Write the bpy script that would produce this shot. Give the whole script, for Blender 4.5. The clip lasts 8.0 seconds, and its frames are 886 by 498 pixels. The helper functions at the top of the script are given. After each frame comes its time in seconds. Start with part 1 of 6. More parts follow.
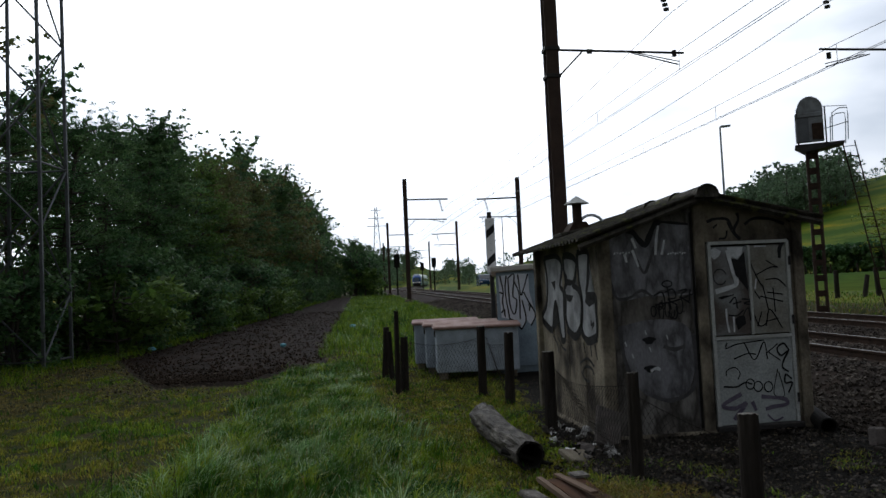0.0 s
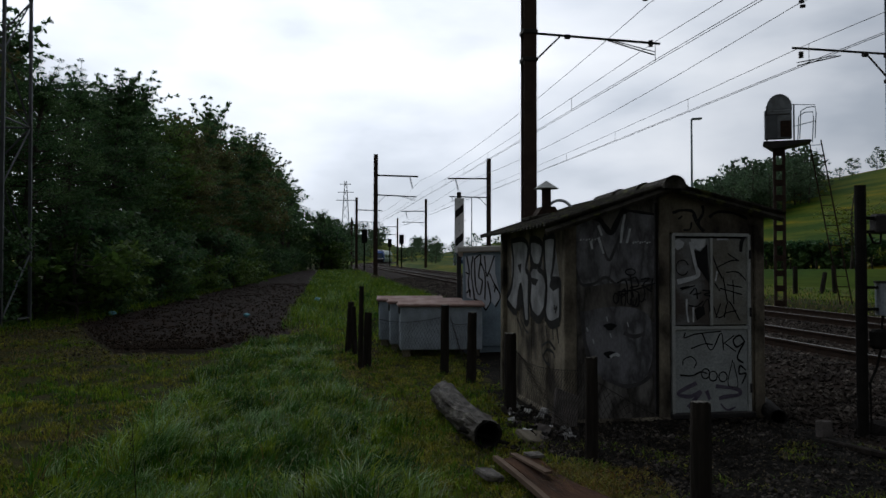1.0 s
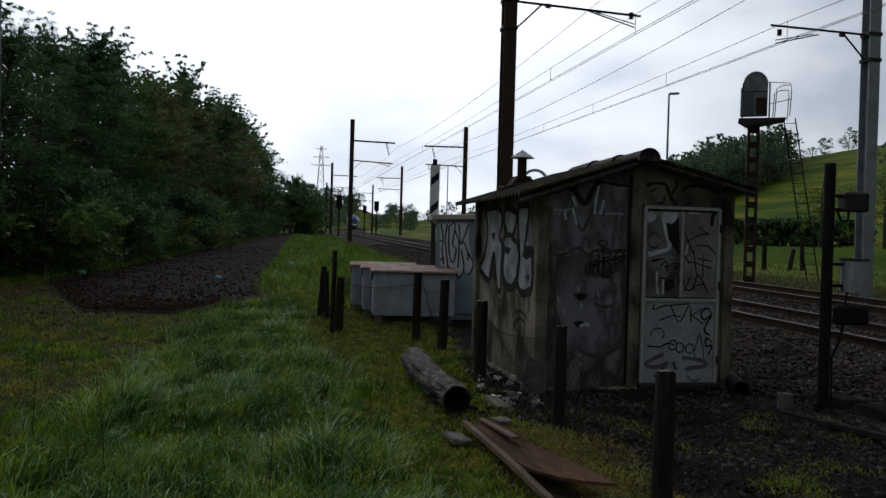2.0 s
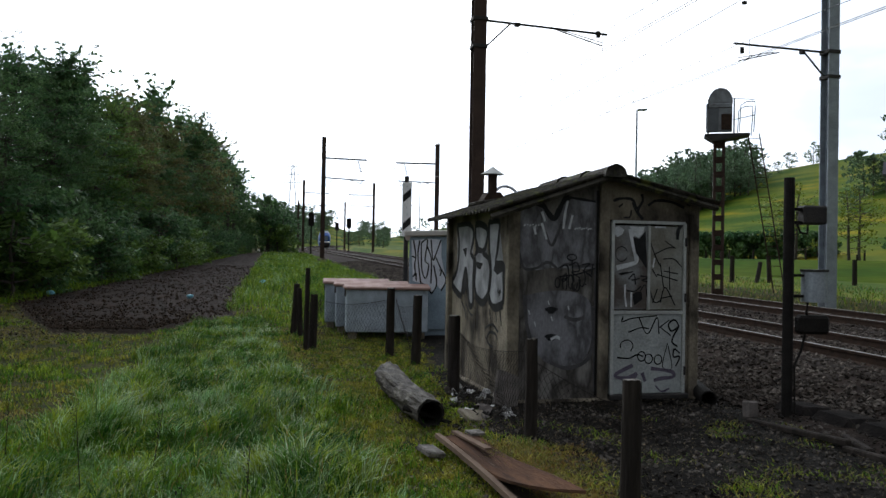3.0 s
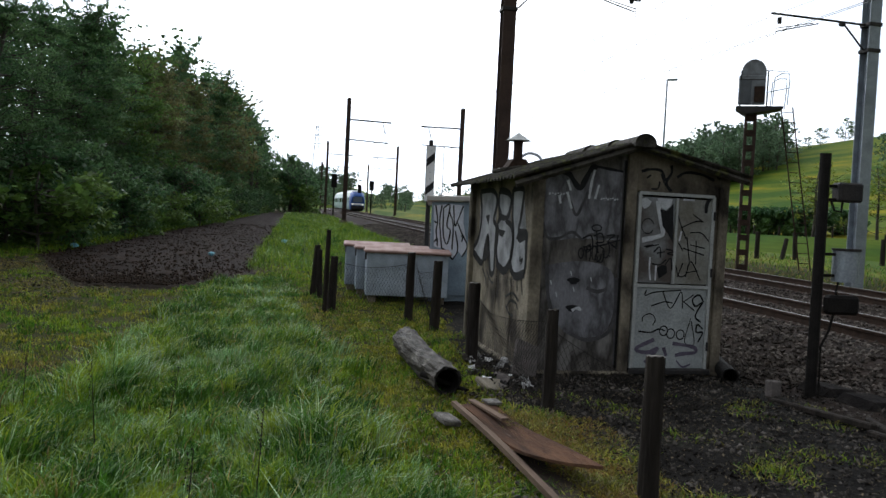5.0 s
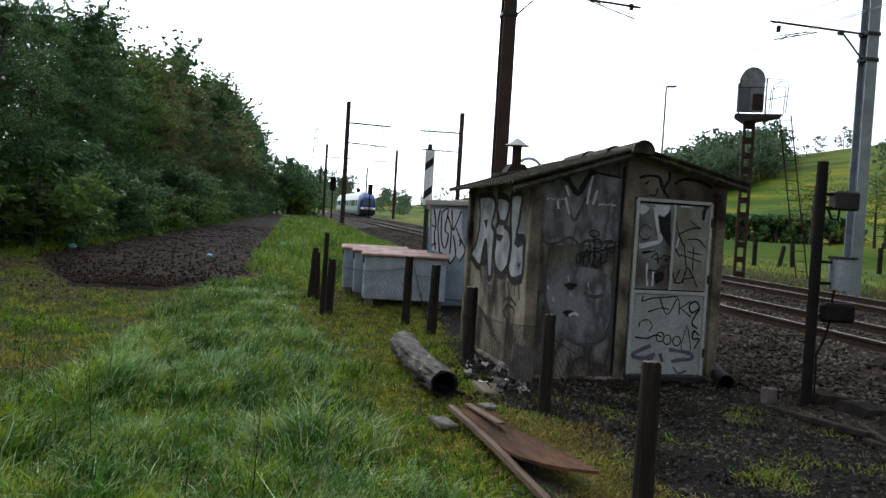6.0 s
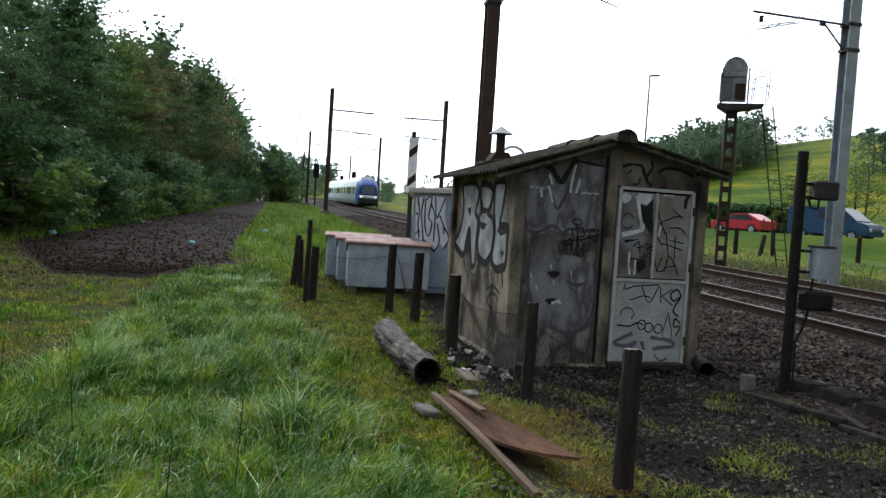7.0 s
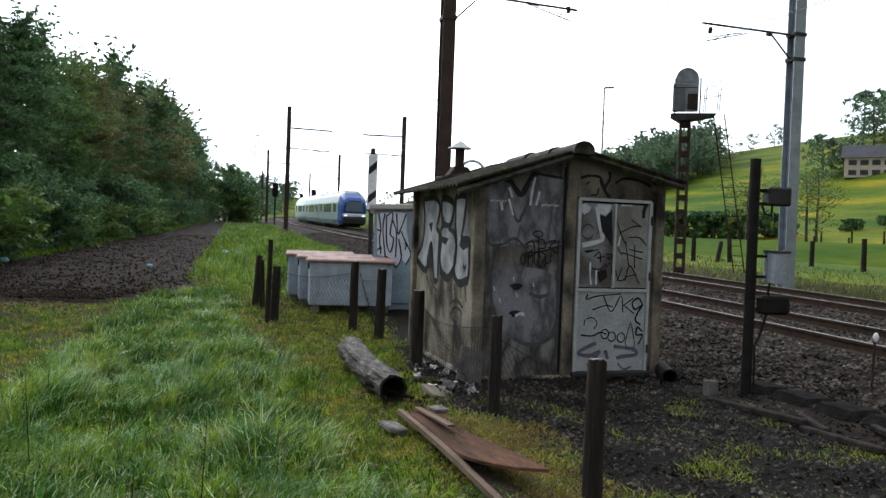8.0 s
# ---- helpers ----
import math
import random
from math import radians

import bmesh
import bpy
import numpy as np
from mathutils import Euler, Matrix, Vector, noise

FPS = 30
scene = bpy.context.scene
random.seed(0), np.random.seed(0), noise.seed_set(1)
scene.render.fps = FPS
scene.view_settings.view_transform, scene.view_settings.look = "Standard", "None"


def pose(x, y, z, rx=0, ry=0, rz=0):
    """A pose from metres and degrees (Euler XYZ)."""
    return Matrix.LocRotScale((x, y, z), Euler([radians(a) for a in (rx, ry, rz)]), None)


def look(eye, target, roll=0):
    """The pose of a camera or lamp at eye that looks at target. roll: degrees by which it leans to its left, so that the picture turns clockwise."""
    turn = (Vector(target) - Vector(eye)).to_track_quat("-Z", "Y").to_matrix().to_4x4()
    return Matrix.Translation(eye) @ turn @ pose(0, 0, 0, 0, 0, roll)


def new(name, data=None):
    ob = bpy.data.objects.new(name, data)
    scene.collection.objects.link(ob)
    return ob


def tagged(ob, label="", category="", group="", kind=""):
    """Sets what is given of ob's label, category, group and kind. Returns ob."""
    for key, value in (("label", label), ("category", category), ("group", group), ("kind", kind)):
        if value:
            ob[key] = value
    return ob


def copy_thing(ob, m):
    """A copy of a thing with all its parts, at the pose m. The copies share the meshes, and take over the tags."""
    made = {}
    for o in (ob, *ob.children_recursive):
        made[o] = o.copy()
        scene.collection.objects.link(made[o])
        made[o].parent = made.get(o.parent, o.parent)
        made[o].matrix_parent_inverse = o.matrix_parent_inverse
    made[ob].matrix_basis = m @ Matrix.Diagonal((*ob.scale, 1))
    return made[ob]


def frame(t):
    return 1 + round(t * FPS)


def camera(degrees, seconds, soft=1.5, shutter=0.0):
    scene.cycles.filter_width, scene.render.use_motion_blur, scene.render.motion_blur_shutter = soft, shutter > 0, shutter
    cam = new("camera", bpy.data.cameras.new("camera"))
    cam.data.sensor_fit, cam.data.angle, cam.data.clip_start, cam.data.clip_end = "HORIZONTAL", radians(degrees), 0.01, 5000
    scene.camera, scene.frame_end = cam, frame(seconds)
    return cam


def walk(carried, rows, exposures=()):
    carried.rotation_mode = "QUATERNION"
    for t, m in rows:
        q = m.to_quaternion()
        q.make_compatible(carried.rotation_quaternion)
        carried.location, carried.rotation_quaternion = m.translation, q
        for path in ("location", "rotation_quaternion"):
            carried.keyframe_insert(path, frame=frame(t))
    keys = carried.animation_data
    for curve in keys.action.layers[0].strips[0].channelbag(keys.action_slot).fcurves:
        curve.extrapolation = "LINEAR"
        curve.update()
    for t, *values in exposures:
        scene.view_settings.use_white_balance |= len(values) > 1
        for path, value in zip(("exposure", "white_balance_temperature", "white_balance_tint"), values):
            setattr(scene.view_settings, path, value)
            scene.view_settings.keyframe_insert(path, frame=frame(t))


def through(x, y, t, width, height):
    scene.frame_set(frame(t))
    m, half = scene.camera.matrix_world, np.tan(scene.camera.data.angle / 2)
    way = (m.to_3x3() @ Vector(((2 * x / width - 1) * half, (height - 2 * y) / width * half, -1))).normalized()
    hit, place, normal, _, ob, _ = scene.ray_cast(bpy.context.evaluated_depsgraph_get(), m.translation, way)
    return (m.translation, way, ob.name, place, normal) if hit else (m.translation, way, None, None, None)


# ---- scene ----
cam = camera(57.9, 8.0)
PATH = [
    (0, (0.039, -0.196, 1.647), (0.035, 1.801, 1.76), -2.6),
    (0.5, (0.038, -0.207, 1.647), (0.049, 1.79, 1.77), -1.9),
    (1, (0.036, -0.232, 1.649), (0.111, 1.766, 1.706), 0.1),
    (1.5, (0.034, -0.269, 1.651), (0.141, 1.728, 1.633), 1.3),
    (1.7, (0.041, -0.239, 1.631), (0.162, 1.757, 1.61), 1.1),
    (2.8, (0.044, -0.260, 1.628), (0.240, 1.730, 1.607), 3.2),
    (3, (0.04, -0.37, 1.624), (0.246, 1.619, 1.645), 1.0),
    (3.5, (0.044, -0.275, 1.627), (0.146, 1.722, 1.64), -0.3),
    (4, (0.044, -0.271, 1.627), (0.143, 1.727, 1.597), 2.7),
    (4.5, (0.046, -0.239, 1.628), (0.139, 1.758, 1.598), 2.2),
    (5, (0.045, -0.241, 1.628), (0.201, 1.752, 1.561), 2.9),
    (5.2, (0.044, -0.260, 1.628), (0.191, 1.734, 1.571), 3.3),
    (6.3, (0.044, -0.260, 1.628), (0.221, 1.731, 1.572), 3.9),
    (6.5, (0.044, -0.273, 1.628), (0.227, 1.718, 1.568), 4.4),
    (7, (0.044, -0.271, 1.628), (0.247, 1.717, 1.544), 3.7),
    (7.5, (0.045, -0.233, 1.629), (0.283, 1.751, 1.556), 2.6),
    (8, (0.043, -0.266, 1.632), (0.338, 1.712, 1.59), 2.1),
]
walk(cam, [(t, look(eye, target, roll)) for t, eye, target, roll in PATH],
     [(0.0, -0.85), (0.5, -1.35), (1.0, -1.6), (1.7, -1.5), (2.8, -0.45), (3.2, -0.05), (5.0, 0.0), (6.5, 0.33), (8.0, 0.52)])

# ---- world and sun ----
world = bpy.data.worlds.new("overcast_sky")
scene.world = world
world.use_nodes = True
wn, wl = world.node_tree.nodes, world.node_tree.links
wn.clear()
sky = wn.new("ShaderNodeTexSky")
sky.sky_type, sky.sun_disc = "NISHITA", False
sky.sun_elevation, sky.sun_rotation = radians(24.8), radians(-19)
coords = wn.new("ShaderNodeTexCoord")
squash = wn.new("ShaderNodeMapping")
squash.inputs["Scale"].default_value = (1.0, 1.0, 2.6)
clouds = wn.new("ShaderNodeTexNoise")
clouds.inputs["Scale"].default_value, clouds.inputs["Detail"].default_value = 2.6, 7
cover = wn.new("ShaderNodeValToRGB")
cover.color_ramp.elements[0].position, cover.color_ramp.elements[0].color = 0.30, (0.80, 0.80, 0.80, 1)
cover.color_ramp.elements[1].position, cover.color_ramp.elements[1].color = 0.46, (1, 1, 1, 1)
shade = wn.new("ShaderNodeValToRGB")
shade.color_ramp.elements[0].position, shade.color_ramp.elements[0].color = 0.35, (8.6, 9.6, 11.2, 1)
shade.color_ramp.elements[1].position, shade.color_ramp.elements[1].color = 0.68, (15.0, 15.6, 16.6, 1)
blend = wn.new("ShaderNodeMix")
blend.data_type = "RGBA"
# the cloud is brightest round the veiled sun and falls off smoothly away from it
SUN_WAY = Vector((-0.30, 0.86, 0.42)).normalized()
facing = wn.new("ShaderNodeVectorMath")
facing.operation = "DOT_PRODUCT"
facing.inputs[1].default_value = SUN_WAY
veil = wn.new("ShaderNodeMapRange")
veil.inputs["From Min"].default_value, veil.inputs["From Max"].default_value = -1.0, 1.0
veil.inputs["To Min"].default_value, veil.inputs["To Max"].default_value = 0.0, 1.0
power = wn.new("ShaderNodeMath")
power.operation = "POWER"
power.inputs[1].default_value = 4.0
gain = wn.new("ShaderNodeMath")
gain.operation = "MULTIPLY_ADD"
gain.inputs[1].default_value, gain.inputs[2].default_value = 2.4, 0.27
lit = wn.new("ShaderNodeMix")
lit.data_type, lit.blend_type = "RGBA", "MULTIPLY"
lit.inputs[0].default_value = 1.0
backing = wn.new("ShaderNodeBackground")
backing.inputs["Strength"].default_value = 0.10
out = wn.new("ShaderNodeOutputWorld")
wl.new(coords.outputs["Generated"], facing.inputs[0])
wl.new(facing.outputs["Value"], veil.inputs["Value"])
wl.new(veil.outputs["Result"], power.inputs[0])
wl.new(power.outputs["Value"], gain.inputs[0])
wl.new(coords.outputs["Generated"], squash.inputs["Vector"])
wl.new(squash.outputs["Vector"], clouds.inputs["Vector"])
wl.new(clouds.outputs["Fac"], cover.inputs["Fac"])
wl.new(clouds.outputs["Fac"], shade.inputs["Fac"])
wl.new(shade.outputs["Color"], lit.inputs[6])
wl.new(gain.outputs["Value"], lit.inputs[7])
wl.new(cover.outputs["Color"], blend.inputs[0])
wl.new(sky.outputs["Color"], blend.inputs[6])
wl.new(lit.outputs[2], blend.inputs[7])
wl.new(blend.outputs[2], backing.inputs["Color"])
wl.new(backing.outputs["Background"], out.inputs["Surface"])

sun = new("sun", bpy.data.lights.new("sun", "SUN"))
sun.data.energy, sun.data.angle, sun.data.color = 0.5, radians(25), (1.0, 0.96, 0.9)
sun.matrix_world = look(SUN_WAY * 40, (0, 0, 0))


# ---- materials ----
def material(name, a, b=None, rough=0.85, metal=0.0, scale=6.0, c=None, fine=60.0, bump=0.3, spread=0.0, stretch=(1, 1, 1), spec=0.15, mid=(0.35, 0.65)):
    """Two colours mixed by a broad noise, a third in patches, a fine grain, a bump, and a spread from piece to piece."""
    m = bpy.data.materials.new(name)
    m.use_nodes = True
    n, l = m.node_tree.nodes, m.node_tree.links
    bsdf = n["Principled BSDF"]
    b = b or tuple(v * 0.75 for v in a)
    co, mp = n.new("ShaderNodeTexCoord"), n.new("ShaderNodeMapping")
    mp.inputs["Scale"].default_value = stretch
    l.new(co.outputs["Object"], mp.inputs["Vector"])
    big, small = n.new("ShaderNodeTexNoise"), n.new("ShaderNodeTexNoise")
    big.inputs["Scale"].default_value, big.inputs["Detail"].default_value = scale, 5
    small.inputs["Scale"].default_value, small.inputs["Detail"].default_value = fine, 3
    l.new(mp.outputs["Vector"], big.inputs["Vector"])
    l.new(mp.outputs["Vector"], small.inputs["Vector"])
    ramp = n.new("ShaderNodeValToRGB")
    e = ramp.color_ramp.elements
    e[0].position, e[0].color = mid[0], (*a, 1)
    e[1].position, e[1].color = mid[1], (*b, 1)
    if c:
        more = e.new(min(mid[1] + 0.12, 0.97))
        more.color = (*c, 1)
    l.new(big.outputs["Fac"], ramp.inputs["Fac"])
    grain = n.new("ShaderNodeMapRange")
    grain.inputs["To Min"].default_value, grain.inputs["To Max"].default_value = 0.6, 1.4
    l.new(small.outputs["Fac"], grain.inputs["Value"])
    tint = n.new("ShaderNodeMix")
    tint.data_type, tint.blend_type = "RGBA", "MULTIPLY"
    tint.inputs[0].default_value = 1.0
    l.new(ramp.outputs["Color"], tint.inputs[6])
    l.new(grain.outputs["Result"], tint.inputs[7])
    last = tint.outputs[2]
    if spread:
        info, hue, r2 = n.new("ShaderNodeObjectInfo"), n.new("ShaderNodeHueSaturation"), n.new("ShaderNodeMapRange")
        geo, plus, frac = n.new("ShaderNodeNewGeometry"), n.new("ShaderNodeMath"), n.new("ShaderNodeMath")
        plus.operation, frac.operation = "ADD", "FRACT"
        l.new(info.outputs["Random"], plus.inputs[0])
        l.new(geo.outputs["Random Per Island"], plus.inputs[1])
        l.new(plus.outputs["Value"], frac.inputs[0])
        r2.inputs["To Min"].default_value, r2.inputs["To Max"].default_value = 1 - spread, 1 + spread
        l.new(frac.outputs["Value"], r2.inputs["Value"])
        l.new(r2.outputs["Result"], hue.inputs["Value"])
        l.new(last, hue.inputs["Color"])
        last = hue.outputs["Color"]
    l.new(last, bsdf.inputs["Base Color"])
    bsdf.inputs["Roughness"].default_value, bsdf.inputs["Metallic"].default_value = rough, metal
    bsdf.inputs["Specular IOR Level"].default_value = spec
    if bump:
        bp = n.new("ShaderNodeBump")
        bp.inputs["Strength"].default_value, bp.inputs["Distance"].default_value = bump, 0.02
        l.new(small.outputs["Fac"], bp.inputs["Height"])
        l.new(bp.outputs["Normal"], bsdf.inputs["Normal"])
    return m


def leaf_material(name, a, b, spread=0.35, scale=0.6, through=0.35, rough=0.55, spec=0.25):
    m = material(name, a, b, rough=rough, scale=scale, fine=9, bump=0, spread=spread, spec=spec, mid=(0.40, 0.60))
    n, l = m.node_tree.nodes, m.node_tree.links
    bsdf, outp = n["Principled BSDF"], n["Material Output"]
    glow, mix = n.new("ShaderNodeBsdfTranslucent"), n.new("ShaderNodeMixShader")
    mix.inputs[0].default_value = through
    src = bsdf.inputs["Base Color"].links[0].from_socket
    l.new(src, glow.inputs["Color"])
    l.new(bsdf.outputs[0], mix.inputs[1])
    l.new(glow.outputs[0], mix.inputs[2])
    l.new(mix.outputs[0], outp.inputs["Surface"])
    return m


M_TURF = material("turf", (0.018, 0.026, 0.007), (0.052, 0.050, 0.013), scale=5.5, c=(0.034, 0.025, 0.013), fine=38, bump=1.0, spec=0.03, mid=(0.40, 0.56))
M_SOIL = material("ploughed_soil", (0.012, 0.008, 0.006), (0.026, 0.017, 0.012), scale=2.1, fine=14, bump=1.0, spec=0.03)
M_YARD = material("stony_yard", (0.0065, 0.0058, 0.005), (0.015, 0.0135, 0.0115), scale=2.2, c=(0.020, 0.026, 0.009), fine=28, bump=1.0, spec=0.03)
M_BALLAST = material("ballast", (0.030, 0.021, 0.016), (0.014, 0.010, 0.008), scale=2.5, fine=16, bump=1.0, spec=0.03)
M_STONE = material("ballast_stone", (0.115, 0.100, 0.086), (0.045, 0.037, 0.031), scale=1.5, fine=40, spread=0.75, bump=0.4, spec=0.03)
M_RUSTY = material("rusty_steel", (0.034, 0.024, 0.019), (0.055, 0.035, 0.025), rough=0.9, metal=0.0, scale=8, fine=50, spec=0.1)
M_RAILTOP = material("polished_rail", (0.20, 0.19, 0.18), (0.13, 0.12, 0.11), rough=0.5, metal=0.7, scale=5, bump=0.05)
M_BROWNMAST = material("brown_mast_paint", (0.050, 0.033, 0.027), (0.072, 0.047, 0.037), rough=0.7, scale=3, fine=40)
M_GALV = material("galvanised_steel", (0.34, 0.38, 0.41), (0.24, 0.27, 0.29), rough=0.5, metal=0.45, scale=3, fine=40, bump=0.1)
M_DARKSTEEL = material("dark_steel", (0.035, 0.034, 0.034), (0.055, 0.05, 0.046), rough=0.7, metal=0.2, scale=6)
M_SIGNALGREY = material("weathered_signal_paint", (0.26, 0.28, 0.29), (0.15, 0.155, 0.16), rough=0.6, scale=4, c=(0.10, 0.06, 0.045))
M_WIRE = material("tarnished_copper_wire", (0.10, 0.10, 0.10), (0.14, 0.14, 0.13), rough=0.5, metal=0.5)
M_CONC = material("stained_concrete", (0.27, 0.235, 0.175), (0.13, 0.112, 0.085), scale=3.2, c=(0.034, 0.029, 0.023), fine=45, bump=0.7, mid=(0.38, 0.54), stretch=(0.8, 0.8, 0.55))
M_CONCFRONT = material("grey_painted_concrete", (0.16, 0.148, 0.132), (0.055, 0.050, 0.045), scale=3.6, c=(0.21, 0.20, 0.185), fine=40, bump=0.8, mid=(0.42, 0.54), stretch=(1, 1, 0.4))
M_TILE = material("mossy_fibre_cement", (0.075, 0.068, 0.056), (0.030, 0.028, 0.023), scale=7, c=(0.10, 0.105, 0.035), fine=45, bump=1.0, mid=(0.40, 0.55))
M_DOORTOP = material("faded_grey_paint", (0.31, 0.32, 0.29), (0.19, 0.18, 0.15), rough=0.6, scale=3, fine=60, bump=0.1)
M_DOORBROWN = material("browned_grey_paint", (0.24, 0.25, 0.25), (0.10, 0.085, 0.075), rough=0.6, scale=2.2, fine=60, bump=0.1, mid=(0.42, 0.56))
M_DOORLOW = material("chalky_pale_paint", (0.40, 0.43, 0.42), (0.30, 0.32, 0.31), rough=0.6, scale=3, fine=60, bump=0.1)
M_FRAME = material("pale_frame_paint", (0.48, 0.50, 0.48), (0.38, 0.39, 0.37), rough=0.55, scale=5)
M_INK = material("black_spray_paint", (0.012, 0.012, 0.013), (0.022, 0.022, 0.023), rough=0.55, scale=9, bump=0)
M_SILVER = material("silver_spray_paint", (0.40, 0.41, 0.42), (0.19, 0.195, 0.20), rough=0.5, metal=0.0, scale=4, bump=0.1)
M_CHALK = material("white_spray_paint", (0.62, 0.64, 0.65), (0.45, 0.47, 0.48), rough=0.6, scale=9, bump=0)
M_PALEBLUE = material("pale_blue_paint", (0.31, 0.40, 0.47), (0.22, 0.28, 0.33), rough=0.6, scale=2, fine=50, bump=0.1)
M_WHITEGRAF = material("white_panel_paint", (0.74, 0.77, 0.83), (0.60, 0.63, 0.70), rough=0.55, scale=2, bump=0.05)
M_BOXGREY = material("grey_box_paint", (0.43, 0.49, 0.56), (0.30, 0.345, 0.39), rough=0.6, scale=4.0, c=(0.16, 0.15, 0.14), fine=50, bump=0.2)
M_RUSTLID = material("rusted_lid_paint", (0.38, 0.26, 0.225), (0.24, 0.145, 0.12), rough=0.7, scale=4.5, c=(0.44, 0.43, 0.43), fine=50, bump=0.3)
M_POST = material("tarred_old_wood", (0.020, 0.017, 0.015), (0.045, 0.038, 0.032), scale=6, fine=40, stretch=(1, 1, 0.15), bump=0.8, spec=0.05)
M_POSTTOP = material("bleached_wood_end", (0.20, 0.185, 0.165), (0.085, 0.078, 0.068), scale=18, fine=60, bump=0.6)
M_BARK = material("alder_bark", (0.055, 0.048, 0.04), (0.09, 0.08, 0.068), scale=5, fine=20, stretch=(1, 1, 0.3), bump=0.8)
M_LOG = material("weathered_bark", (0.026, 0.022, 0.018), (0.085, 0.077, 0.063), rough=0.7, scale=13, c=(0.16, 0.15, 0.125), fine=70, bump=1.0, mid=(0.38, 0.60), stretch=(1, 0.3, 1), spec=0.15)
M_MATTBLACK = material("matt_black", (0.012, 0.011, 0.010), (0.02, 0.018, 0.016), rough=0.95, scale=6)
M_PLY = material("rotten_board_face", (0.12, 0.062, 0.036), (0.045, 0.027, 0.019), scale=9, c=(0.19, 0.15, 0.12), fine=70, stretch=(1, 0.15, 1), bump=0.6, spec=0.05)
M_BATTEN = material("split_pale_wood", (0.20, 0.14, 0.10), (0.09, 0.06, 0.042), scale=5, fine=60, stretch=(1, 0.15, 1))
M_PLAINWHITE = material("white_sign_enamel", (0.74, 0.75, 0.76), (0.66, 0.67, 0.68), rough=0.4, scale=3, bump=0)
M_GREYSTONE = material("pale_block", (0.15, 0.13, 0.12), (0.085, 0.078, 0.07), scale=8, fine=60)
M_RUBBLE = material("rubbish_paper", (0.62, 0.62, 0.60), (0.3, 0.29, 0.28), scale=14, spread=0.5)
M_BLUEBAG = material("turquoise_plastic", (0.20, 0.50, 0.58), (0.15, 0.4, 0.5), rough=0.4, scale=9, bump=0)
M_TRAINBLUE = material("blue_train_paint", (0.022, 0.085, 0.30), (0.018, 0.07, 0.25), rough=0.45, scale=2, bump=0, spec=0.15)
M_TRAINSIDE = material("silver_green_train_paint", (0.30, 0.42, 0.39), (0.25, 0.36, 0.33), rough=0.4, metal=0.1, scale=1, bump=0)
M_TRAINWHITE = material("white_train_paint", (0.72, 0.74, 0.76), (0.66, 0.68, 0.70), rough=0.35, scale=1, bump=0, spec=0.5)
# the sky's reflection is painted into the glass as a light blue-grey base
M_WINDSCREEN = material("windscreen_sky_tint", (0.13, 0.17, 0.22), (0.16, 0.20, 0.25), rough=0.3, scale=2, bump=0, spec=0.25)
M_GLASS = material("dark_glass", (0.03, 0.035, 0.045), (0.04, 0.045, 0.055), rough=0.08, scale=2, bump=0, spec=0.6)
M_VANBLUE = material("blue_van_paint", (0.015, 0.06, 0.12), (0.013, 0.052, 0.105), rough=0.25, scale=1, bump=0, spec=0.6)
M_CARRED = material("red_car_paint", (0.48, 0.035, 0.045), (0.42, 0.03, 0.04), rough=0.25, scale=1, bump=0, spec=0.6)
M_CARWHITE = material("white_car_paint", (0.7, 0.7, 0.71), (0.65, 0.65, 0.66), rough=0.3, scale=1, bump=0, spec=0.5)
M_RUBBER = material("tyre_rubber", (0.02, 0.02, 0.02), (0.028, 0.028, 0.028), rough=0.9)
M_ROAD = material("asphalt", (0.055, 0.055, 0.056), (0.07, 0.07, 0.07), scale=2, fine=40)
M_HILLGRASS = material("meadow", (0.034, 0.076, 0.009), (0.095, 0.122, 0.012), scale=0.07, c=(0.20, 0.17, 0.012), fine=1.1, bump=0.5, stretch=(1, 0.6, 9), mid=(0.38, 0.56), spec=0.03)
M_RENDER = material("house_render", (0.50, 0.43, 0.35), (0.44, 0.38, 0.31), scale=1)
M_ROOFTILE = material("slate_roof", (0.085, 0.085, 0.095), (0.065, 0.065, 0.07), scale=1, fine=8)
M_SHUTTER = material("dark_window", (0.05, 0.05, 0.055), (0.04, 0.04, 0.045), rough=0.3)
M_GREYFILL = material("grey_blue_spray_fill", (0.22, 0.22, 0.235), (0.085, 0.083, 0.087), rough=0.6, scale=4.0, c=(0.28, 0.285, 0.30), fine=50, bump=0.4, mid=(0.42, 0.55), stretch=(1, 1, 0.45))
M_FADED = material("faded_dark_spray", (0.055, 0.053, 0.055), (0.095, 0.092, 0.093), rough=0.7, scale=6, bump=0)
M_DARKGALV = material("dull_galvanised_steel", (0.15, 0.16, 0.17), (0.09, 0.095, 0.10), rough=0.6, metal=0.3, scale=1.5, c=(0.3, 0.31, 0.32), bump=0.1)
M_PALESLAB = material("pale_lichen_slab", (0.52, 0.50, 0.46), (0.40, 0.38, 0.34), scale=4, c=(0.3, 0.28, 0.25))
M_PURPLE = material("purple_spray", (0.10, 0.085, 0.12), (0.16, 0.14, 0.18), scale=9, bump=0)
M_DARKBOARD = material("dark_board_face", (0.028, 0.020, 0.015), (0.05, 0.036, 0.027), scale=4, fine=60, stretch=(1, 0.2, 1))
M_TROUGH = material("wet_dark_concrete", (0.010, 0.009, 0.0085), (0.024, 0.021, 0.019), rough=0.95, scale=7, fine=50, spec=0.02, bump=0.8)
M_GALVDARK = material("rusty_netting_wire", (0.045, 0.042, 0.040), (0.035, 0.028, 0.023), rough=0.6, metal=0.4)
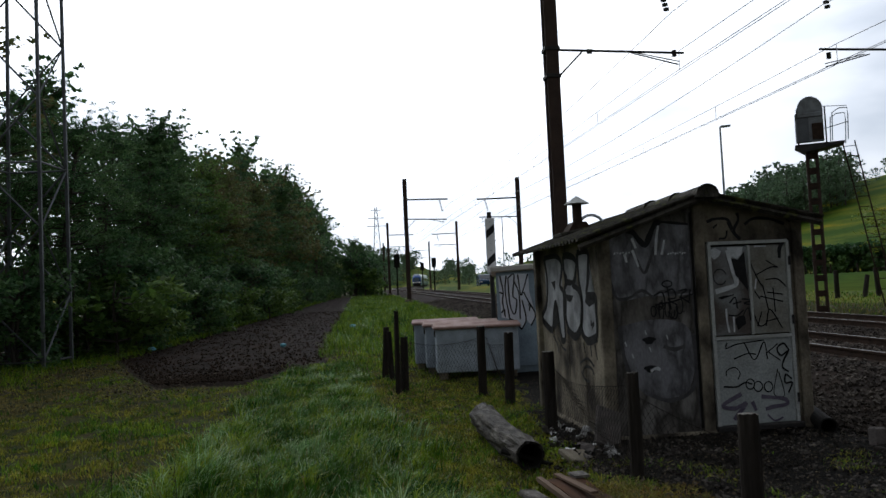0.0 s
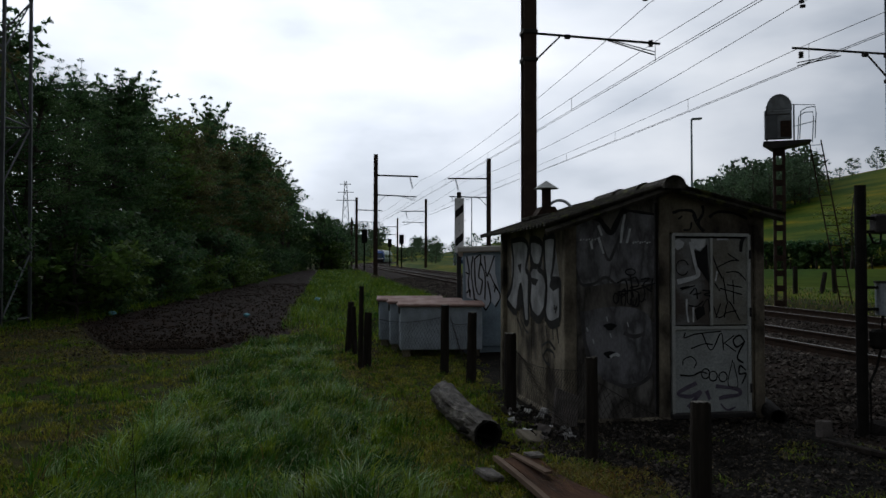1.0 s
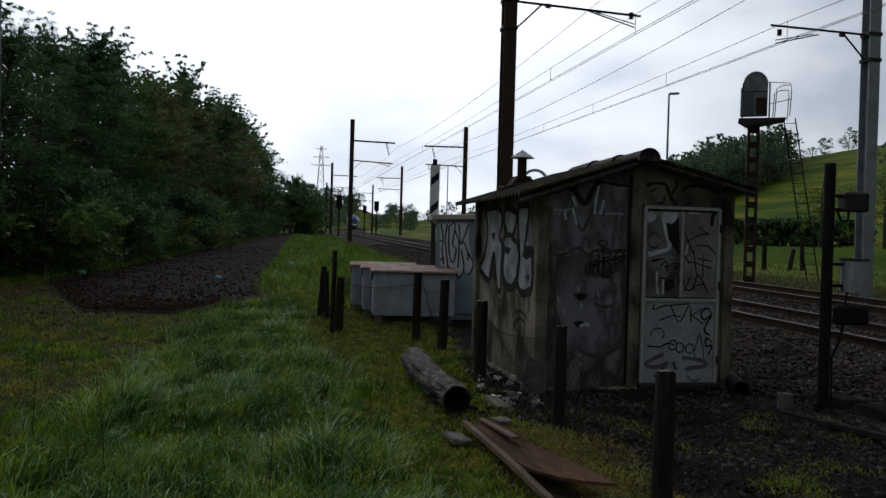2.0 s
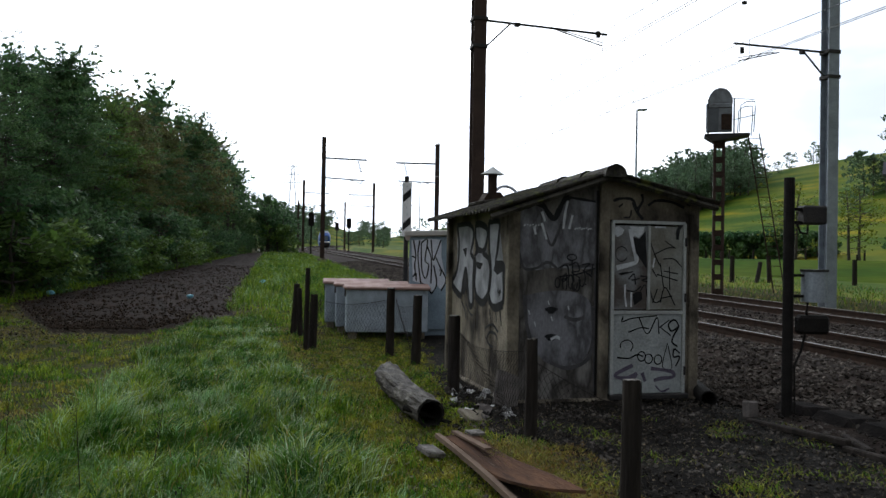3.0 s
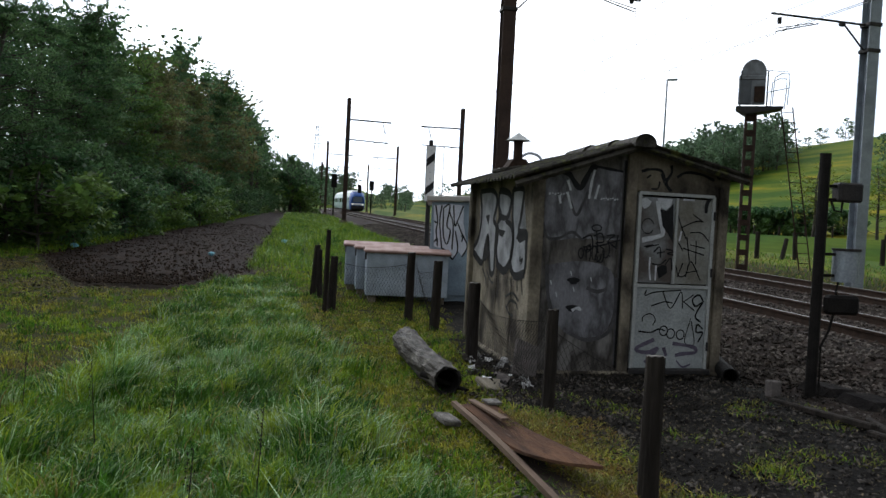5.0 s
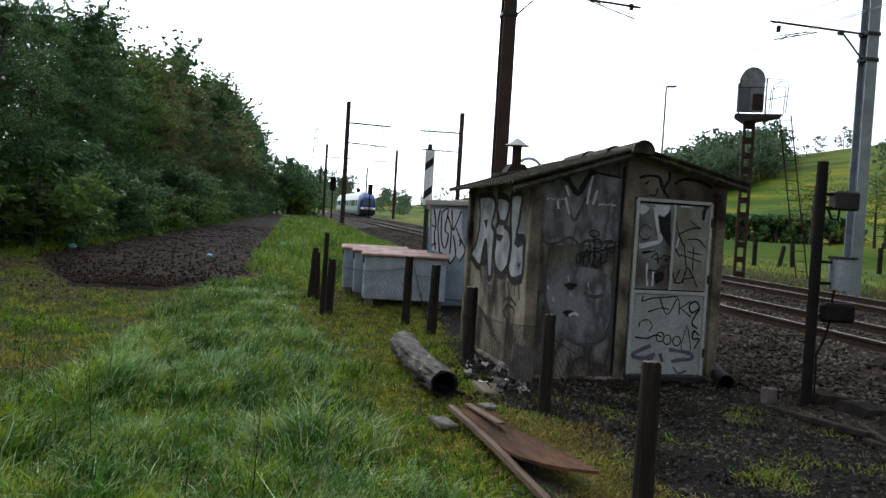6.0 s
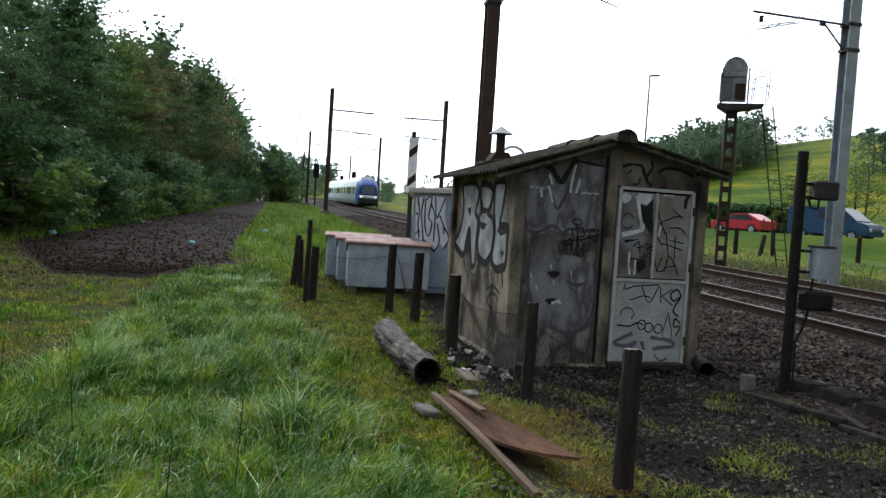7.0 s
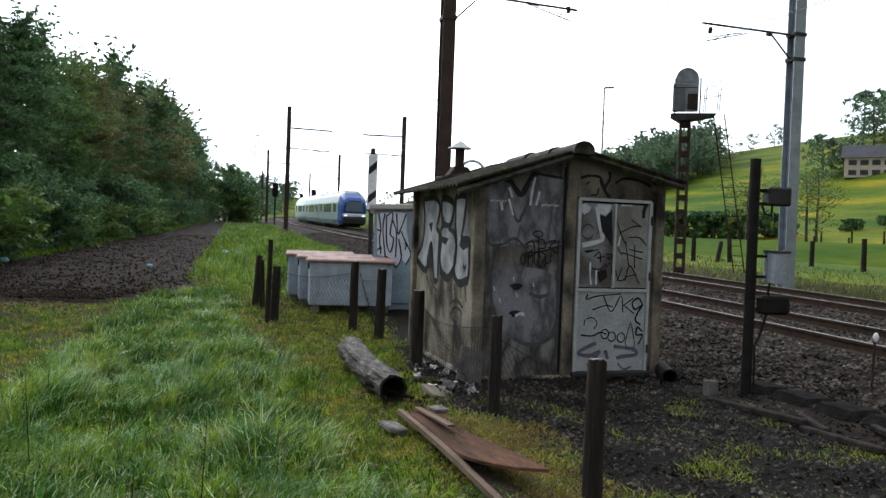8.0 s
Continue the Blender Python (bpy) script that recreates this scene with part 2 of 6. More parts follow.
M_FLAKE = material("dead_leaves_and_chips", (0.10, 0.08, 0.05), (0.05, 0.038, 0.025), scale=3, spread=0.8, bump=0, spec=0.1)
M_GRAVEL = material("dirty_gravel", (0.090, 0.080, 0.070), (0.012, 0.0105, 0.009), scale=1.5, fine=40, spread=0.8, bump=0.4, spec=0.03)
M_CLOD = material("soil_clod", (0.020, 0.014, 0.010), (0.040, 0.028, 0.020), spread=0.6, spec=0.03)
M_BLADE = leaf_material("grass_blade", (0.055, 0.155, 0.013), (0.215, 0.30, 0.020), spread=0.5, scale=3.2, through=0.4, rough=0.5, spec=0.14)
# darker copy of the grass blade, with shade put into its colour
M_BLADEDARK = leaf_material("shaded_grass_blade", (0.018, 0.072, 0.009), (0.055, 0.135, 0.014), spread=0.4, scale=3.0, through=0.3, rough=0.6, spec=0.08)
# silvery sheen of backlit blades, painted as a pale base colour
M_BLADEPALE = leaf_material("sheen_pale_grass_blade", (0.19, 0.36, 0.13), (0.36, 0.47, 0.24), spread=0.5, scale=2.5, rough=0.45, spec=0.25)
M_MOSS = leaf_material("mossy_turf_blade", (0.11, 0.15, 0.014), (0.30, 0.285, 0.030), spread=0.5, scale=3.5, through=0.3)
M_OCHRE = leaf_material("ochre_weed", (0.23, 0.135, 0.030), (0.14, 0.125, 0.022), spread=0.6, scale=4.0, through=0.3)
M_STRAW = leaf_material("dry_grass_blade", (0.27, 0.215, 0.055), (0.15, 0.125, 0.045), spread=0.5, scale=2.5, through=0.3)
M_LEAF = leaf_material("alder_leaf", (0.044, 0.108, 0.042), (0.105, 0.195, 0.066), spread=0.45, through=0.4)
M_LEAFLIGHT = leaf_material("hazel_leaf", (0.070, 0.14, 0.026), (0.12, 0.20, 0.042), spread=0.4, through=0.45)
M_LEAFBROWN = leaf_material("young_oak_leaf", (0.150, 0.128, 0.048), (0.105, 0.138, 0.046), spread=0.4, through=0.45)
# distance haze is mixed into this leaf colour: paler and bluer than the near leaves
M_LEAFFAR = leaf_material("far_leaf_haze_tint", (0.085, 0.145, 0.080), (0.13, 0.20, 0.105), spread=0.35, scale=0.12, through=0.45)
M_SPRING = leaf_material("spring_yellow_leaf", (0.20, 0.24, 0.03), (0.15, 0.19, 0.03), spread=0.3)


# ---- building helpers ----
def part(name, bm, mat, parent=None, label="", smooth=False):
    """Links a bmesh as one mesh object, under a thing or a part if given."""
    me = bpy.data.meshes.new(name)
    bm.to_mesh(me)
    bm.free()
    for mm in mat if isinstance(mat, (list, tuple)) else [mat]:
        me.materials.append(mm)
    if smooth:
        for p in me.polygons:
            p.use_smooth = True
    ob = new(name, me)
    if parent:
        ob.parent = parent
    if label:
        tagged(ob, label)
    return ob


def pieces(name, bm, mat, parent, label=""):
    """One part for each connected piece of a bmesh."""
    left = set(bm.verts)
    while left:
        group, todo = set(), [left.pop()]
        while todo:
            v = todo.pop()
            group.add(v)
            for e in v.link_edges:
                w = e.other_vert(v)
                if w not in group and w in left:
                    left.discard(w)
                    todo.append(w)
        one, idx = bmesh.new(), {}
        for v in group:
            idx[v] = one.verts.new(v.co)
        for f in {f for v in group for f in v.link_faces}:
            one.faces.new([idx[v] for v in f.verts]).material_index = f.material_index
        part(name, one, mat, parent, label)
    bm.free()


def raw(name, verts, faces, mat, parent=None, smooth=False):
    me = bpy.data.meshes.new(name)
    me.from_pydata(verts, [], faces)
    me.materials.append(mat)
    if smooth:
        for p in me.polygons:
            p.use_smooth = True
    ob = new(name, me)
    if parent:
        ob.parent = parent
    return ob


def thing(name, m, label, category, group="", kind=""):
    e = new(name)
    e.matrix_world = m
    e.empty_display_size = 0.2
    return tagged(e, label, category, group, kind)


def boxed(bm, size, centre, turn=(0, 0, 0), bevel=0.0, mat=0):
    """A bevelled block."""
    r = bmesh.ops.create_cube(bm, size=1.0, matrix=pose(*centre, *turn) @ Matrix.Diagonal((*size, 1)))
    vs = r["verts"]
    faces = {f for v in vs for f in v.link_faces}
    if bevel:
        es = {e for v in vs for e in v.link_edges}
        res = bmesh.ops.bevel(bm, geom=list(es), offset=bevel, segments=1, affect="EDGES")
        faces = {f for f in faces if f.is_valid} | set(res["faces"])
    for f in faces:
        f.material_index = mat
    return bm


def block(size, centre, turn=(0, 0, 0), bevel=0.0):
    return boxed(bmesh.new(), size, centre, turn, bevel)


def rod(bm, a, b, r1, r2=None, seg=8, caps=True, mat=0):
    """A round bar from a to b."""
    a, b = Vector(a), Vector(b)
    r2 = r1 if r2 is None else r2
    q = (b - a).to_track_quat("Z", "Y").to_matrix().to_4x4()
    rings = []
    for p, r in ((a, r1), (b, r2)):
        rings.append([bm.verts.new(p + q.to_3x3() @ Vector((r * math.cos(i * math.tau / seg), r * math.sin(i * math.tau / seg), 0))) for i in range(seg)])
    for i in range(seg):
        f = bm.faces.new((rings[0][i], rings[0][(i + 1) % seg], rings[1][(i + 1) % seg], rings[1][i]))
        f.material_index = mat
    if caps:
        bm.faces.new(rings[0][::-1]).material_index = mat
        bm.faces.new(rings[1]).material_index = mat
    return bm


def bar(a, b, r1, r2=None, seg=8):
    return rod(bmesh.new(), a, b, r1, r2, seg)


def tube(bm, pts, r, seg=6, closed=False):
    """A tube through points, with radius r or a radius for each point."""
    pts = [Vector(p) for p in pts]
    rings = []
    for i, p in enumerate(pts):
        d = pts[min(i + 1, len(pts) - 1)] - pts[max(i - 1, 0)]
        side = d.cross(Vector((0, 0, 1)))
        if side.length < 1e-5:
            side = Vector((1, 0, 0))
        side.normalize()
        up = side.cross(d).normalized()
        rr = r[i] if isinstance(r, (list, tuple)) else r
        rings.append([bm.verts.new(p + rr * (math.cos(k * math.tau / seg) * side + math.sin(k * math.tau / seg) * up)) for k in range(seg)])
    for u, v in zip(rings, rings[1:]):
        for k in range(seg):
            bm.faces.new((u[k], u[(k + 1) % seg], v[(k + 1) % seg], v[k]))
    bm.faces.new(rings[0][::-1]), bm.faces.new(rings[-1])
    return bm


def prism(bm, outline, y0, y1, axis="y", mat=0):
    """An outline of (u, w) points drawn out from y0 to y1 along an axis: y gives (u, y, w), x gives (x, u, w), z gives (u, w, z)."""
    def at(u, w, t):
        return {"y": (u, t, w), "x": (t, u, w), "z": (u, w, t)}[axis]
    a = [bm.verts.new(at(u, w, y0)) for u, w in outline]
    b = [bm.verts.new(at(u, w, y1)) for u, w in outline]
    n = len(a)
    for i in range(n):
        bm.faces.new((a[i], a[(i + 1) % n], b[(i + 1) % n], b[i])).material_index = mat
    bm.faces.new(a[::-1]).material_index = mat
    bm.faces.new(b).material_index = mat
    bmesh.ops.recalc_face_normals(bm, faces=bm.faces)
    return bm


# ---- the lie of the land ----
RISE = 0.0165
LINE0, LINE_SLOPE = 6.95, -0.1155


def smoothstep(a, b, v):
    v = min(max((v - a) / (b - a), 0.0), 1.0)
    return v * v * (3 - 2 * v)


def line_x(y):
    """The nearest rail's x; the line bends back beyond 165 m."""
    if y <= 150:
        return LINE0 + LINE_SLOPE * (y - 9)
    s = min((y - 150) / 90.0, 1.0)
    x = LINE0 + LINE_SLOPE * 141 + LINE_SLOPE * 90 * (s - 0.5 * s * s)
    return x + 0.02 * max(y - 240, 0)


def rail_z(y):
    return 0.42 + RISE * (y - 9)


def plain_z(y):
    return RISE * max(y - 9, 0) * smoothstep(5, 16, y)


def hill_z(x, y):
    """The hillside beyond the road, and the wooded rise far ahead."""
    right = x - line_x(min(y, 200)) - 5.4
    up = 28 * smoothstep(25, 150, right) ** 1.35 * smoothstep(-80, 20, y)
    up += 22 * (1 - smoothstep(-100, 70, x)) * smoothstep(330, 470, y)
    return up


def ground_z(x, y):
    z = plain_z(y) + hill_z(x, y)
    off = x - line_x(y)
    z -= 0.9 * smoothstep(-2.9, -1.9, off) * (1 - smoothstep(6.6, 7.8, off))
    z += 0.35 * smoothstep(7.0, 8.5, off) * (1 - smoothstep(30, 60, off))
    if x < -1 and y < 40:
        z += 0.05 * noise.noise((x * 0.35, y * 0.35, 0)) + 0.03 * noise.noise((x * 1.3, y * 1.3, 3))
    return z


# ---- ground, field, yard, ballast, rails ----
def graded(lo, hi, fine_lo, fine_hi, step, grow=1.22):
    vals, v, s = [], fine_lo, step
    while v > lo:
        vals.append(v)
        s *= grow
        v -= s
    vals = [lo] + vals[::-1]
    v = fine_lo + step
    while v < fine_hi:
        vals.append(v)
        v += step
    s = step
    while v < hi:
        vals.append(v)
        s *= grow
        v += s
    return vals + [hi]


def sheet(name, xs, ys, height, mat):
    verts = [(x, y, height(x, y)) for y in ys for x in xs]
    w = len(xs)
    faces = [(j * w + i, j * w + i + 1, (j + 1) * w + i + 1, (j + 1) * w + i) for j in range(len(ys) - 1) for i in range(w - 1)]
    return raw(name, verts, faces, mat, smooth=True)


def build_ground():
    xs, ys = graded(-2500, 2500, -30, 40, 0.8, 1.12), graded(-600, 4000, -6, 60, 0.8, 1.09)
    g = sheet("ground", xs, ys, lambda x, y: ground_z(x, y) - 0.02, M_TURF)
    g.data.materials.append(M_HILLGRASS)
    for p in g.data.polygons:
        c = p.center
        if c.x - line_x(min(max(c.y, 0), 200)) > (10.5 if c.y < 60 else 7.5) or c.y > 200:
            p.material_index = 1
    tagged(g, "rough green grass sheet rising to a yellow-green meadow hillside", "ground", kind="structure")


def field_sides(y):
    """The ploughed strip's edges at y: near the woods and near the grassy verge."""
    near = -3.3 - 0.107 * (y - 22)
    far = -9.4 - 0.075 * (y - 25)
    # the strip starts in a blunt tip
    near = min(near, -4.0 + 0.30 * (y - 15.2))
    far = max(far, -5.6 - 0.52 * (y - 15.2))
    return far, near


def build_field():
    verts, faces, w = [], [], 41
    rows = [15.2 + 0.33 * k * (1 + 0.010 * k) for k in range(130)]
    rows = [y for y in rows if y < 128]
    for y in rows:
        far, near = field_sides(y)
        for i in range(w):
            u = i / (w - 1)
            x = far + (near - far) * u + 0.25 * noise.noise((u * 4, y * 0.4, 7))
            edge = min(min(u, 1 - u) * 6, (y - 15.2) * 0.5)
            clod = 0.09 * noise.noise((x * 2.3, y * 2.3, 1)) + 0.05 * noise.noise((x * 6, y * 6, 2))
            furrow = 0.018 * math.sin((x + 0.11 * y + 0.5 * noise.noise((x * 0.5, y * 0.3, 6))) * 6.3) * (0.5 + noise.noise((x * 0.4, y * 0.15, 12)))
            verts.append((x, y, ground_z(x, y) + min(edge, 1) * (0.045 + furrow + clod) - 0.012))
    for j in range(len(rows) - 1):
        for i in range(w - 1):
            faces.append((j * w + i, j * w + i + 1, (j + 1) * w + i + 1, (j + 1) * w + i))
    tagged(raw("field", verts, faces, M_SOIL, smooth=True), "dark freshly ploughed earth strip beside the woods", "field", kind="structure")


def build_yard():
    """Trodden stony earth round the hut, down to the ballast."""
    xs = [0.6 + 0.12 * i for i in range(56)]
    ys = [1.0 + 0.16 * j for j in range(100)]

    def h(x, y):
        edge = smoothstep(0.7, 1.9, x + 0.35 * noise.noise((x, y * 0.8, 4)) - 0.9 * smoothstep(5.5, 3.5, y))
        return ground_z(x, y) - 0.03 + 0.05 * edge + 0.02 * noise.noise((x * 3, y * 3, 5)) * edge
    tagged(sheet("yard", xs, ys, h, M_YARD), "trodden stony earth yard with sparse weeds", "ground", kind="structure")


BED = [(-3.1, -0.42), (-2.2, -0.36), (-0.95, -0.175), (0.8, -0.15), (2.7, -0.165), (4.7, -0.15), (6.35, -0.18), (7.0, -0.34), (8.2, -0.46)]


def bed_z(off):
    for (a, za), (b, zb) in zip(BED, BED[1:]):
        if a <= off <= b:
            return za + (zb - za) * (off - a) / (b - a)
    return -0.5


def build_ballast():
    verts, faces = [], []
    offs = [-3.1 + 0.2 * i for i in range(57)]
    ys = [-30 + 1.0 * j for j in range(100)] + [70 + 4 * j for j in range(70)]
    for y in ys:
        for o in offs:
            x = line_x(y) + o
            verts.append((x, y, rail_z(y) + bed_z(o) + 0.03 * noise.noise((x * 2, y * 2, 9))))
    w = len(offs)
    for j in range(len(ys) - 1):
        for i in range(w - 1):
            faces.append((j * w + i, j * w + i + 1, (j + 1) * w + i + 1, (j + 1) * w + i))
    tagged(raw("ballast_bed", verts, faces, M_BALLAST, smooth=True), "brown-grey crushed stone bed under two tracks", "ballast", kind="structure")


RAILHALF = [(0.075, -0.172), (0.075, -0.160), (0.012, -0.135), (0.010, -0.045), (0.034, -0.036), (0.036, -0.006), (0.026, 0.0)]


def build_rails():
    ys = [-30 + 3 * j for j in range(34)] + [72 + 6 * j for j in range(46)]
    outline = [(-u, w) for u, w in RAILHALF] + [(u, w) for u, w in RAILHALF[::-1]]
    for track, offs in ((1, (0.0, 1.435)), (2, (3.95, 5.385))):
        t = thing("railway_track", pose(0, 0, 0), "rusty steel rails on sleepers in stone ballast", "railway track", "pair of tracks", "structure")
        for o in offs:
            verts, faces = [], []
            n = len(outline)
            for y in ys:
                verts += [(line_x(y) + o + u, y, rail_z(y) + w) for u, w in outline]
            for j in range(len(ys) - 1):
                for k in range(n):
                    faces.append((j * n + k, j * n + (k + 1) % n, (j + 1) * n + (k + 1) % n, (j + 1) * n + k))
            r = raw("rail", verts, faces, M_RUSTY, t)
            r.data.materials.append(M_RAILTOP)
            for p in r.data.polygons:
                if p.normal.z > 0.8 and all(abs(r.data.vertices[v].co.z - rail_z(r.data.vertices[v].co.y)) < 0.003 for v in p.vertices):
                    p.material_index = 1
        mesh = None
        for k in range(60):
            y = -2 + 0.62 * k
            if mesh is None:
                s = part("sleeper", block((2.5, 0.24, 0.16), (0, 0, 0), bevel=0.015), M_POST, t)
                mesh = s.data
            else:
                s = new("sleeper", mesh)
                s.parent = t
            s.matrix_world = pose(line_x(y) + sum(offs) / 2, y, rail_z(y) - 0.235, 0, 0, 6.3)


# ---- hut ----
HUT = pose(1.70, 8.42, 0, 0, 0, 8.0)
HUT_W, HUT_D, EAVE, EAVE_R, RIDGE = 2.32, 2.58, 2.20, 2.31, 2.57


def stroke(bm, pts, width, place, mat=0, thick=0.003):
    """A painted line: a thin ribbon through (u, v) points of a wall, laid by place(u, v, lift)."""
    pts = [Vector(p) for p in pts]
    left, right = [], []
    for i, p in enumerate(pts):
        d = pts[min(i + 1, len(pts) - 1)] - pts[max(i - 1, 0)]
        if d.length < 1e-6:
            d = Vector((1, 0))
        n = Vector((-d.y, d.x)).normalized() * (width / 2) * (0.92 + 0.12 * math.sin(0.6 * i + p.x * 5))
        left.append(bm.verts.new(place(*(p + n), thick)))
        right.append(bm.verts.new(place(*(p - n), thick)))
    for i in range(len(pts) - 1):
        bm.faces.new((left[i], left[i + 1], right[i + 1], right[i])).material_index = mat
    return bm


def curve(pts, steps=6):
    """A smooth line through points (Catmull-Rom)."""
    p = [Vector(q) for q in pts]
    p = [2 * p[0] - p[1]] + p + [2 * p[-1] - p[-2]]
    res = []
    for a, b, c, d in zip(p, p[1:], p[2:], p[3:]):
        for k in range(steps):
            t = k / steps
            res.append(0.5 * ((2 * b) + (c - a) * t + (2 * a - 5 * b + 4 * c - d) * t * t + (3 * b - a - 3 * c + d) * t ** 3))
    return res + [p[-2]]


def blob(bm, pts, place, thick=0.002, mat=0):
    """A painted patch with a closed outline."""
    vs = [bm.verts.new(place(p[0], p[1], thick)) for p in pts]
    bmesh.ops.triangulate(bm, faces=[bm.faces.new(vs)])
    return bm


def build_hut():
    hut = thing("hut", HUT, "small grey concrete trackside hut covered in graffiti", "hut")
    w, d, t = HUT_W, HUT_D, 0.09
    mid = 1.14
    # front gable in two panels with an opening for the door
    dx0, dx1, dz0, dz1 = 1.23, 2.145, 0.08, 2.07
    slope = lambda u: RIDGE - (RIDGE - (EAVE if u < mid else EAVE_R)) * (abs(u - mid) / (mid if u < mid else w - mid))
    bm = bmesh.new()
    prism(bm, [(0.0, 0), (dx0 - 0.05, 0), (dx0 - 0.05, slope(dx0 - 0.05)), (mid, RIDGE), (0.0, slope(0.0))], 0, t)
    part("front_panel", bm, M_CONCFRONT, hut, "grey sprayed concrete gable panel")
    bm = bmesh.new()
    prism(bm, [(dx0 - 0.05, dz1 + 0.02), (dx1 + 0.05, dz1 + 0.02), (dx1 + 0.05, slope(dx1 + 0.05)), (dx0 - 0.05, slope(dx0 - 0.05))], 0.002, t)
    prism(bm, [(dx1 + 0.05, 0), (w, 0), (w, slope(w)), (dx1 + 0.05, slope(dx1 + 0.05))], 0.002, t)
    prism(bm, [(dx0 - 0.05, 0), (dx1 + 0.05, 0), (dx1 + 0.05, dz0 - 0.02), (dx0 - 0.05, dz0 - 0.02)], 0.002, t)
    part("door_surround", bm, M_CONC, hut)
    for u, ww in ((-0.03, 0.14), (mid - 0.07, 0.125), (w - 0.10, 0.12)):
        part("pilaster", block((ww, 0.09, slope(u + ww / 2) - 0.03), (u + ww / 2, 0.01, (slope(u + ww / 2) - 0.03) / 2), bevel=0.012), M_CONC, hut)
    # side walls: precast panels between posts
    for side, x in ((0, 0.0), (1, w)):
        n = 4
        for k in range(n):
            y0, y1 = 0.06 + k * (d - 0.06) / n, 0.06 + (k + 1) * (d - 0.06) / n
            part("side_panel", block((t, y1 - y0 - 0.012, EAVE if side == 0 else EAVE_R), (x + (t / 2 if side == 0 else -t / 2), (y0 + y1) / 2, (EAVE if side == 0 else EAVE_R) / 2), bevel=0.012), M_CONC, hut)
        part("corner_post", block((0.13, 0.13, EAVE), (x, d, EAVE / 2), bevel=0.015), M_CONC, hut)
    part("back_wall", prism(bmesh.new(), [(0, 0), (w, 0), (w, EAVE_R), (mid, RIDGE), (0, EAVE)], d, d + t), M_CONC, hut)
    part("floor_slab", block((w + 0.1, d + 0.12, 0.1), (w / 2, d / 2, 0.0), bevel=0.02), M_CONC, hut)
    # corrugated roof sheets, ridge caps
    for side in (0, 1):
        u0, u1 = (mid, -0.30) if side == 0 else (mid, w + 0.19)
        z1 = RIDGE + 0.05 - (RIDGE - (EAVE if side == 0 else EAVE_R)) * (abs(u1 - mid) / (mid if side == 0 else w - mid))
        ys = [-0.20 + k * 0.0325 for k in range(int((d + 0.55) / 0.0325))]
        verts, faces = [], []
        for y in ys:
            wav = 0.022 * math.sin(y * math.tau / 0.13)
            for u, z in ((u0, RIDGE + 0.05), (u1, z1)):
                verts += [(u, y, z + wav + 0.01), (u, y, z + wav - 0.004)]
        for j in range(len(ys) - 1):
            a, b = 4 * j, 4 * j + 4
            faces += [(a, b, b + 2, a + 2), (a + 1, a + 3, b + 3, b + 1), (a + 2, b + 2, b + 3, a + 3)]
        faces += [(0, 2, 3, 1), (4 * len(ys) - 4, 4 * len(ys) - 3, 4 * len(ys) - 1, 4 * len(ys) - 2)]
        part_ob = raw("roof_sheet", verts, faces, M_TILE, hut)
        tagged(part_ob, "mossy corrugated fibre-cement sheet")
    for k in range(3):
        y0 = -0.28 + k * 0.74
        bm = bmesh.new()
        rings = []
        for y, r in ((y0, 0.112), (y0 + 0.06, 0.104), (y0 + 0.74, 0.088)):
            rings.append([bm.verts.new((mid + 1.15 * r * math.cos(a), y, RIDGE + 0.02 + r * math.sin(a))) for a in [math.pi * (i - 1) / 10 for i in range(13)]])
        for p, q in zip(rings, rings[1:]):
            for i in range(12):
                bm.faces.new((p[i], p[i + 1], q[i + 1], q[i]))
        bm.faces.new(rings[0])
        part("ridge_cap", bm, M_TILE, hut, smooth=True)
    for a, b in (((mid, -0.17, RIDGE - 0.01), (-0.28, -0.17, EAVE - 0.13)), ((mid, -0.17, RIDGE - 0.01), (w + 0.17, -0.17, EAVE_R - 0.06))):
        part("verge_board", bar(a, b, 0.035, seg=4), M_TILE, hut)
    # double metal door: two upper panes in a frame, lower leaf
    door = part("door_frame", boxed(boxed(boxed(boxed(bmesh.new(), (0.035, 0.05, dz1 - dz0), (dx0, -0.02, (dz0 + dz1) / 2)), (0.035, 0.05, dz1 - dz0), (dx1, -0.02, (dz0 + dz1) / 2)),
                                          (dx1 - dx0, 0.05, 0.035), ((dx0 + dx1) / 2, -0.02, dz1)), (dx1 - dx0, 0.05, 0.035), ((dx0 + dx1) / 2, -0.02, 1.03)), M_FRAME, hut, "pale painted steel door frame")
    cx = (dx0 + dx1) / 2
    part("door_leaf", block((dx1 - dx0 - 0.04, 0.03, 0.92), (cx, -0.012, 0.55), bevel=0.006), M_DOORLOW, door, "pale lower door panel with black tags")
    part("door_panel", block((cx - dx0 - 0.03, 0.03, 0.97), ((dx0 + cx) / 2, -0.01, 1.545), bevel=0.006), M_DOORBROWN, door, "browned grey pane")
    part("door_panel", block((dx1 - cx - 0.03, 0.03, 0.97), ((cx + dx1) / 2, -0.01, 1.545), bevel=0.006), M_DOORTOP, door)
    part("mullion", block((0.028, 0.05, 0.98), (cx, -0.022, 1.545), bevel=0.004), M_FRAME, door)
    part("threshold", block((1.0, 0.14, 0.06), (cx, -0.03, 0.06), bevel=0.01), M_DARKSTEEL, door)
    for z in (0.35, 1.2, 1.85):
        part("hinge", bar((dx1 + 0.01, -0.05, z - 0.05), (dx1 + 0.01, -0.05, z + 0.05), 0.014, seg=8), M_DARKSTEEL, door)
    return hut


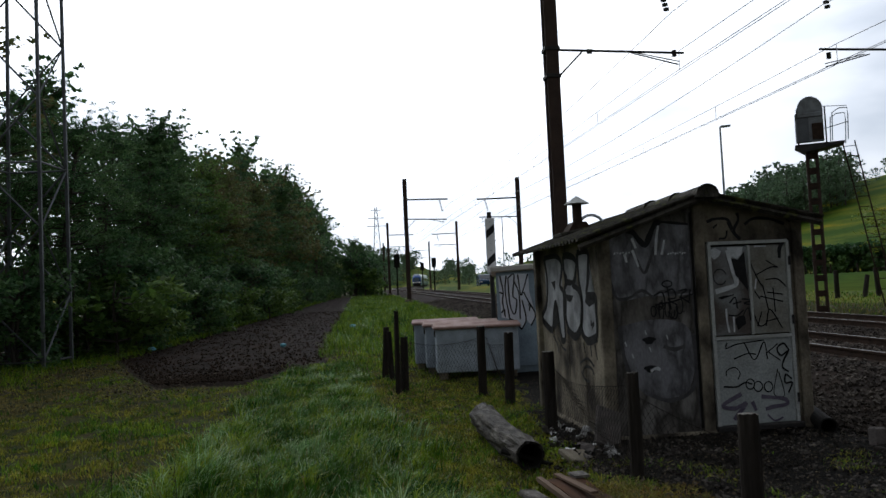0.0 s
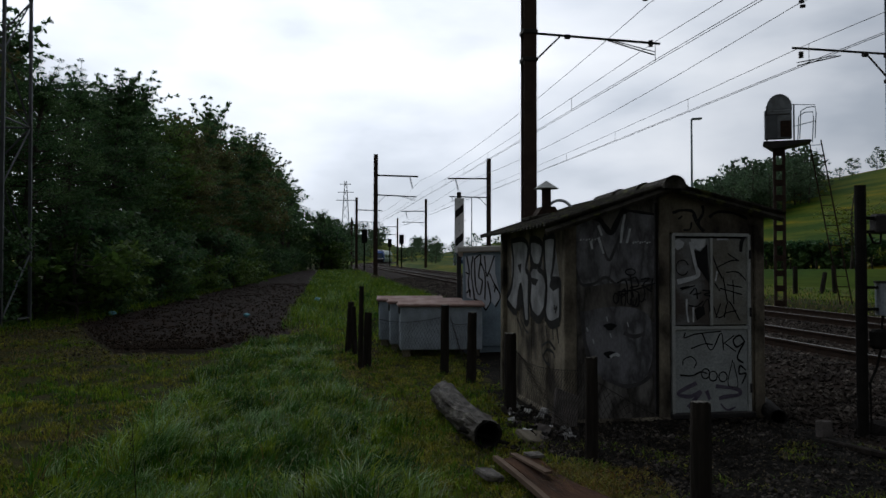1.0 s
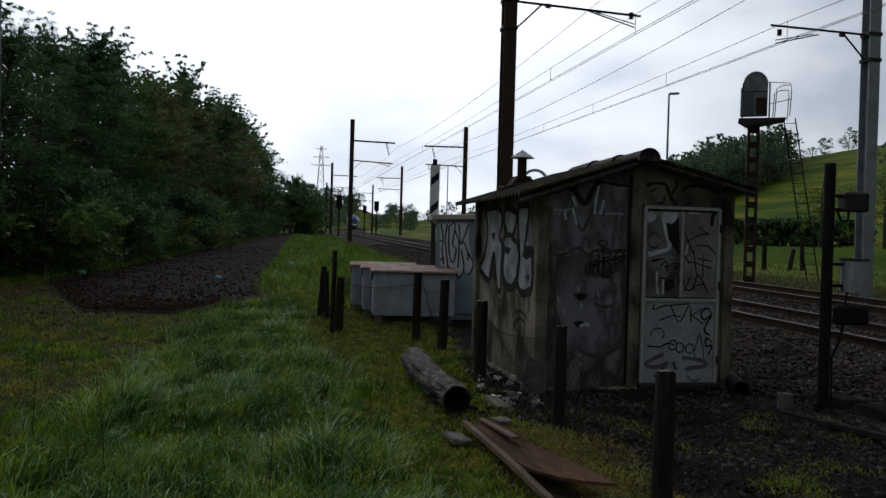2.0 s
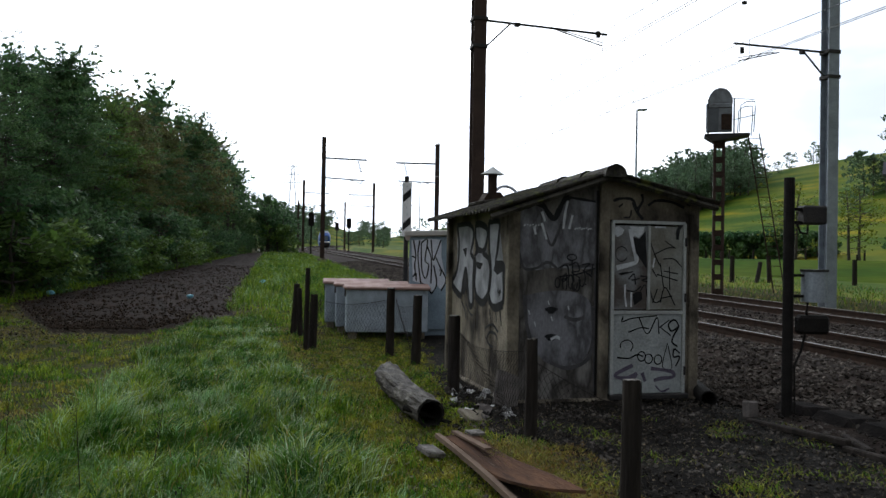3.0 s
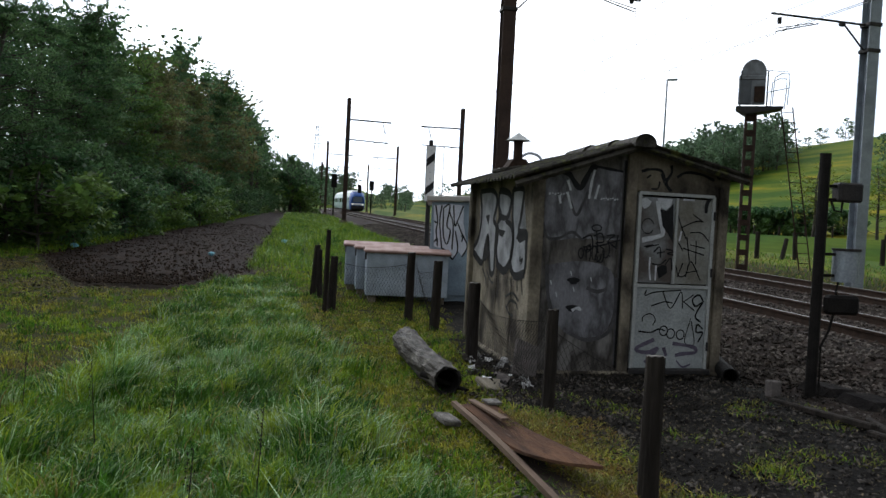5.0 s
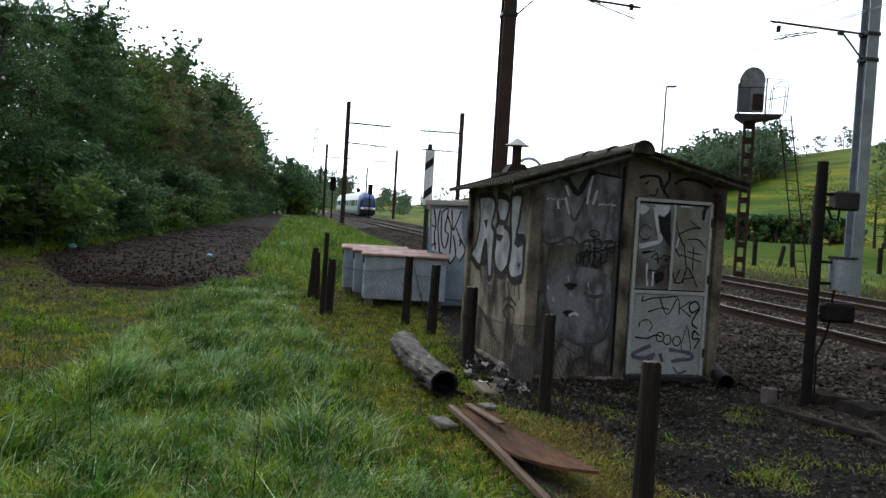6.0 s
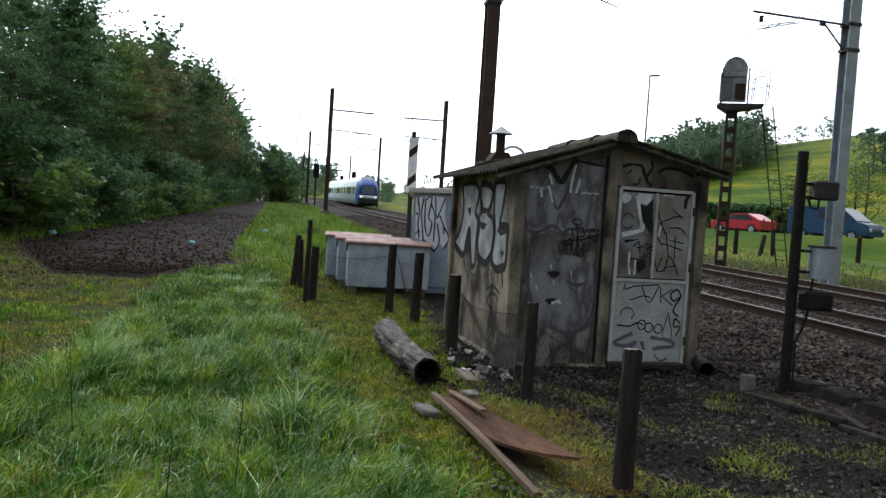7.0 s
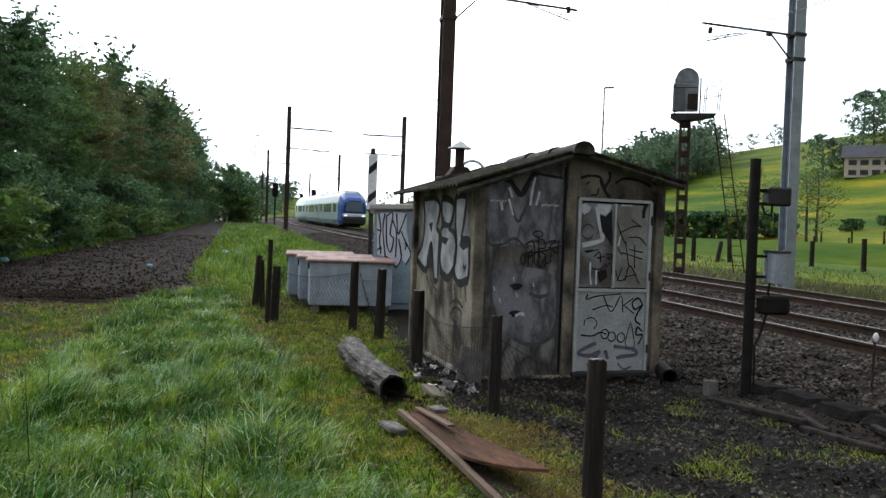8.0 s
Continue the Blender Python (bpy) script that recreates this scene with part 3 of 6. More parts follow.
# ---- annex cabinet, grey boxes, sign ----
def build_cabinet():
    c = thing("relay_cabinet", pose(1.0, 15.15, 0.08, 0, 0, -4), "white and pale blue painted relay cabinet with graffiti", "cabinet")
    part("body", block((1.75, 1.3, 1.95), (0.87, 0.65, 0.975), bevel=0.012), M_PALEBLUE, c)
    part("door", block((0.70, 0.03, 1.75), (0.40, -0.012, 1.02), bevel=0.008), M_PALEBLUE, c, "pale blue sprayed steel door")
    part("door", block((0.80, 0.03, 1.75), (1.2, -0.012, 1.02), bevel=0.008), M_PALEBLUE, c)
    part("roof", block((1.95, 1.5, 0.11), (0.87, 0.65, 2.0), (-2, -2, 0), bevel=0.02), M_PALESLAB, c, "pale flat roof slab")
    return c


def build_boxes():
    for k, (x, y, w, d, h, z) in enumerate(((-0.19, 14.55, 1.52, 0.74, 0.80, 0.17), (-0.41, 15.50, 1.4, 0.68, 0.80, 0.17), (-0.66, 16.40, 1.3, 0.8, 0.80, 0.17))):
        b = thing("cable_box", pose(x, y, ground_z(x, y), 0, 0, 3), "grey steel trackside box with a rust-stained pale lid", "box", "row of trackside boxes")
        part("body", block((w, d, h), (w / 2, d / 2, z + h / 2 - 0.05), bevel=0.015), M_BOXGREY, b)
        bm = block((w + 0.10, d + 0.10, 0.06), (w / 2, d / 2, z + h - 0.03), bevel=0.02)
        prism(bm, [(-0.04, z + h - 0.01), (d + 0.04, z + h - 0.01), (d * 0.5, z + h + 0.05)], -0.04, w + 0.04, axis="x")
        part("lid", bm, M_RUSTLID, b, "pale rust-stained lid")
        for u in (0.12, w - 0.12):
            for v in (0.15, d - 0.15):
                part("foot", block((0.16, 0.16, z), (u, v, z / 2 - 0.03), bevel=0.02), M_CONC, b)
        part("clasp", block((0.05, 0.03, 0.12), (-0.01, 0.25, z + h - 0.14), (0, 0, 90), bevel=0.006), M_DARKSTEEL, b)
        part("clasp", block((0.05, 0.03, 0.12), (-0.01, d - 0.25, z + h - 0.14), (0, 0, 90), bevel=0.006), M_DARKSTEEL, b)


def build_sign():
    s = thing("trackside_sign", pose(1.01, 16.6, 0.1, 0, 0, 3), "white striped warning board on a dark post", "sign")
    part("post", block((0.09, 0.09, 3.28), (0, 0.06, 1.6), bevel=0.01), M_DARKSTEEL, s)
    board = part("board", block((0.20, 0.025, 1.15), (0, 0, 2.53), bevel=0.004), M_PLAINWHITE, s, "white enamel board")
    for z in (2.80, 2.20):
        bm = bmesh.new()
        prism(bm, [(-0.085, z - 0.13), (0.085, z + 0.02), (0.085, z + 0.18), (-0.085, z + 0.03)], -0.017, -0.0128)
        part("black_stripe", bm, M_INK, board)
    for z in (3.02, 2.56, 2.42, 2.02):
        part("bolt", bar((0, -0.011, z), (0, -0.022, z), 0.012, seg=8), M_GALV, board)


# ---- posts ----
def build_post(x, y, h, r=0.065, lean=(0, 0), top=True, square=False):
    p = thing("fence_post", pose(x, y, ground_z(x, y), lean[0], lean[1], random.uniform(0, 90)), "weathered dark wooden fence post", "fence post", "old fence posts")
    bm = bmesh.new()
    n, rings = 18, []
    for k in range(7):
        z = -0.1 + (h + 0.1) * k / 6
        rings.append([bm.verts.new(((r * (1.05 - 0.02 * k) + 0.010 * noise.noise((i * 0.8, z * 2, x * 7))) * math.cos(i * math.tau / n), (r * (1.05 - 0.02 * k) + 0.010 * noise.noise((i * 0.8, z * 2, x * 7))) * math.sin(i * math.tau / n), z + (0.02 * noise.noise((i * 1.7, x, y)) if k == 6 else 0))) for i in range(n)])
    for a, b in zip(rings, rings[1:]):
        for i in range(n):
            bm.faces.new((a[i], a[(i + 1) % n], b[(i + 1) % n], b[i]))
    f = bm.faces.new(rings[-1])
    f.material_index = 1
    part("shaft", bm, [M_POST, M_POSTTOP] if top else M_POST, p)
    return p


def build_posts():
    for x, y, h, r, lean, top in ((1.60, 6.75, 0.90, 0.058, (0, 1), True), (1.72, 4.42, 0.89, 0.062, (0, 0), True), (0.54, 12.5, 1.08, 0.068, (2, -1), True), (0.90, 11.6, 1.02, 0.07, (0, 1), True), (1.18, 9.15, 0.93, 0.07, (0, 0), True),
                                  (-0.83, 13.1, 1.35, 0.042, (0, 1), False), (-0.73, 13.3, 0.90, 0.07, (0, 3), False), (-1.22, 15.4, 0.95, 0.062, (0, 4), False), (-1.06, 15.1, 0.90, 0.05, (0, -3), False)):
        build_post(x, y, h, r, lean, top)


# ---- masts, wires ----
def build_mast(name, x, y, z0, top, side, arm_z, colour, reach, label, near=True, feeder=0.0, width=0.28):
    """A steel post with a cantilever; side is +1 for an arm to the east."""
    m = thing("catenary_mast", pose(x, y, z0, 0, 0, 6.3), label, "catenary mast", "catenary masts")
    h = top - z0
    # an H section
    bm = bmesh.new()
    wd, fl = width, 0.022
    q = wd / 2
    prism(bm, [(-q, -q), (q, -q), (q, -q + fl), (fl / 2, -q + fl), (fl / 2, q - fl), (q, q - fl), (q, q), (-q, q), (-q, q - fl), (-fl / 2, q - fl), (-fl / 2, -q + fl), (-q, -q + fl)], 0, h, axis="z")
    part("post", bm, colour, m)
    part("footing", block((wd + 0.35, wd + 0.35, 0.5), (0, 0, -0.12), bevel=0.03), M_CONC, m)
    a = arm_z - z0
    s = side
    part("arm", bar((s * wd / 2, 0, a), (s * (reach + 0.25), 0, a - 0.12 * (1 if s > 0 else -0.4)), 0.032 if near else 0.055, seg=6), M_DARKSTEEL, m)
    part("brace", bar((s * wd / 2, 0, a - 0.70), (s * 0.85, 0, a - 0.02), 0.025, seg=6), M_DARKSTEEL, m)
    part("bracket", block((wd + 0.06, wd + 0.06, 0.10), (0, 0, a), bevel=0.01), M_DARKSTEEL, m)
    part("bracket", block((wd + 0.06, wd + 0.06, 0.10), (0, 0, a - 0.70), bevel=0.01), M_DARKSTEEL, m)
    for u in (0.95, reach):
        bm = bmesh.new()
        for k in range(4):
            rod(bm, (s * u + (0.035 * k if u < 1 else 0), 0, a - 0.05 - (0 if u < 1 else 0.045 * k)), (s * u + (0.035 * k + 0.02 if u < 1 else 0), 0, a - 0.05 - (0 if u < 1 else 0.045 * k + 0.02)), 0.065, seg=8)
        part("insulator", bm, M_DARKSTEEL, m)
    part("steady_arm", bar((s * (reach - 1.15), 0, a - 0.1), (s * (reach + 0.1), 0, a - 0.42), 0.018, seg=6), M_DARKSTEEL, m)
    part("steady_arm", bar((s * (reach - 1.0), 0, a - 0.1), (s * (reach + 0.12), 0, a - 0.34), 0.014, seg=6), M_DARKSTEEL, m)
    if feeder:
        part("feeder_arm", bar((-s * 0.1, 0, feeder - z0), (s * 3.6, 0, feeder - z0 - 0.05), 0.075, seg=6), M_DARKSTEEL, m)
        bm = bmesh.new()
        for k in range(8):
            rod(bm, (s * 2.9 + 0.03 * k, 0, feeder - z0 - 0.15 - 0.12 * k), (s * 2.9 + 0.03 * k, 0, feeder - z0 - 0.21 - 0.12 * k), 0.08, seg=6)
        part("insulator_string", bm, M_DARKSTEEL, m)
    return m


def wire(name, pts, r, label):
    bm = bmesh.new()
    tube(bm, pts, r, seg=4)
    return tagged(part(name, bm, M_WIRE), label, "overhead wire", "overhead wires")


def hang(a, b, sag, n=14):
    a, b = Vector(a), Vector(b)
    return [a.lerp(b, k / n) - Vector((0, 0, 4 * sag * (k / n) * (1 - k / n))) for k in range(n + 1)]


def build_line():
    build_mast("m1", 2.95, 19.8, 0.1, 12.0, 1, 7.70, M_BROWNMAST, 3.25, "brown steel catenary mast beside the hut", feeder=9.75, width=0.33)
    build_mast("m2", 13.05, 20.8, 0.25, 12.0, -1, 7.55, M_GALV, 2.75, "grey galvanised catenary mast beyond the tracks", feeder=9.75, width=0.34)
    for k, (x, y, top) in enumerate(((-3.1, 67, 11.5), (-8.0, 114, 12.2), (-12.6, 165, 12.8))):
        build_mast("m", x, y, 1.25 + RISE * (y - 67), top, 1, top - 3.4, M_BROWNMAST, 3.2, "far brown catenary mast with two arms", feeder=top - 1.75, width=0.34, near=False)
    for k, (x, y, top) in enumerate(((6.6, 69, 11.5), (1.9, 116, 12.2), (-3.2, 167, 12.8))):
        build_mast("m", x, y, 1.25 + RISE * (y - 67), top, -1, top - 3.4, M_BROWNMAST, 3.2, "far brown catenary mast with two arms", feeder=top - 1.75, width=0.34, near=False)
    spans = [(-25, 0), (20, 0), (68, 0), (115, 0), (166, 0), (225, 0)]
    for oc in (0.55, 4.62):
        con, mes = [], []
        for (y0, _), (y1, _) in zip(spans, spans[1:]):
            def at(y, h):
                return (line_x(y) + oc + (0.10 if oc < 1 else -0.1) * math.cos(y * 0.068), y, rail_z(y) + h)
            con += hang(at(y0, 6.48), at(y1, 6.48), 0.03)[:-1]
            mes += hang(at(y0, 6.98), at(y1, 6.98), 0.17)[:-1]
        for o in (-0.05, 0.05):
            wire("contact_wire", [p + Vector((o, 0, 0)) for p in con], 0.009, "dark tensioned overhead contact wire")
        wire("messenger_wire", mes, 0.009, "sagging overhead messenger wire")
        for k in range(0, len(con) - 1, 2):
            a, b = Vector(con[k]), Vector(mes[k])
            if a.y < 120:
                tagged(part("dropper", bar(a, b, 0.008, seg=4), M_WIRE), "short vertical dropper wire", "dropper", "droppers")
    for oc, h in ((0.45, 8.0), (4.3, 8.0)):
        pts = []
        for (y0, _), (y1, _) in zip(spans, spans[1:]):
            pts += hang((line_x(y0) + oc, y0, rail_z(y0) + h), (line_x(y1) + oc, y1, rail_z(y1) + h), 0.5)[:-1]
        wire("feeder_wire", pts, 0.011, "high sagging feeder wire")


# ---- signal ----
def build_signal():
    s = thing("railway_signal", pose(12.44, 26.4, 0.4, 0, 0, -22), "rusty railway signal on a perforated post with a platform", "signal")
    # two channels with batten plates and daylight between them
    for u in (-0.145, 0.145):
        bm = bmesh.new()
        boxed(bm, (0.10, 0.012, 5.5), (u, -0.09, 2.72))
        boxed(bm, (0.10, 0.012, 5.5), (u, 0.09, 2.72))
        boxed(bm, (0.012, 0.17, 5.5), (u + (0.044 if u > 0 else -0.044), 0, 2.72))
        part("channel", bm, M_BROWNMAST, s, "rusty brown steel channel")
    for k in range(11):
        for v in (-0.1, 0.1):
            part("batten_plate", block((0.30, 0.010, 0.20), (0, v, 0.20 + k * 0.51), bevel=0.003), M_RUSTY, s)
    bm = bmesh.new()
    prism(bm, [(-0.50, 5.66), (0.98, 5.66), (0.98, 5.60), (0.25, 5.46), (-0.2, 5.40), (-0.50, 5.60)], -0.4, 0.4)
    part("platform", bm, M_DARKSTEEL, s)
    part("cabinet", block((0.86, 0.22, 0.98), (-0.02, 0.0, 6.26), bevel=0.02), M_SIGNALGREY, s, "dark grey signal head back")
    part("hatch", block((0.34, 0.03, 0.55), (0.22, -0.125, 6.10), bevel=0.01), M_RUSTY, s, "rust-streaked hatch")
    part("seam", block((0.86, 0.02, 0.03), (-0.02, -0.115, 6.60), bevel=0.004), M_DARKSTEEL, s)
    part("grey_panel", block((0.36, 0.02, 0.80), (-0.22, -0.115, 6.18), bevel=0.006), M_DARKGALV, s, "dull grey sheet panel")
    bm = bmesh.new()
    out_ = [(-0.40, 6.74)] + [(0.02 + 0.40 * math.cos(a), 6.85 + 0.45 * math.sin(a)) for a in [math.pi - math.pi * i / 14 for i in range(15)]] + [(0.42, 6.74)]
    prism(bm, out_, -0.06, 0.0)
    part("hood", bm, M_SIGNALGREY, s, "dark domed backing board")
    for u in (-0.38, 0.47):
        part("support", bar((u, -0.1, 5.68), (u, -0.1, 6.9), 0.025, seg=6), M_DARKSTEEL, s)
    bm = bmesh.new()
    for v in (-0.45, 0.45):
        tube(bm, [(0.62, v, 5.68), (0.66, v, 6.6), (0.85, v, 6.72), (1.10, v, 6.72), (1.12, v, 6.5), (1.08, v, 5.68)], 0.018)
    rod(bm, (0.4, -0.45, 6.1), (1.1, -0.45, 6.25), 0.015)
    rod(bm, (0.3, -0.45, 6.85), (1.1, -0.45, 6.78), 0.012)
    pieces("guard_rail", bm, M_GALV, s)
    lad = part("ladder", bar((0.92, -0.2, 5.65), (1.85, -0.2, -0.05), 0.022), M_RUSTY, s)
    part("stile", bar((1.28, -0.2, 5.65), (2.2, -0.2, -0.05), 0.022), M_RUSTY, lad)
    for k in range(17):
        t = (k + 0.5) / 17
        part("rung", bar((0.92 + 0.93 * t, -0.2, 5.65 - 5.7 * t), (1.28 + 0.92 * t, -0.2, 5.65 - 5.7 * t), 0.014, seg=6), M_RUSTY, lad)


# ---- lattice tower ----
def build_tower():
    t = thing("lattice_tower", pose(-11.0, 20.8, 0.1, 0, 0, 2), "grey steel lattice tower at the edge of the woods", "lattice tower")
    w, top = 0.82, 22.0
    for sx in (-1, 1):
        for sy in (-1, 1):
            part("leg", bar((sx * w, sy * w, -0.1), (sx * w * 0.8, sy * w * 0.8, top), 0.055, 0.05, seg=4), M_DARKGALV, t)
    k, z = 0, 0.3
    while z < top - 2:
        s0, s1 = w * (1 - 0.2 * z / top), w * (1 - 0.2 * (z + 1.7) / top)
        for face in range(4):
            c, s = math.cos(face * math.pi / 2), math.sin(face * math.pi / 2)
            for a, b in (((-s0, -s0, z), (s1, -s1, z + 1.7)) if (k + face) % 2 else ((s0, -s0, z), (-s1, -s1, z + 1.7)),) + ((((-s0, -s0, z), (s0, -s0, z)),) if k % 3 == 0 else ()):
                part("brace", bar((a[0] * c - a[1] * s, a[0] * s + a[1] * c, a[2]), (b[0] * c - b[1] * s, b[0] * s + b[1] * c, b[2]), 0.028, seg=4), M_DARKGALV, t)
        z += 1.7
        k += 1


# ---- lamps on the road ----
def build_street_lamp(x, y, z, h, side=1):
    s = thing("street_lamp", pose(x, y, z), "tall thin grey street lamp", "street lamp", "street lamps")
    part("pole", bar((0, 0, 0), (0, 0, h), 0.09, 0.05), M_GALV, s)
    bm = bmesh.new()
    boxed(bm, (0.55, 0.22, 0.11), (0.28 * side, 0, h + 0.03), (0, -4 * side, 0), bevel=0.03)
    part("lantern", bm, M_GALV, s)


# ---- woods ----
def leaves(bm_verts, bm_faces, centre, radius, count, size, rng, flat=0.5, level=1.1):
    """Adds leaf cards round a clump centre, most of them lying fairly level."""
    p = rng.normal(size=(count, 3))
    p /= np.linalg.norm(p, axis=1)[:, None]
    p *= (rng.random((count, 1)) ** 0.5) * radius
    p[:, 2] *= flat
    p += np.array(centre)
    if size > 0.2:
        level, flat = 0.3, 0.8
        p[:, 2] = centre[2] + (p[:, 2] - centre[2]) * 1.6
    up = rng.normal(size=(count, 3)) * 0.75
    up[:, 2] += level
    a = np.cross(up, rng.normal(size=(count, 3)))
    a /= np.linalg.norm(a, axis=1)[:, None]
    b = np.cross(up, a)
    b /= np.linalg.norm(b, axis=1)[:, None]
    s = size * (0.6 + 0.8 * rng.random((count, 1)))
    base = len(bm_verts)
    quad = np.stack([p - a * s, p + b * s * 0.55, p + a * s, p - b * s * 0.55], 1).reshape(-1, 3)
    bm_verts.extend(map(tuple, quad))
    bm_faces.extend((base + 4 * i, base + 4 * i + 1, base + 4 * i + 2, base + 4 * i + 3) for i in range(count))


def build_tree(seed, h, spread, mat, label, clumps=70, per=75, leaf=0.13, low=0.12, stems=1, name="tree", cat="tree", group="trees of the wood", crown_top=1.0):
    rng = np.random.default_rng(seed)
    t = thing(name, pose(0, 0, 0), label, cat, group)
    bm = bmesh.new()
    verts, faces = [], []
    for st in range(stems):
        ox, oy = (rng.normal() * 0.35, rng.normal() * 0.35) if st else (0, 0)
        lean = rng.normal(size=2) * 0.05 * h
        pts = [Vector((ox + lean[0] * k * k / 36 + 0.1 * math.sin(k + seed), oy + lean[1] * k * k / 36, h * 0.92 * k / 6 - 0.2 * (k == 0))) for k in range(7)]
        tube(bm, pts, [0.028 * h / 1.6 * (1 - 0.14 * k) + 0.02 for k in range(7)], seg=6)
        for c in range(16 if h > 8 and leaf < 0.2 else 0):
            top = pts[6] + Vector((rng.normal() * spread * 0.42, rng.normal() * spread * 0.42, (0.02 + 0.10 * rng.random()) * h))
            foot = pts[5].lerp(pts[6], rng.random())
            tube(bm, [foot, foot.lerp(top, 0.6) + Vector((0.05, 0.05, 0)), top], [0.03, 0.015, 0.005], seg=3)
            for q in range(4):
                leaves(verts, faces, foot.lerp(top, 0.45 + 0.2 * q), 0.34 - 0.05 * q, max(per // 5, 5), leaf * 0.85, rng)
        for c in range(clumps // stems):
            f = low + (crown_top - low) * rng.random() ** 0.85
            if f > 0.6 and h > 8 and rng.random() < 0.10:
                continue
            i = min(int(f * 6), 5)
            on = pts[i].lerp(pts[i + 1], f * 6 - i) if f < 1 else pts[6]
            wide = spread * (0.35 + 0.9 * math.sin(math.pi * min(max(0.12 + 0.8 * f, 0), 1))) * (0.5 + 0.6 * rng.random())
            if f > 0.9:
                wide *= 0.45
            a = rng.random() * math.tau
            tip = Vector((on.x + wide * math.cos(a), on.y + wide * math.sin(a), on.z + 0.25 * wide + rng.normal() * 0.2))
            mid_ = on.lerp(tip, 0.5) - Vector((0, 0, 0.08 * wide))
            tube(bm, [on, mid_, tip], [0.035, 0.022, 0.008], seg=3)
            if h > 8 and leaf < 0.1:
                # a layered spray: flat leafy discs along the limb and its side twigs
                for q in range(7):
                    at = on.lerp(tip, 0.45 + 0.62 * rng.random()) + Vector((rng.normal() * 0.38, rng.normal() * 0.38, rng.normal() * 0.16))
                    leaves(verts, faces, at, (0.30 + 0.30 * rng.random()) * (0.7 if f > 0.82 else 1.0), per // 5, leaf, rng, 0.32)
            else:
                leaves(verts, faces, tip, (0.42 + 0.06 * h * (0.5 + 0.6 * rng.random())) * (0.6 if f > 0.82 else 1.0), per, leaf, rng, 0.45)
                leaves(verts, faces, mid_, 0.35 + 0.03 * h, per // 3, leaf, rng)
    part("trunk", bm, M_BARK, t)
    raw("crown", verts, faces, mat, t)
    return t


def place_copies(kinds, spots, rng, choose=None):
    used = set()
    for x, y, s in spots:
        k = int(choose(x, y, rng)) if choose else int(rng.integers(len(kinds)))
        m = pose(x, y, ground_z(x, y) - 0.1, 0, 0, float(rng.random() * 360))
        t = kinds[k]
        if k in used:
            t = copy_thing(t, m)
        used.add(k)
        t.matrix_world = m @ Matrix.Diagonal((s, s, s * float(0.9 + 0.2 * rng.random()), 1))


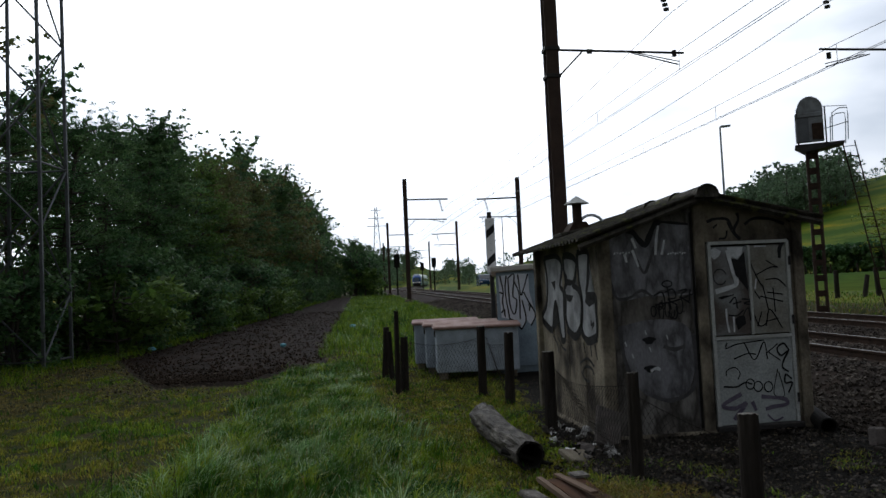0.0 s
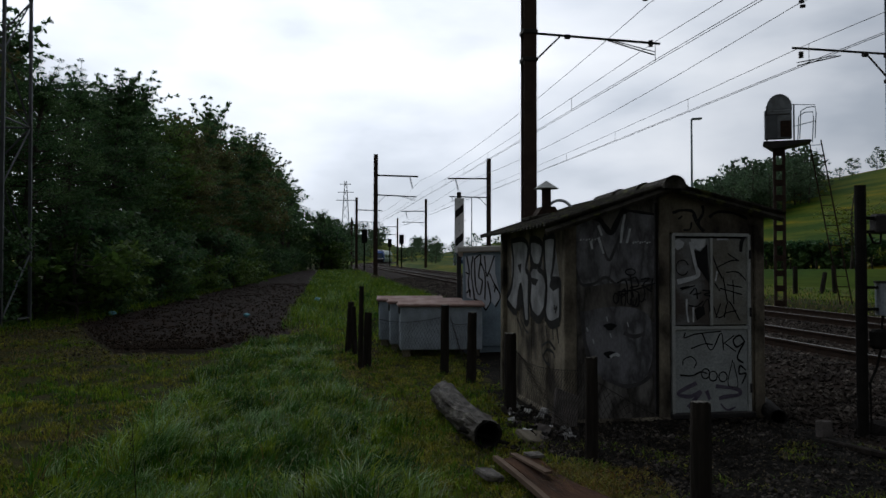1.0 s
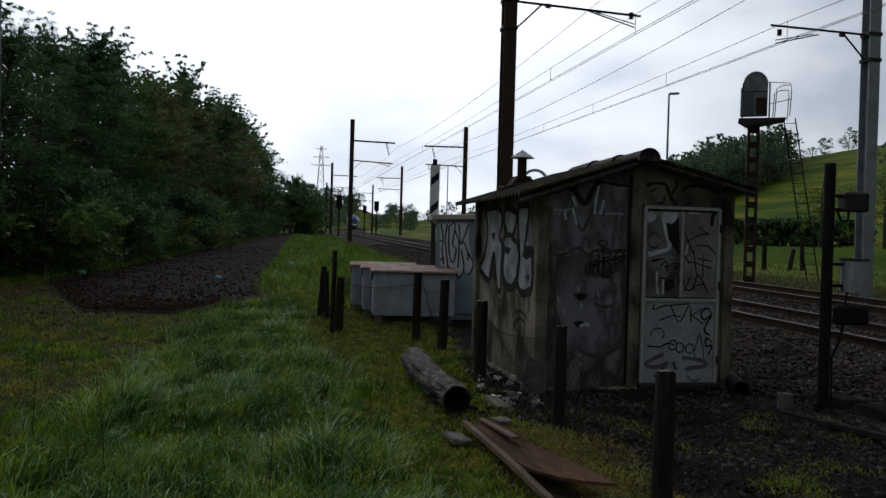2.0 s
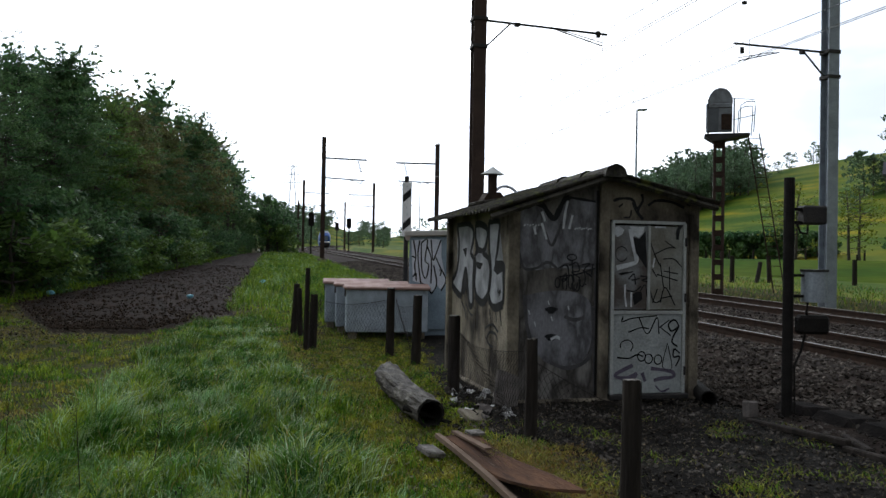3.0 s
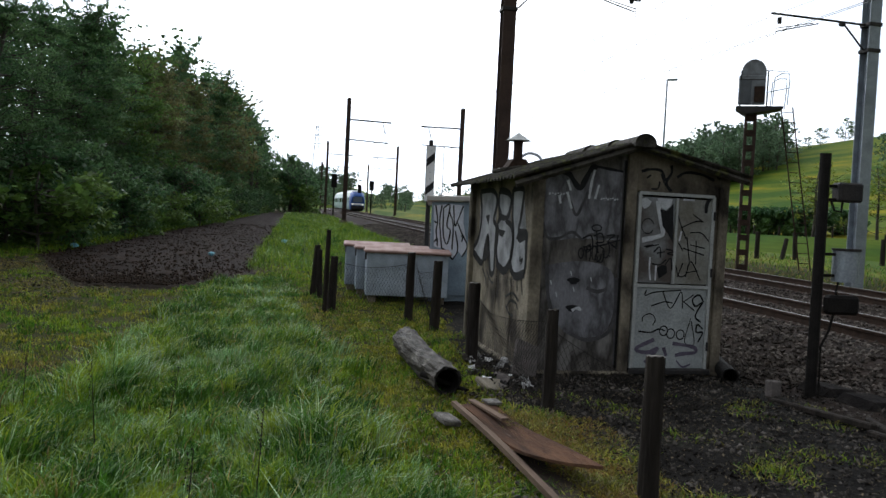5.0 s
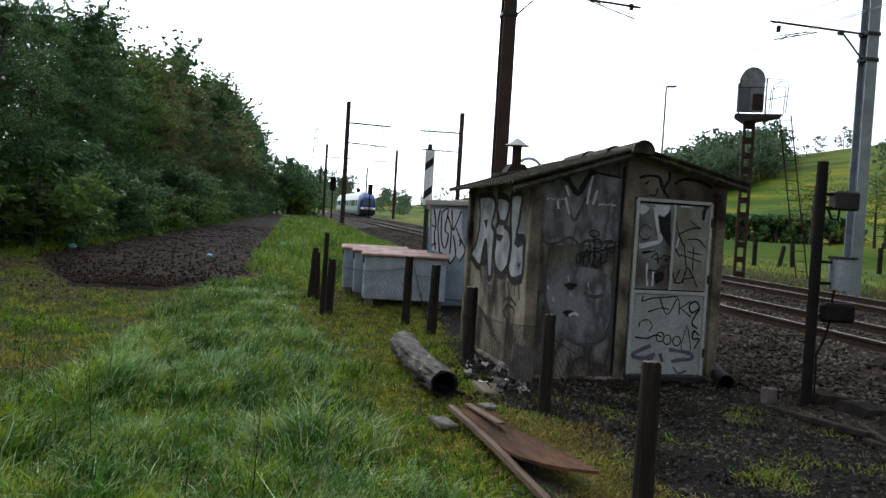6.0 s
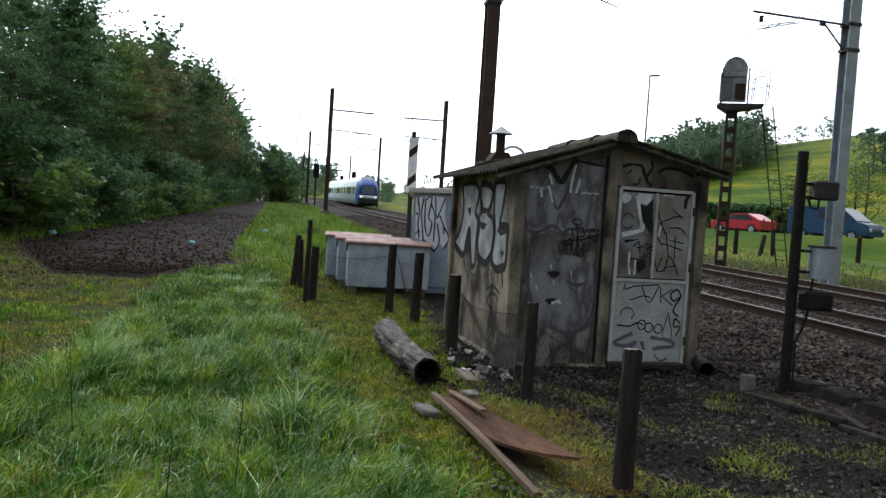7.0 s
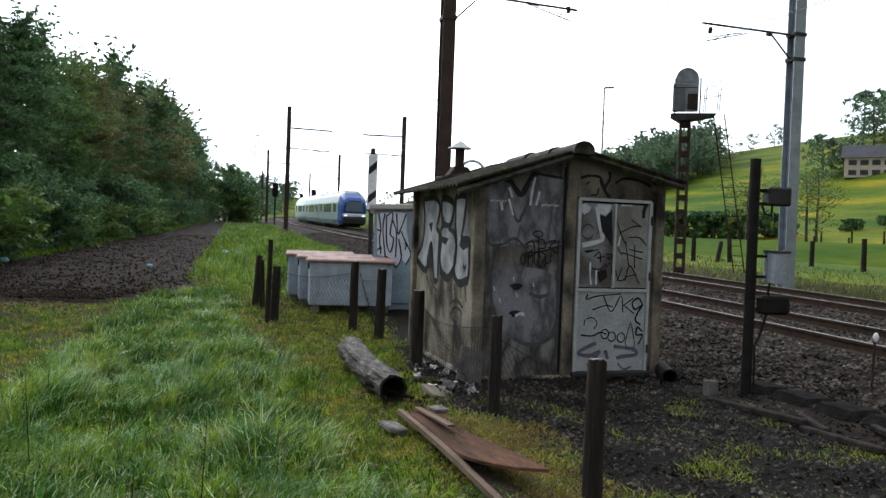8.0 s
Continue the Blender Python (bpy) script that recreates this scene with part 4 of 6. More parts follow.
def build_woods():
    rng = np.random.default_rng(5)
    kinds = [build_tree(11, 11, 2.3, M_LEAF, "dark green alder at the edge of the woods", 95, 140, 0.076),
             build_tree(12, 12, 2.0, M_LEAF, "tall dark green alder with a feathery top", 95, 135, 0.076),
             build_tree(13, 10, 2.5, M_LEAFLIGHT, "fresh green hazel tree at the wood's edge", 90, 140, 0.078),
             build_tree(14, 11, 2.2, M_LEAFBROWN, "young oak with brownish spring leaves", 90, 140, 0.078),
             build_tree(15, 11.5, 2.3, M_LEAF, "dense dark green alder", 95, 145, 0.076)]
    near_kinds = [build_tree(21, 11, 2.5, M_LEAF, "dark green alder with layered boughs", 120, 200, 0.050, 0.10),
                  build_tree(22, 12, 2.3, M_LEAF, "tall dark green alder with layered boughs", 120, 200, 0.050, 0.10)]
    back = [build_tree(16, 11.5, 2.2, M_LEAF, "tall dark green alder deeper in the wood", 46, 46, 0.15, 0.3),
            build_tree(17, 12, 2.2, M_LEAFBROWN, "brownish young oak deeper in the wood", 46, 46, 0.15, 0.3)]
    spots, behind = [], []
    y = 13.0
    while y < 140:
        far, _ = field_sides(max(y, 25))
        edge = far - 2.2 if y > 22 else -13.6
        for row in range(2):
            spot = (edge - 0.6 - row * (3.2 + 0.8 * rng.random()) + rng.normal() * 0.5, y + rng.normal() * 0.7,
                    float((0.86 + 0.12 * row) * (0.86 + 0.28 * rng.random()) * float(np.interp(y, (13, 40, 62, 88, 112, 130, 138), (0.94, 0.87, 1.09, 1.24, 1.40, 1.40, 1.1)))))
            (behind if row or y > 72 else spots).append(spot)
        y += 2.6 if y < 45 else (3.4 if y < 80 else 4.6)
    behind += [(-14.6, 131, 0.75), (-13.4, 137, 0.72), (-15.5, 143, 0.8), (-17.5, 138, 0.8)]

    def mix(x, y, g):
        return g.choice(5, p=(0.3, 0.25, 0.12, 0.05, 0.28) if y < 42 else (0.12, 0.1, 0.13, 0.55, 0.1))

    def mix_back(x, y, g):
        return int(g.random() < (0.6 if 45 < y < 90 else 0.12))
    place_copies(near_kinds, [p for p in spots if p[1] < 30], rng)
    place_copies(kinds, [p for p in spots if p[1] >= 30], rng, mix)
    place_copies(back, behind, rng, mix_back)
    shrubs = [build_tree(31, 3.4, 1.3, M_LEAF, "dark bushy undergrowth at the wood's edge", 34, 60, 0.09, 0.02, 3, "bush", "bush", "bushes along the wood"),
              build_tree(32, 2.4, 1.3, M_LEAFLIGHT, "fresh green bush at the wood's edge", 36, 50, 0.11, 0.02, 3, "bush", "bush", "bushes along the wood")]
    spots, y = [], 16.0
    while y < 132:
        far, _ = field_sides(max(y, 25))
        edge = far - 0.9 if y > 24 else -12.0 + 0.02 * y
        spots.append((edge + rng.normal() * 0.3, y, float(0.7 + 0.5 * rng.random())))
        y += 1.5 if y < 60 else 2.8
    spots += [(-12.2, 127, 1.7), (-13.0, 131, 2.1), (-14.0, 135, 2.2), (-14.4, 128, 2.2)]
    place_copies(shrubs, spots, rng, lambda x, y, g: int(g.random() < 0.22))


# ---- far trees, hill, house, road ----
def build_distance():
    rng = np.random.default_rng(8)
    # the haze on these trees is in their leaf colour
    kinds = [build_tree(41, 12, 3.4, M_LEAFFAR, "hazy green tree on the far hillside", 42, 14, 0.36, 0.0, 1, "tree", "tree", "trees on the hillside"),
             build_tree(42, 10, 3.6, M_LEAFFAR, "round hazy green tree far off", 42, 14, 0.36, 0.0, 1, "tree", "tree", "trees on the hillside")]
    spots = []

    def polar(azimuth, r, size):
        spots.append((r * math.sin(radians(azimuth)), r * math.cos(radians(azimuth)), size))
    # wood on the hill behind the signal
    for k in range(78):
        a = 18.3 + 8.6 * rng.random()
        polar(a, 195 + 60 * rng.random(), float(0.75 + 0.5 * rng.random()))
    # skyline trees and hedges
    for a, r, size in ((28.6, 235, 0.35), (29.3, 238, 0.5), (30.7, 236, 0.55), (31.4, 236, 0.5), (28.0, 225, 0.3), (27.6, 222, 0.35)):
        polar(a, r, size)
    for a, r, size in ((33.7, 158, 0.85), (34.2, 156, 0.75), (34.9, 158, 0.55), (35.3, 162, 0.6), (36.5, 182, 1.2), (37.4, 186, 1.2), (38.5, 180, 1.2), (35.9, 188, 1.0), (39.5, 176, 1.2), (33.2, 150, 0.3), (32.8, 148, 0.3)):
        polar(a, r, size)
    # along the line ahead
    for k in range(28):
        polar(0.5 + 17 * rng.random(), 210 + 160 * rng.random(), float(0.4 + 0.3 * rng.random()))
    for k in range(24):
        y = 165 + 120 * rng.random()
        spots.append((line_x(y) - 14 - 14 * rng.random(), y, float(0.28 + 0.2 * rng.random())))
    for k in range(80):
        azimuth = -7 + 11 * rng.random()
        y = 380 + 110 * rng.random()
        x = y * math.tan(radians(azimuth))
        if abs(x - line_x(y) - 2.2) > 8:
            spots.append((x, y, float(np.interp(azimuth, (-7, 4), (1.0, 0.6)) * (0.8 + 0.35 * rng.random()))))
    for k in range(18):
        polar(3 + 38 * rng.random(), 420 + 80 * rng.random(), float(0.6 + 0.4 * rng.random()))
    for k in range(80):
        azimuth, y = -6.5 + 6.5 * rng.random(), 290 + 130 * rng.random()
        x = y * math.tan(radians(azimuth))
        if abs(x - line_x(y) - 2.2) > 7:
            spots.append((x, y, float(np.interp(azimuth, (-6, 0), (0.95, 0.55)) * (0.8 + 0.35 * rng.random()))))
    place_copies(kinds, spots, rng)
    spring = build_tree(44, 7.0, 2.0, M_SPRING, "young tree with thin yellow-green spring leaves", 46, 24, 0.11, 0.15, 2, "young_tree", "tree", "young trees by the fence")
    spring.matrix_world = pose(35.5, 62, ground_z(35.5, 62) + 0.2)
    copy_thing(spring, pose(39, 60, ground_z(39, 60), 0, 0, 100))
    hedge = build_tree(45, 2.6, 2.0, M_LEAF, "dark hedge bush beyond the road", 40, 50, 0.22, 0.0, 3, "bush", "bush", "bushes beyond the road")
    place_copies([hedge], [(41 + 2.6 * k, 90 - 0.8 * k, 1.2) for k in range(5)] + [(60 + 3 * k, 84 - 2.4 * k, 0.5) for k in range(4)], rng)


def build_house():
    x, y = 91.5, 122.5
    h = thing("house", pose(x, y, ground_z(x, y) - 1.3, 0, 0, -38), "cream rendered farmhouse with a dark slate roof", "house")
    part("wall", block((9.5, 6, 3.4), (0, 0, 1.7)), M_RENDER, h)
    bm = bmesh.new()
    prism(bm, [(-3.5, 3.25), (3.5, 3.25), (0.6, 5.6), (-0.6, 5.6)], -5.3, 5.3, axis="x")
    part("roof", bm, M_ROOFTILE, h)
    for u in (-3.5, -1.75, 0.0, 1.75, 3.5):
        for zz in (0.8, 2.45):
            wnd = part("window", block((0.62, 0.1, 0.85), (u, -3.02, zz)), M_SHUTTER, h)
            part("shutter", block((0.28, 0.06, 0.85), (u - 0.46, -3.04, zz)), M_SHUTTER, wnd)
            part("shutter", block((0.28, 0.06, 0.85), (u + 0.46, -3.04, zz)), M_SHUTTER, wnd)
    part("chimney", block((0.45, 0.45, 0.9), (2, 0.3, 5.7)), M_RENDER, h)


ROAD_A, ROAD_B, ROAD_C = Vector((27.2, 46.5)), Vector((0.5, -0.866)), Vector((0.08, -0.997))


def road_at(s):
    """The road's middle, s metres along it from beside the signal; it bends to run along the line farther off."""
    if s > -20:
        return ROAD_A + ROAD_B * s
    p, q = ROAD_A - ROAD_B * 20, 20.0
    while q < -s:
        f = smoothstep(20, 45, q)
        p = p - (ROAD_B.lerp(ROAD_C, f)).normalized()
        q += 1.0
    return p


def road_way(s):
    return (road_at(s + 1.5) - road_at(s - 1.5)).normalized()


def road_z(y):
    return max(1.62, 1.62 + 0.012 * (y - 46))


def build_vehicle(name, length, width, height, profile, glass, mat, label, cat, lower=None):
    """A vehicle from its side outline (x forward, z), with wheels, glass bands and lights."""
    v = thing(name, pose(0, 0, 0), label, cat)
    bm = bmesh.new()
    prism(bm, profile, -width / 2, width / 2)
    bmesh.ops.bevel(bm, geom=list(bm.edges), offset=0.05, segments=2, affect="EDGES")
    part("body", bm, mat, v)
    for pts, side in glass:
        bm = bmesh.new()
        if side == "x":
            other = bmesh.new()
            prism(other, pts, -(width / 2 + 0.012), -(width / 2 - 0.004))
            part("window", other, M_GLASS, v)
            prism(bm, pts, width / 2 - 0.004, width / 2 + 0.012)
        else:
            prism(bm, pts, -width * 0.42, width * 0.42)
        part("window", bm, M_GLASS, v)
    for sx in (length * 0.31, -length * 0.30):
        for sy in (-1, 1):
            w = part("wheel", bar((sx, sy * (width / 2 - 0.2), 0.33), (sx, sy * (width / 2 + 0.01), 0.33), 0.33, seg=18), M_RUBBER, v)
            part("rim", bar((sx, sy * (width / 2), 0.33), (sx, sy * (width / 2 + 0.02), 0.33), 0.2, seg=14), M_GALV, w)
    for sy in (-1, 1):
        part("headlight", block((0.06, 0.3, 0.18), (length / 2 - 0.03, sy * (width / 2 - 0.25), 0.72), bevel=0.02), M_PLAINWHITE, v)
        part("tail_light", block((0.05, 0.15, 0.3), (-length / 2 + 0.01, sy * (width / 2 - 0.15), 0.95), bevel=0.01), M_CARRED, v)
    return v


def build_cars():
    van = build_vehicle("van", 5.0, 1.95, 1.95,
                        [(-2.5, 0.35), (2.42, 0.35), (2.5, 0.75), (2.4, 1.02), (1.65, 1.18), (0.85, 1.88), (0.5, 1.97), (-2.35, 1.97), (-2.5, 1.7)],
                        [([(0.75, 1.2), (1.5, 1.2), (0.95, 1.75), (0.75, 1.78)], "x"), ([(1.66, 1.2), (1.70, 1.23), (0.92, 1.86), (0.88, 1.84)], "y"), ([(-0.5, 1.25), (0.6, 1.25), (0.6, 1.75), (-0.5, 1.75)], "x")],
                        M_VANBLUE, "dark blue van on the road", "van")
    car = build_vehicle("car", 4.1, 1.7, 1.4,
                        [(-2.05, 0.3), (2.0, 0.3), (2.05, 0.65), (1.9, 0.82), (1.0, 0.92), (0.35, 1.36), (-0.9, 1.40), (-1.75, 0.98), (-2.05, 0.92)],
                        [([(-1.4, 0.95), (0.85, 0.93), (0.3, 1.28), (-0.85, 1.31)], "x"), ([(1.0, 0.95), (1.04, 0.98), (0.42, 1.37), (0.38, 1.34)], "y")],
                        M_CARRED, "small red and white car on the road", "car")
    return van, car


def build_road():
    verts, faces = [], []
    ss = [-130 + 4 * k for k in range(52)]
    for q in ss:
        p, d = road_at(q), road_way(q)
        n = Vector((-d.y, d.x))
        for o in (-8, -4.6, -3.6, 3.2, 5.5):
            v = p + n * o
            verts.append((v.x, v.y, road_z(v.y) + (0.22 if o == -4.6 else 0) if -7 < o < 4 else ground_z(v.x, v.y) - 0.1))
    for k in range(len(ss) - 1):
        for i in range(4):
            faces.append((5 * k + i, 5 * k + i + 1, 5 * k + 6 + i, 5 * k + 5 + i))
    r = raw("road", verts, faces, M_HILLGRASS)
    r.data.materials.append(M_ROAD)
    for i, p in enumerate(r.data.polygons):
        p.material_index = 1 if i % 4 == 2 else 0
    tagged(r, "narrow asphalt road on a grassed bank", "road", kind="structure")


# ---- train ----
def build_train():
    t = thing("train", pose(0, 0, 0), "blue and silver regional train with a white lamp band", "train")
    L, W = 20.0, 2.9
    sec = [(-1.25, 0.35), (-1.45, 0.9), (-1.45, 2.7), (-1.25, 3.45), (-0.75, 3.85), (0.75, 3.85), (1.25, 3.45), (1.45, 2.7), (1.45, 0.9), (1.25, 0.35)]
    # nose: cross-sections from the front back
    bm = bmesh.new()
    rings = []
    for y, s, top, low in ((0.0, 0.80, 2.9, 0.55), (0.35, 0.90, 3.2, 0.45), (1.2, 0.97, 3.6, 0.38), (2.2, 1.0, 3.85, 0.35)):
        ring = []
        for u, w in sec:
            zz = low + (w - 0.35) / 3.5 * (top - low)
            ring.append(bm.verts.new((u * s, y, zz)))
        rings.append(ring)
    for a, b in zip(rings, rings[1:]):
        for i in range(len(sec)):
            bm.faces.new((a[i], a[(i + 1) % len(sec)], b[(i + 1) % len(sec)], b[i]))
    bm.faces.new(rings[0])
    bmesh.ops.recalc_face_normals(bm, faces=bm.faces)
    part("cab", bm, M_TRAINBLUE, t, "blue rounded cab")
    bm = bmesh.new()
    prism(bm, [(-0.92, 1.78), (0.92, 1.78), (0.80, 2.80), (-0.80, 2.80)], -0.06, 0.3)
    part("windscreen", bm, M_WINDSCREEN, t, "wide windscreen with the sky's reflection in its colour")
    part("apron", block((2.35, 0.3, 0.62), (0, -0.02, 0.80), bevel=0.06), M_DARKSTEEL, t, "dark lower front apron")
    part("lamp_band", block((2.42, 0.3, 0.36), (0, 0.03, 1.38), bevel=0.08), M_TRAINWHITE, t, "white band with lamps")
    for u in (-1.0, 1.0):
        part("headlight", block((0.26, 0.1, 0.12), (u * 0.92, -0.14, 1.34), bevel=0.03), M_LAMP, t, "lit white headlight")
    part("skirt", block((2.2, 0.5, 0.75), (0, 0.35, 0.72), bevel=0.1), M_DARKSTEEL, t)
    part("coupler", bar((0, -0.25, 0.85), (0, 0.3, 0.85), 0.18, seg=10), M_DARKSTEEL, t)
    part("roof_fairing", block((1.8, 2.0, 0.22), (0, 2.5, 3.70), bevel=0.1), M_TRAINWHITE, t, "pale roof fairing")
    for c in range(3):
        y0 = 2.2 + c * 18.5
        bm = bmesh.new()
        prism(bm, sec, y0 + (0.2 if c else 0), y0 + 18.2)
        car = part("carriage", bm, M_TRAINSIDE, t, "silver-green carriage body")
        for sgn in (-1, 1):
            part("window_band", block((0.04, 15.5, 0.95), (sgn * 1.445, y0 + 9.2, 2.15), bevel=0.01), M_GLASS, car)
            for dy in (4.6, 13.6):
                part("door", block((0.05, 1.5, 2.1), (sgn * 1.45, y0 + dy, 1.65), bevel=0.01), M_TRAINSIDE, car)
        part("roof", block((1.7, 17.6, 0.28), (0, y0 + 9.2, 3.86), bevel=0.08), M_TRAINWHITE, car)
        for dy in (2.2, 16):
            part("bogie", block((2.3, 2.8, 0.6), (0, y0 + dy, 0.42), bevel=0.05), M_DARKSTEEL, car)
    pan = part("pantograph", rod(rod(bmesh.new(), (-0.3, 16, 4.0), (-0.2, 14.8, 4.8), 0.04), (-0.2, 14.8, 4.8), (0, 16.2, 5.7), 0.04), M_DARKSTEEL, t)
    part("collector", bar((-0.8, 16.2, 5.7), (0.8, 16.2, 5.7), 0.04), M_DARKSTEEL, pan)
    return t


M_LAMP = bpy.data.materials.new("lit_headlight")
M_LAMP.use_nodes = True
_b = M_LAMP.node_tree.nodes["Principled BSDF"]
_b.inputs["Base Color"].default_value = (0.9, 0.9, 0.85, 1)
_b.inputs["Emission Color"].default_value = (1, 0.97, 0.9, 1)
_b.inputs["Emission Strength"].default_value = 1.3


# ---- paint on the hut ----
def ring(u, v, ru, rv, a0=0, a1=360, n=14):
    return [(u + ru * math.cos(radians(a0 + (a1 - a0) * k / n)), v + rv * math.sin(radians(a0 + (a1 - a0) * k / n))) for k in range(n + 1)]


def build_hut_paint(hut):
    front = lambda u, v, h: (u, -h, v)
    side = lambda u, v, h: (-h, u, v)
    door = lambda u, v, h: (u, -0.028 - h, v)
    # grey fill and the broad outline of a big rounded letter on the front panel
    bm = bmesh.new()
    blob(bm, [tuple(p) for p in curve([(0.05, 2.09), (0.19, 2.2), (0.3, 2.23), (0.39, 2.2), (0.52, 2.05), (0.63, 2.25), (0.72, 2.31), (1.03, 2.27), (1.07, 1.85), (1.07, 1.56), (0.8, 1.52), (0.54, 1.53), (0.32, 1.5), (0.17, 1.52), (0.11, 1.74)], 4)], front, 0.0022)
    blob(bm, [tuple(p) for p in curve([(0.20, 1.22), (0.5, 1.27), (0.8, 1.25), (0.98, 1.12), (1.0, 0.75), (0.90, 0.48), (0.66, 0.42), (0.42, 0.48), (0.24, 0.72)], 4)], front, 0.0022)
    pieces("grey_fill", bm, M_GREYFILL, hut, "bluish grey spray fill")
    bm = bmesh.new()
    for pts in ([(0.18, 2.21), (0.28, 2.25), (0.38, 2.23), (0.45, 2.14), (0.52, 2.08), (0.57, 2.17), (0.64, 2.3), (0.7, 2.33)],):
        stroke(bm, curve(pts), 0.065, front, thick=0.003)
    for pts in ([(0.7, 2.33), (0.87, 2.31), (1.04, 2.29)], [(0.02, 2.09), (0.06, 2.15), (0.18, 2.21)],):
        stroke(bm, curve(pts), 0.032, front, thick=0.003)
    pieces("black_outline", bm, M_INK, hut, "sprayed black outline")
    bm = bmesh.new()
    for pts in ([(0.02, 2.09), (0.05, 1.91), (0.1, 1.7), (0.17, 1.52), (0.31, 1.52), (0.45, 1.59), (0.58, 1.51)], [(0.41, 1.93), (0.49, 1.78), (0.56, 1.91), (0.62, 2.05)], [(0.58, 1.51), (0.67, 1.57), (0.85, 1.55), (1.07, 1.58)],):
        stroke(bm, curve(pts), 0.035, front, thick=0.003)
    for pts in ([(0.18, 1.22), (0.20, 0.95), (0.26, 0.70)], [(0.5, 0.46), (0.66, 0.40), (0.84, 0.42), (0.98, 0.54), (1.02, 0.8), (1.0, 1.1)], [(0.66, 0.98), (0.78, 0.94), (0.9, 0.97)]):
        stroke(bm, curve(pts), 0.045, front)
    stroke(bm, [(1.035, 0.12 + 0.1 * k) for k in range(24)], 0.035, front, thick=0.0035)
    part("panel_joint", block((0.028, 0.006, 2.34), (1.05, -0.004, 1.25)), M_MATTBLACK, hut, "dark open joint between panels")
    pieces("black_outline", bm, M_FADED, hut, "faded dark sprayed outline")
    bm = bmesh.new()
    for pts in ([(0.68, 2.29), (0.65, 2.15), (0.63, 1.97)], [(0.74, 2.13), (0.7, 1.97)], [(0.28, 1.99), (0.3, 1.9)], [(0.37, 2.03), (0.43, 1.85)], [(0.37, 2.16), (0.41, 2.05)],):
        stroke(bm, curve(pts), 0.03, front, thick=0.004)
    for k in range(8):
        stroke(bm, [(0.77 + 0.027 * k, 1.965 + 0.012 * (k % 3)), (0.785 + 0.027 * k, 1.985)], 0.018, front, thick=0.004)
    for k in range(6):
        stroke(bm, [(0.16 + 0.033 * k, 1.99 + 0.015 * (k % 2)), (0.175 + 0.033 * k, 2.01)], 0.016, front, thick=0.004)
    stroke(bm, curve([(0.50, 0.72), (0.56, 0.75), (0.61, 0.73)]), 0.035, front, thick=0.004)
    for u, v in ((0.46, 1.16), (0.5, 0.98), (0.23, 1.05), (0.30, 0.92), (0.7, 1.1)):
        stroke(bm, [(u, v), (u + 0.015, v - 0.05)], 0.012, front, thick=0.004)
    pieces("white_mark", bm, M_CHALK, hut, "chalky white spray marks")
    # a tangled tag with a halo over it
    bm = bmesh.new()
    rng = random.Random(4)
    stroke(bm, ring(0.74, 1.65, 0.058, 0.034), 0.016, front, thick=0.005)
    for pts in ([(0.58, 1.53), (0.68, 1.56), (0.7, 1.43), (0.63, 1.4)], [(0.71, 1.56), (0.8, 1.59), (0.83, 1.5), (0.74, 1.48), (0.84, 1.42)], [(0.86, 1.57), (0.96, 1.58), (0.89, 1.51), (0.99, 1.43)], [(1.0, 1.58), (0.98, 1.45)], [(0.59, 1.43), (0.81, 1.46), (1.03, 1.53)], [(0.74, 1.61), (0.77, 1.37)],):
        stroke(bm, curve(pts), 0.018, front, thick=0.005)
    for k in range(8):
        u, v = 0.58 + 0.045 * k + rng.uniform(-0.02, 0.02), 1.41 + rng.uniform(-0.06, 0.05)
        stroke(bm, ring(u, v, 0.022 + rng.random() * 0.02, 0.05 + rng.random() * 0.05, rng.random() * 360, rng.random() * 360 + 300, 12), 0.015, front, thick=0.005)
    for u, v in ((0.50, 0.745), (0.50, 1.05)):
        blob(bm, [(u + (0.07 + 0.02 * math.sin(3 * a)) * math.cos(a), v + 0.04 * math.sin(a)) for a in [k * math.tau / 14 for k in range(14)]], front, 0.0035)
    pieces("black_tag", bm, M_INK, hut, "tangled black spray tag")
    # over the door
    bm = bmesh.new()
    for pts in ([(1.24, 2.31), (1.34, 2.34), (1.48, 2.33), (1.54, 2.22)], [(1.68, 2.27), (1.79, 2.33), (1.98, 2.32), (2.15, 2.26)], [(1.6, 2.4), (1.61, 2.32), (1.55, 2.2), (1.62, 2.11)],):
        stroke(bm, curve(pts), 0.034, lambda u, v, h: (u, -0.001 - h, v), thick=0.003)
    for pts in ([(1.31, 2.24), (1.36, 2.28)], [(1.48, 2.3), (1.53, 2.19), (1.61, 2.1)], [(1.37, 2.12), (1.45, 2.13), (1.47, 2.21)], [(2.18, 2.3), (2.26, 2.26), (2.3, 2.2)],):
        stroke(bm, curve(pts), 0.02, lambda u, v, h: (u, -0.001 - h, v), thick=0.0035)
    pieces("black_outline", bm, M_INK, hut)
    # the upper door panes: white and black shapes and scribbles
    bm = bmesh.new()
    for pts in ([(1.45, 1.99), (1.48, 1.82), (1.53, 1.64), (1.48, 1.59), (1.28, 1.54)],):
        stroke(bm, curve(pts), 0.055, door, thick=0.003)
    blob(bm, [(1.44, 2.02), (1.63, 2.02), (1.61, 1.94), (1.55, 1.89), (1.47, 1.93)], door)
    blob(bm, [(1.24, 2.0), (1.3, 2.02), (1.37, 1.98), (1.35, 1.93), (1.29, 1.89), (1.25, 1.93)], door)
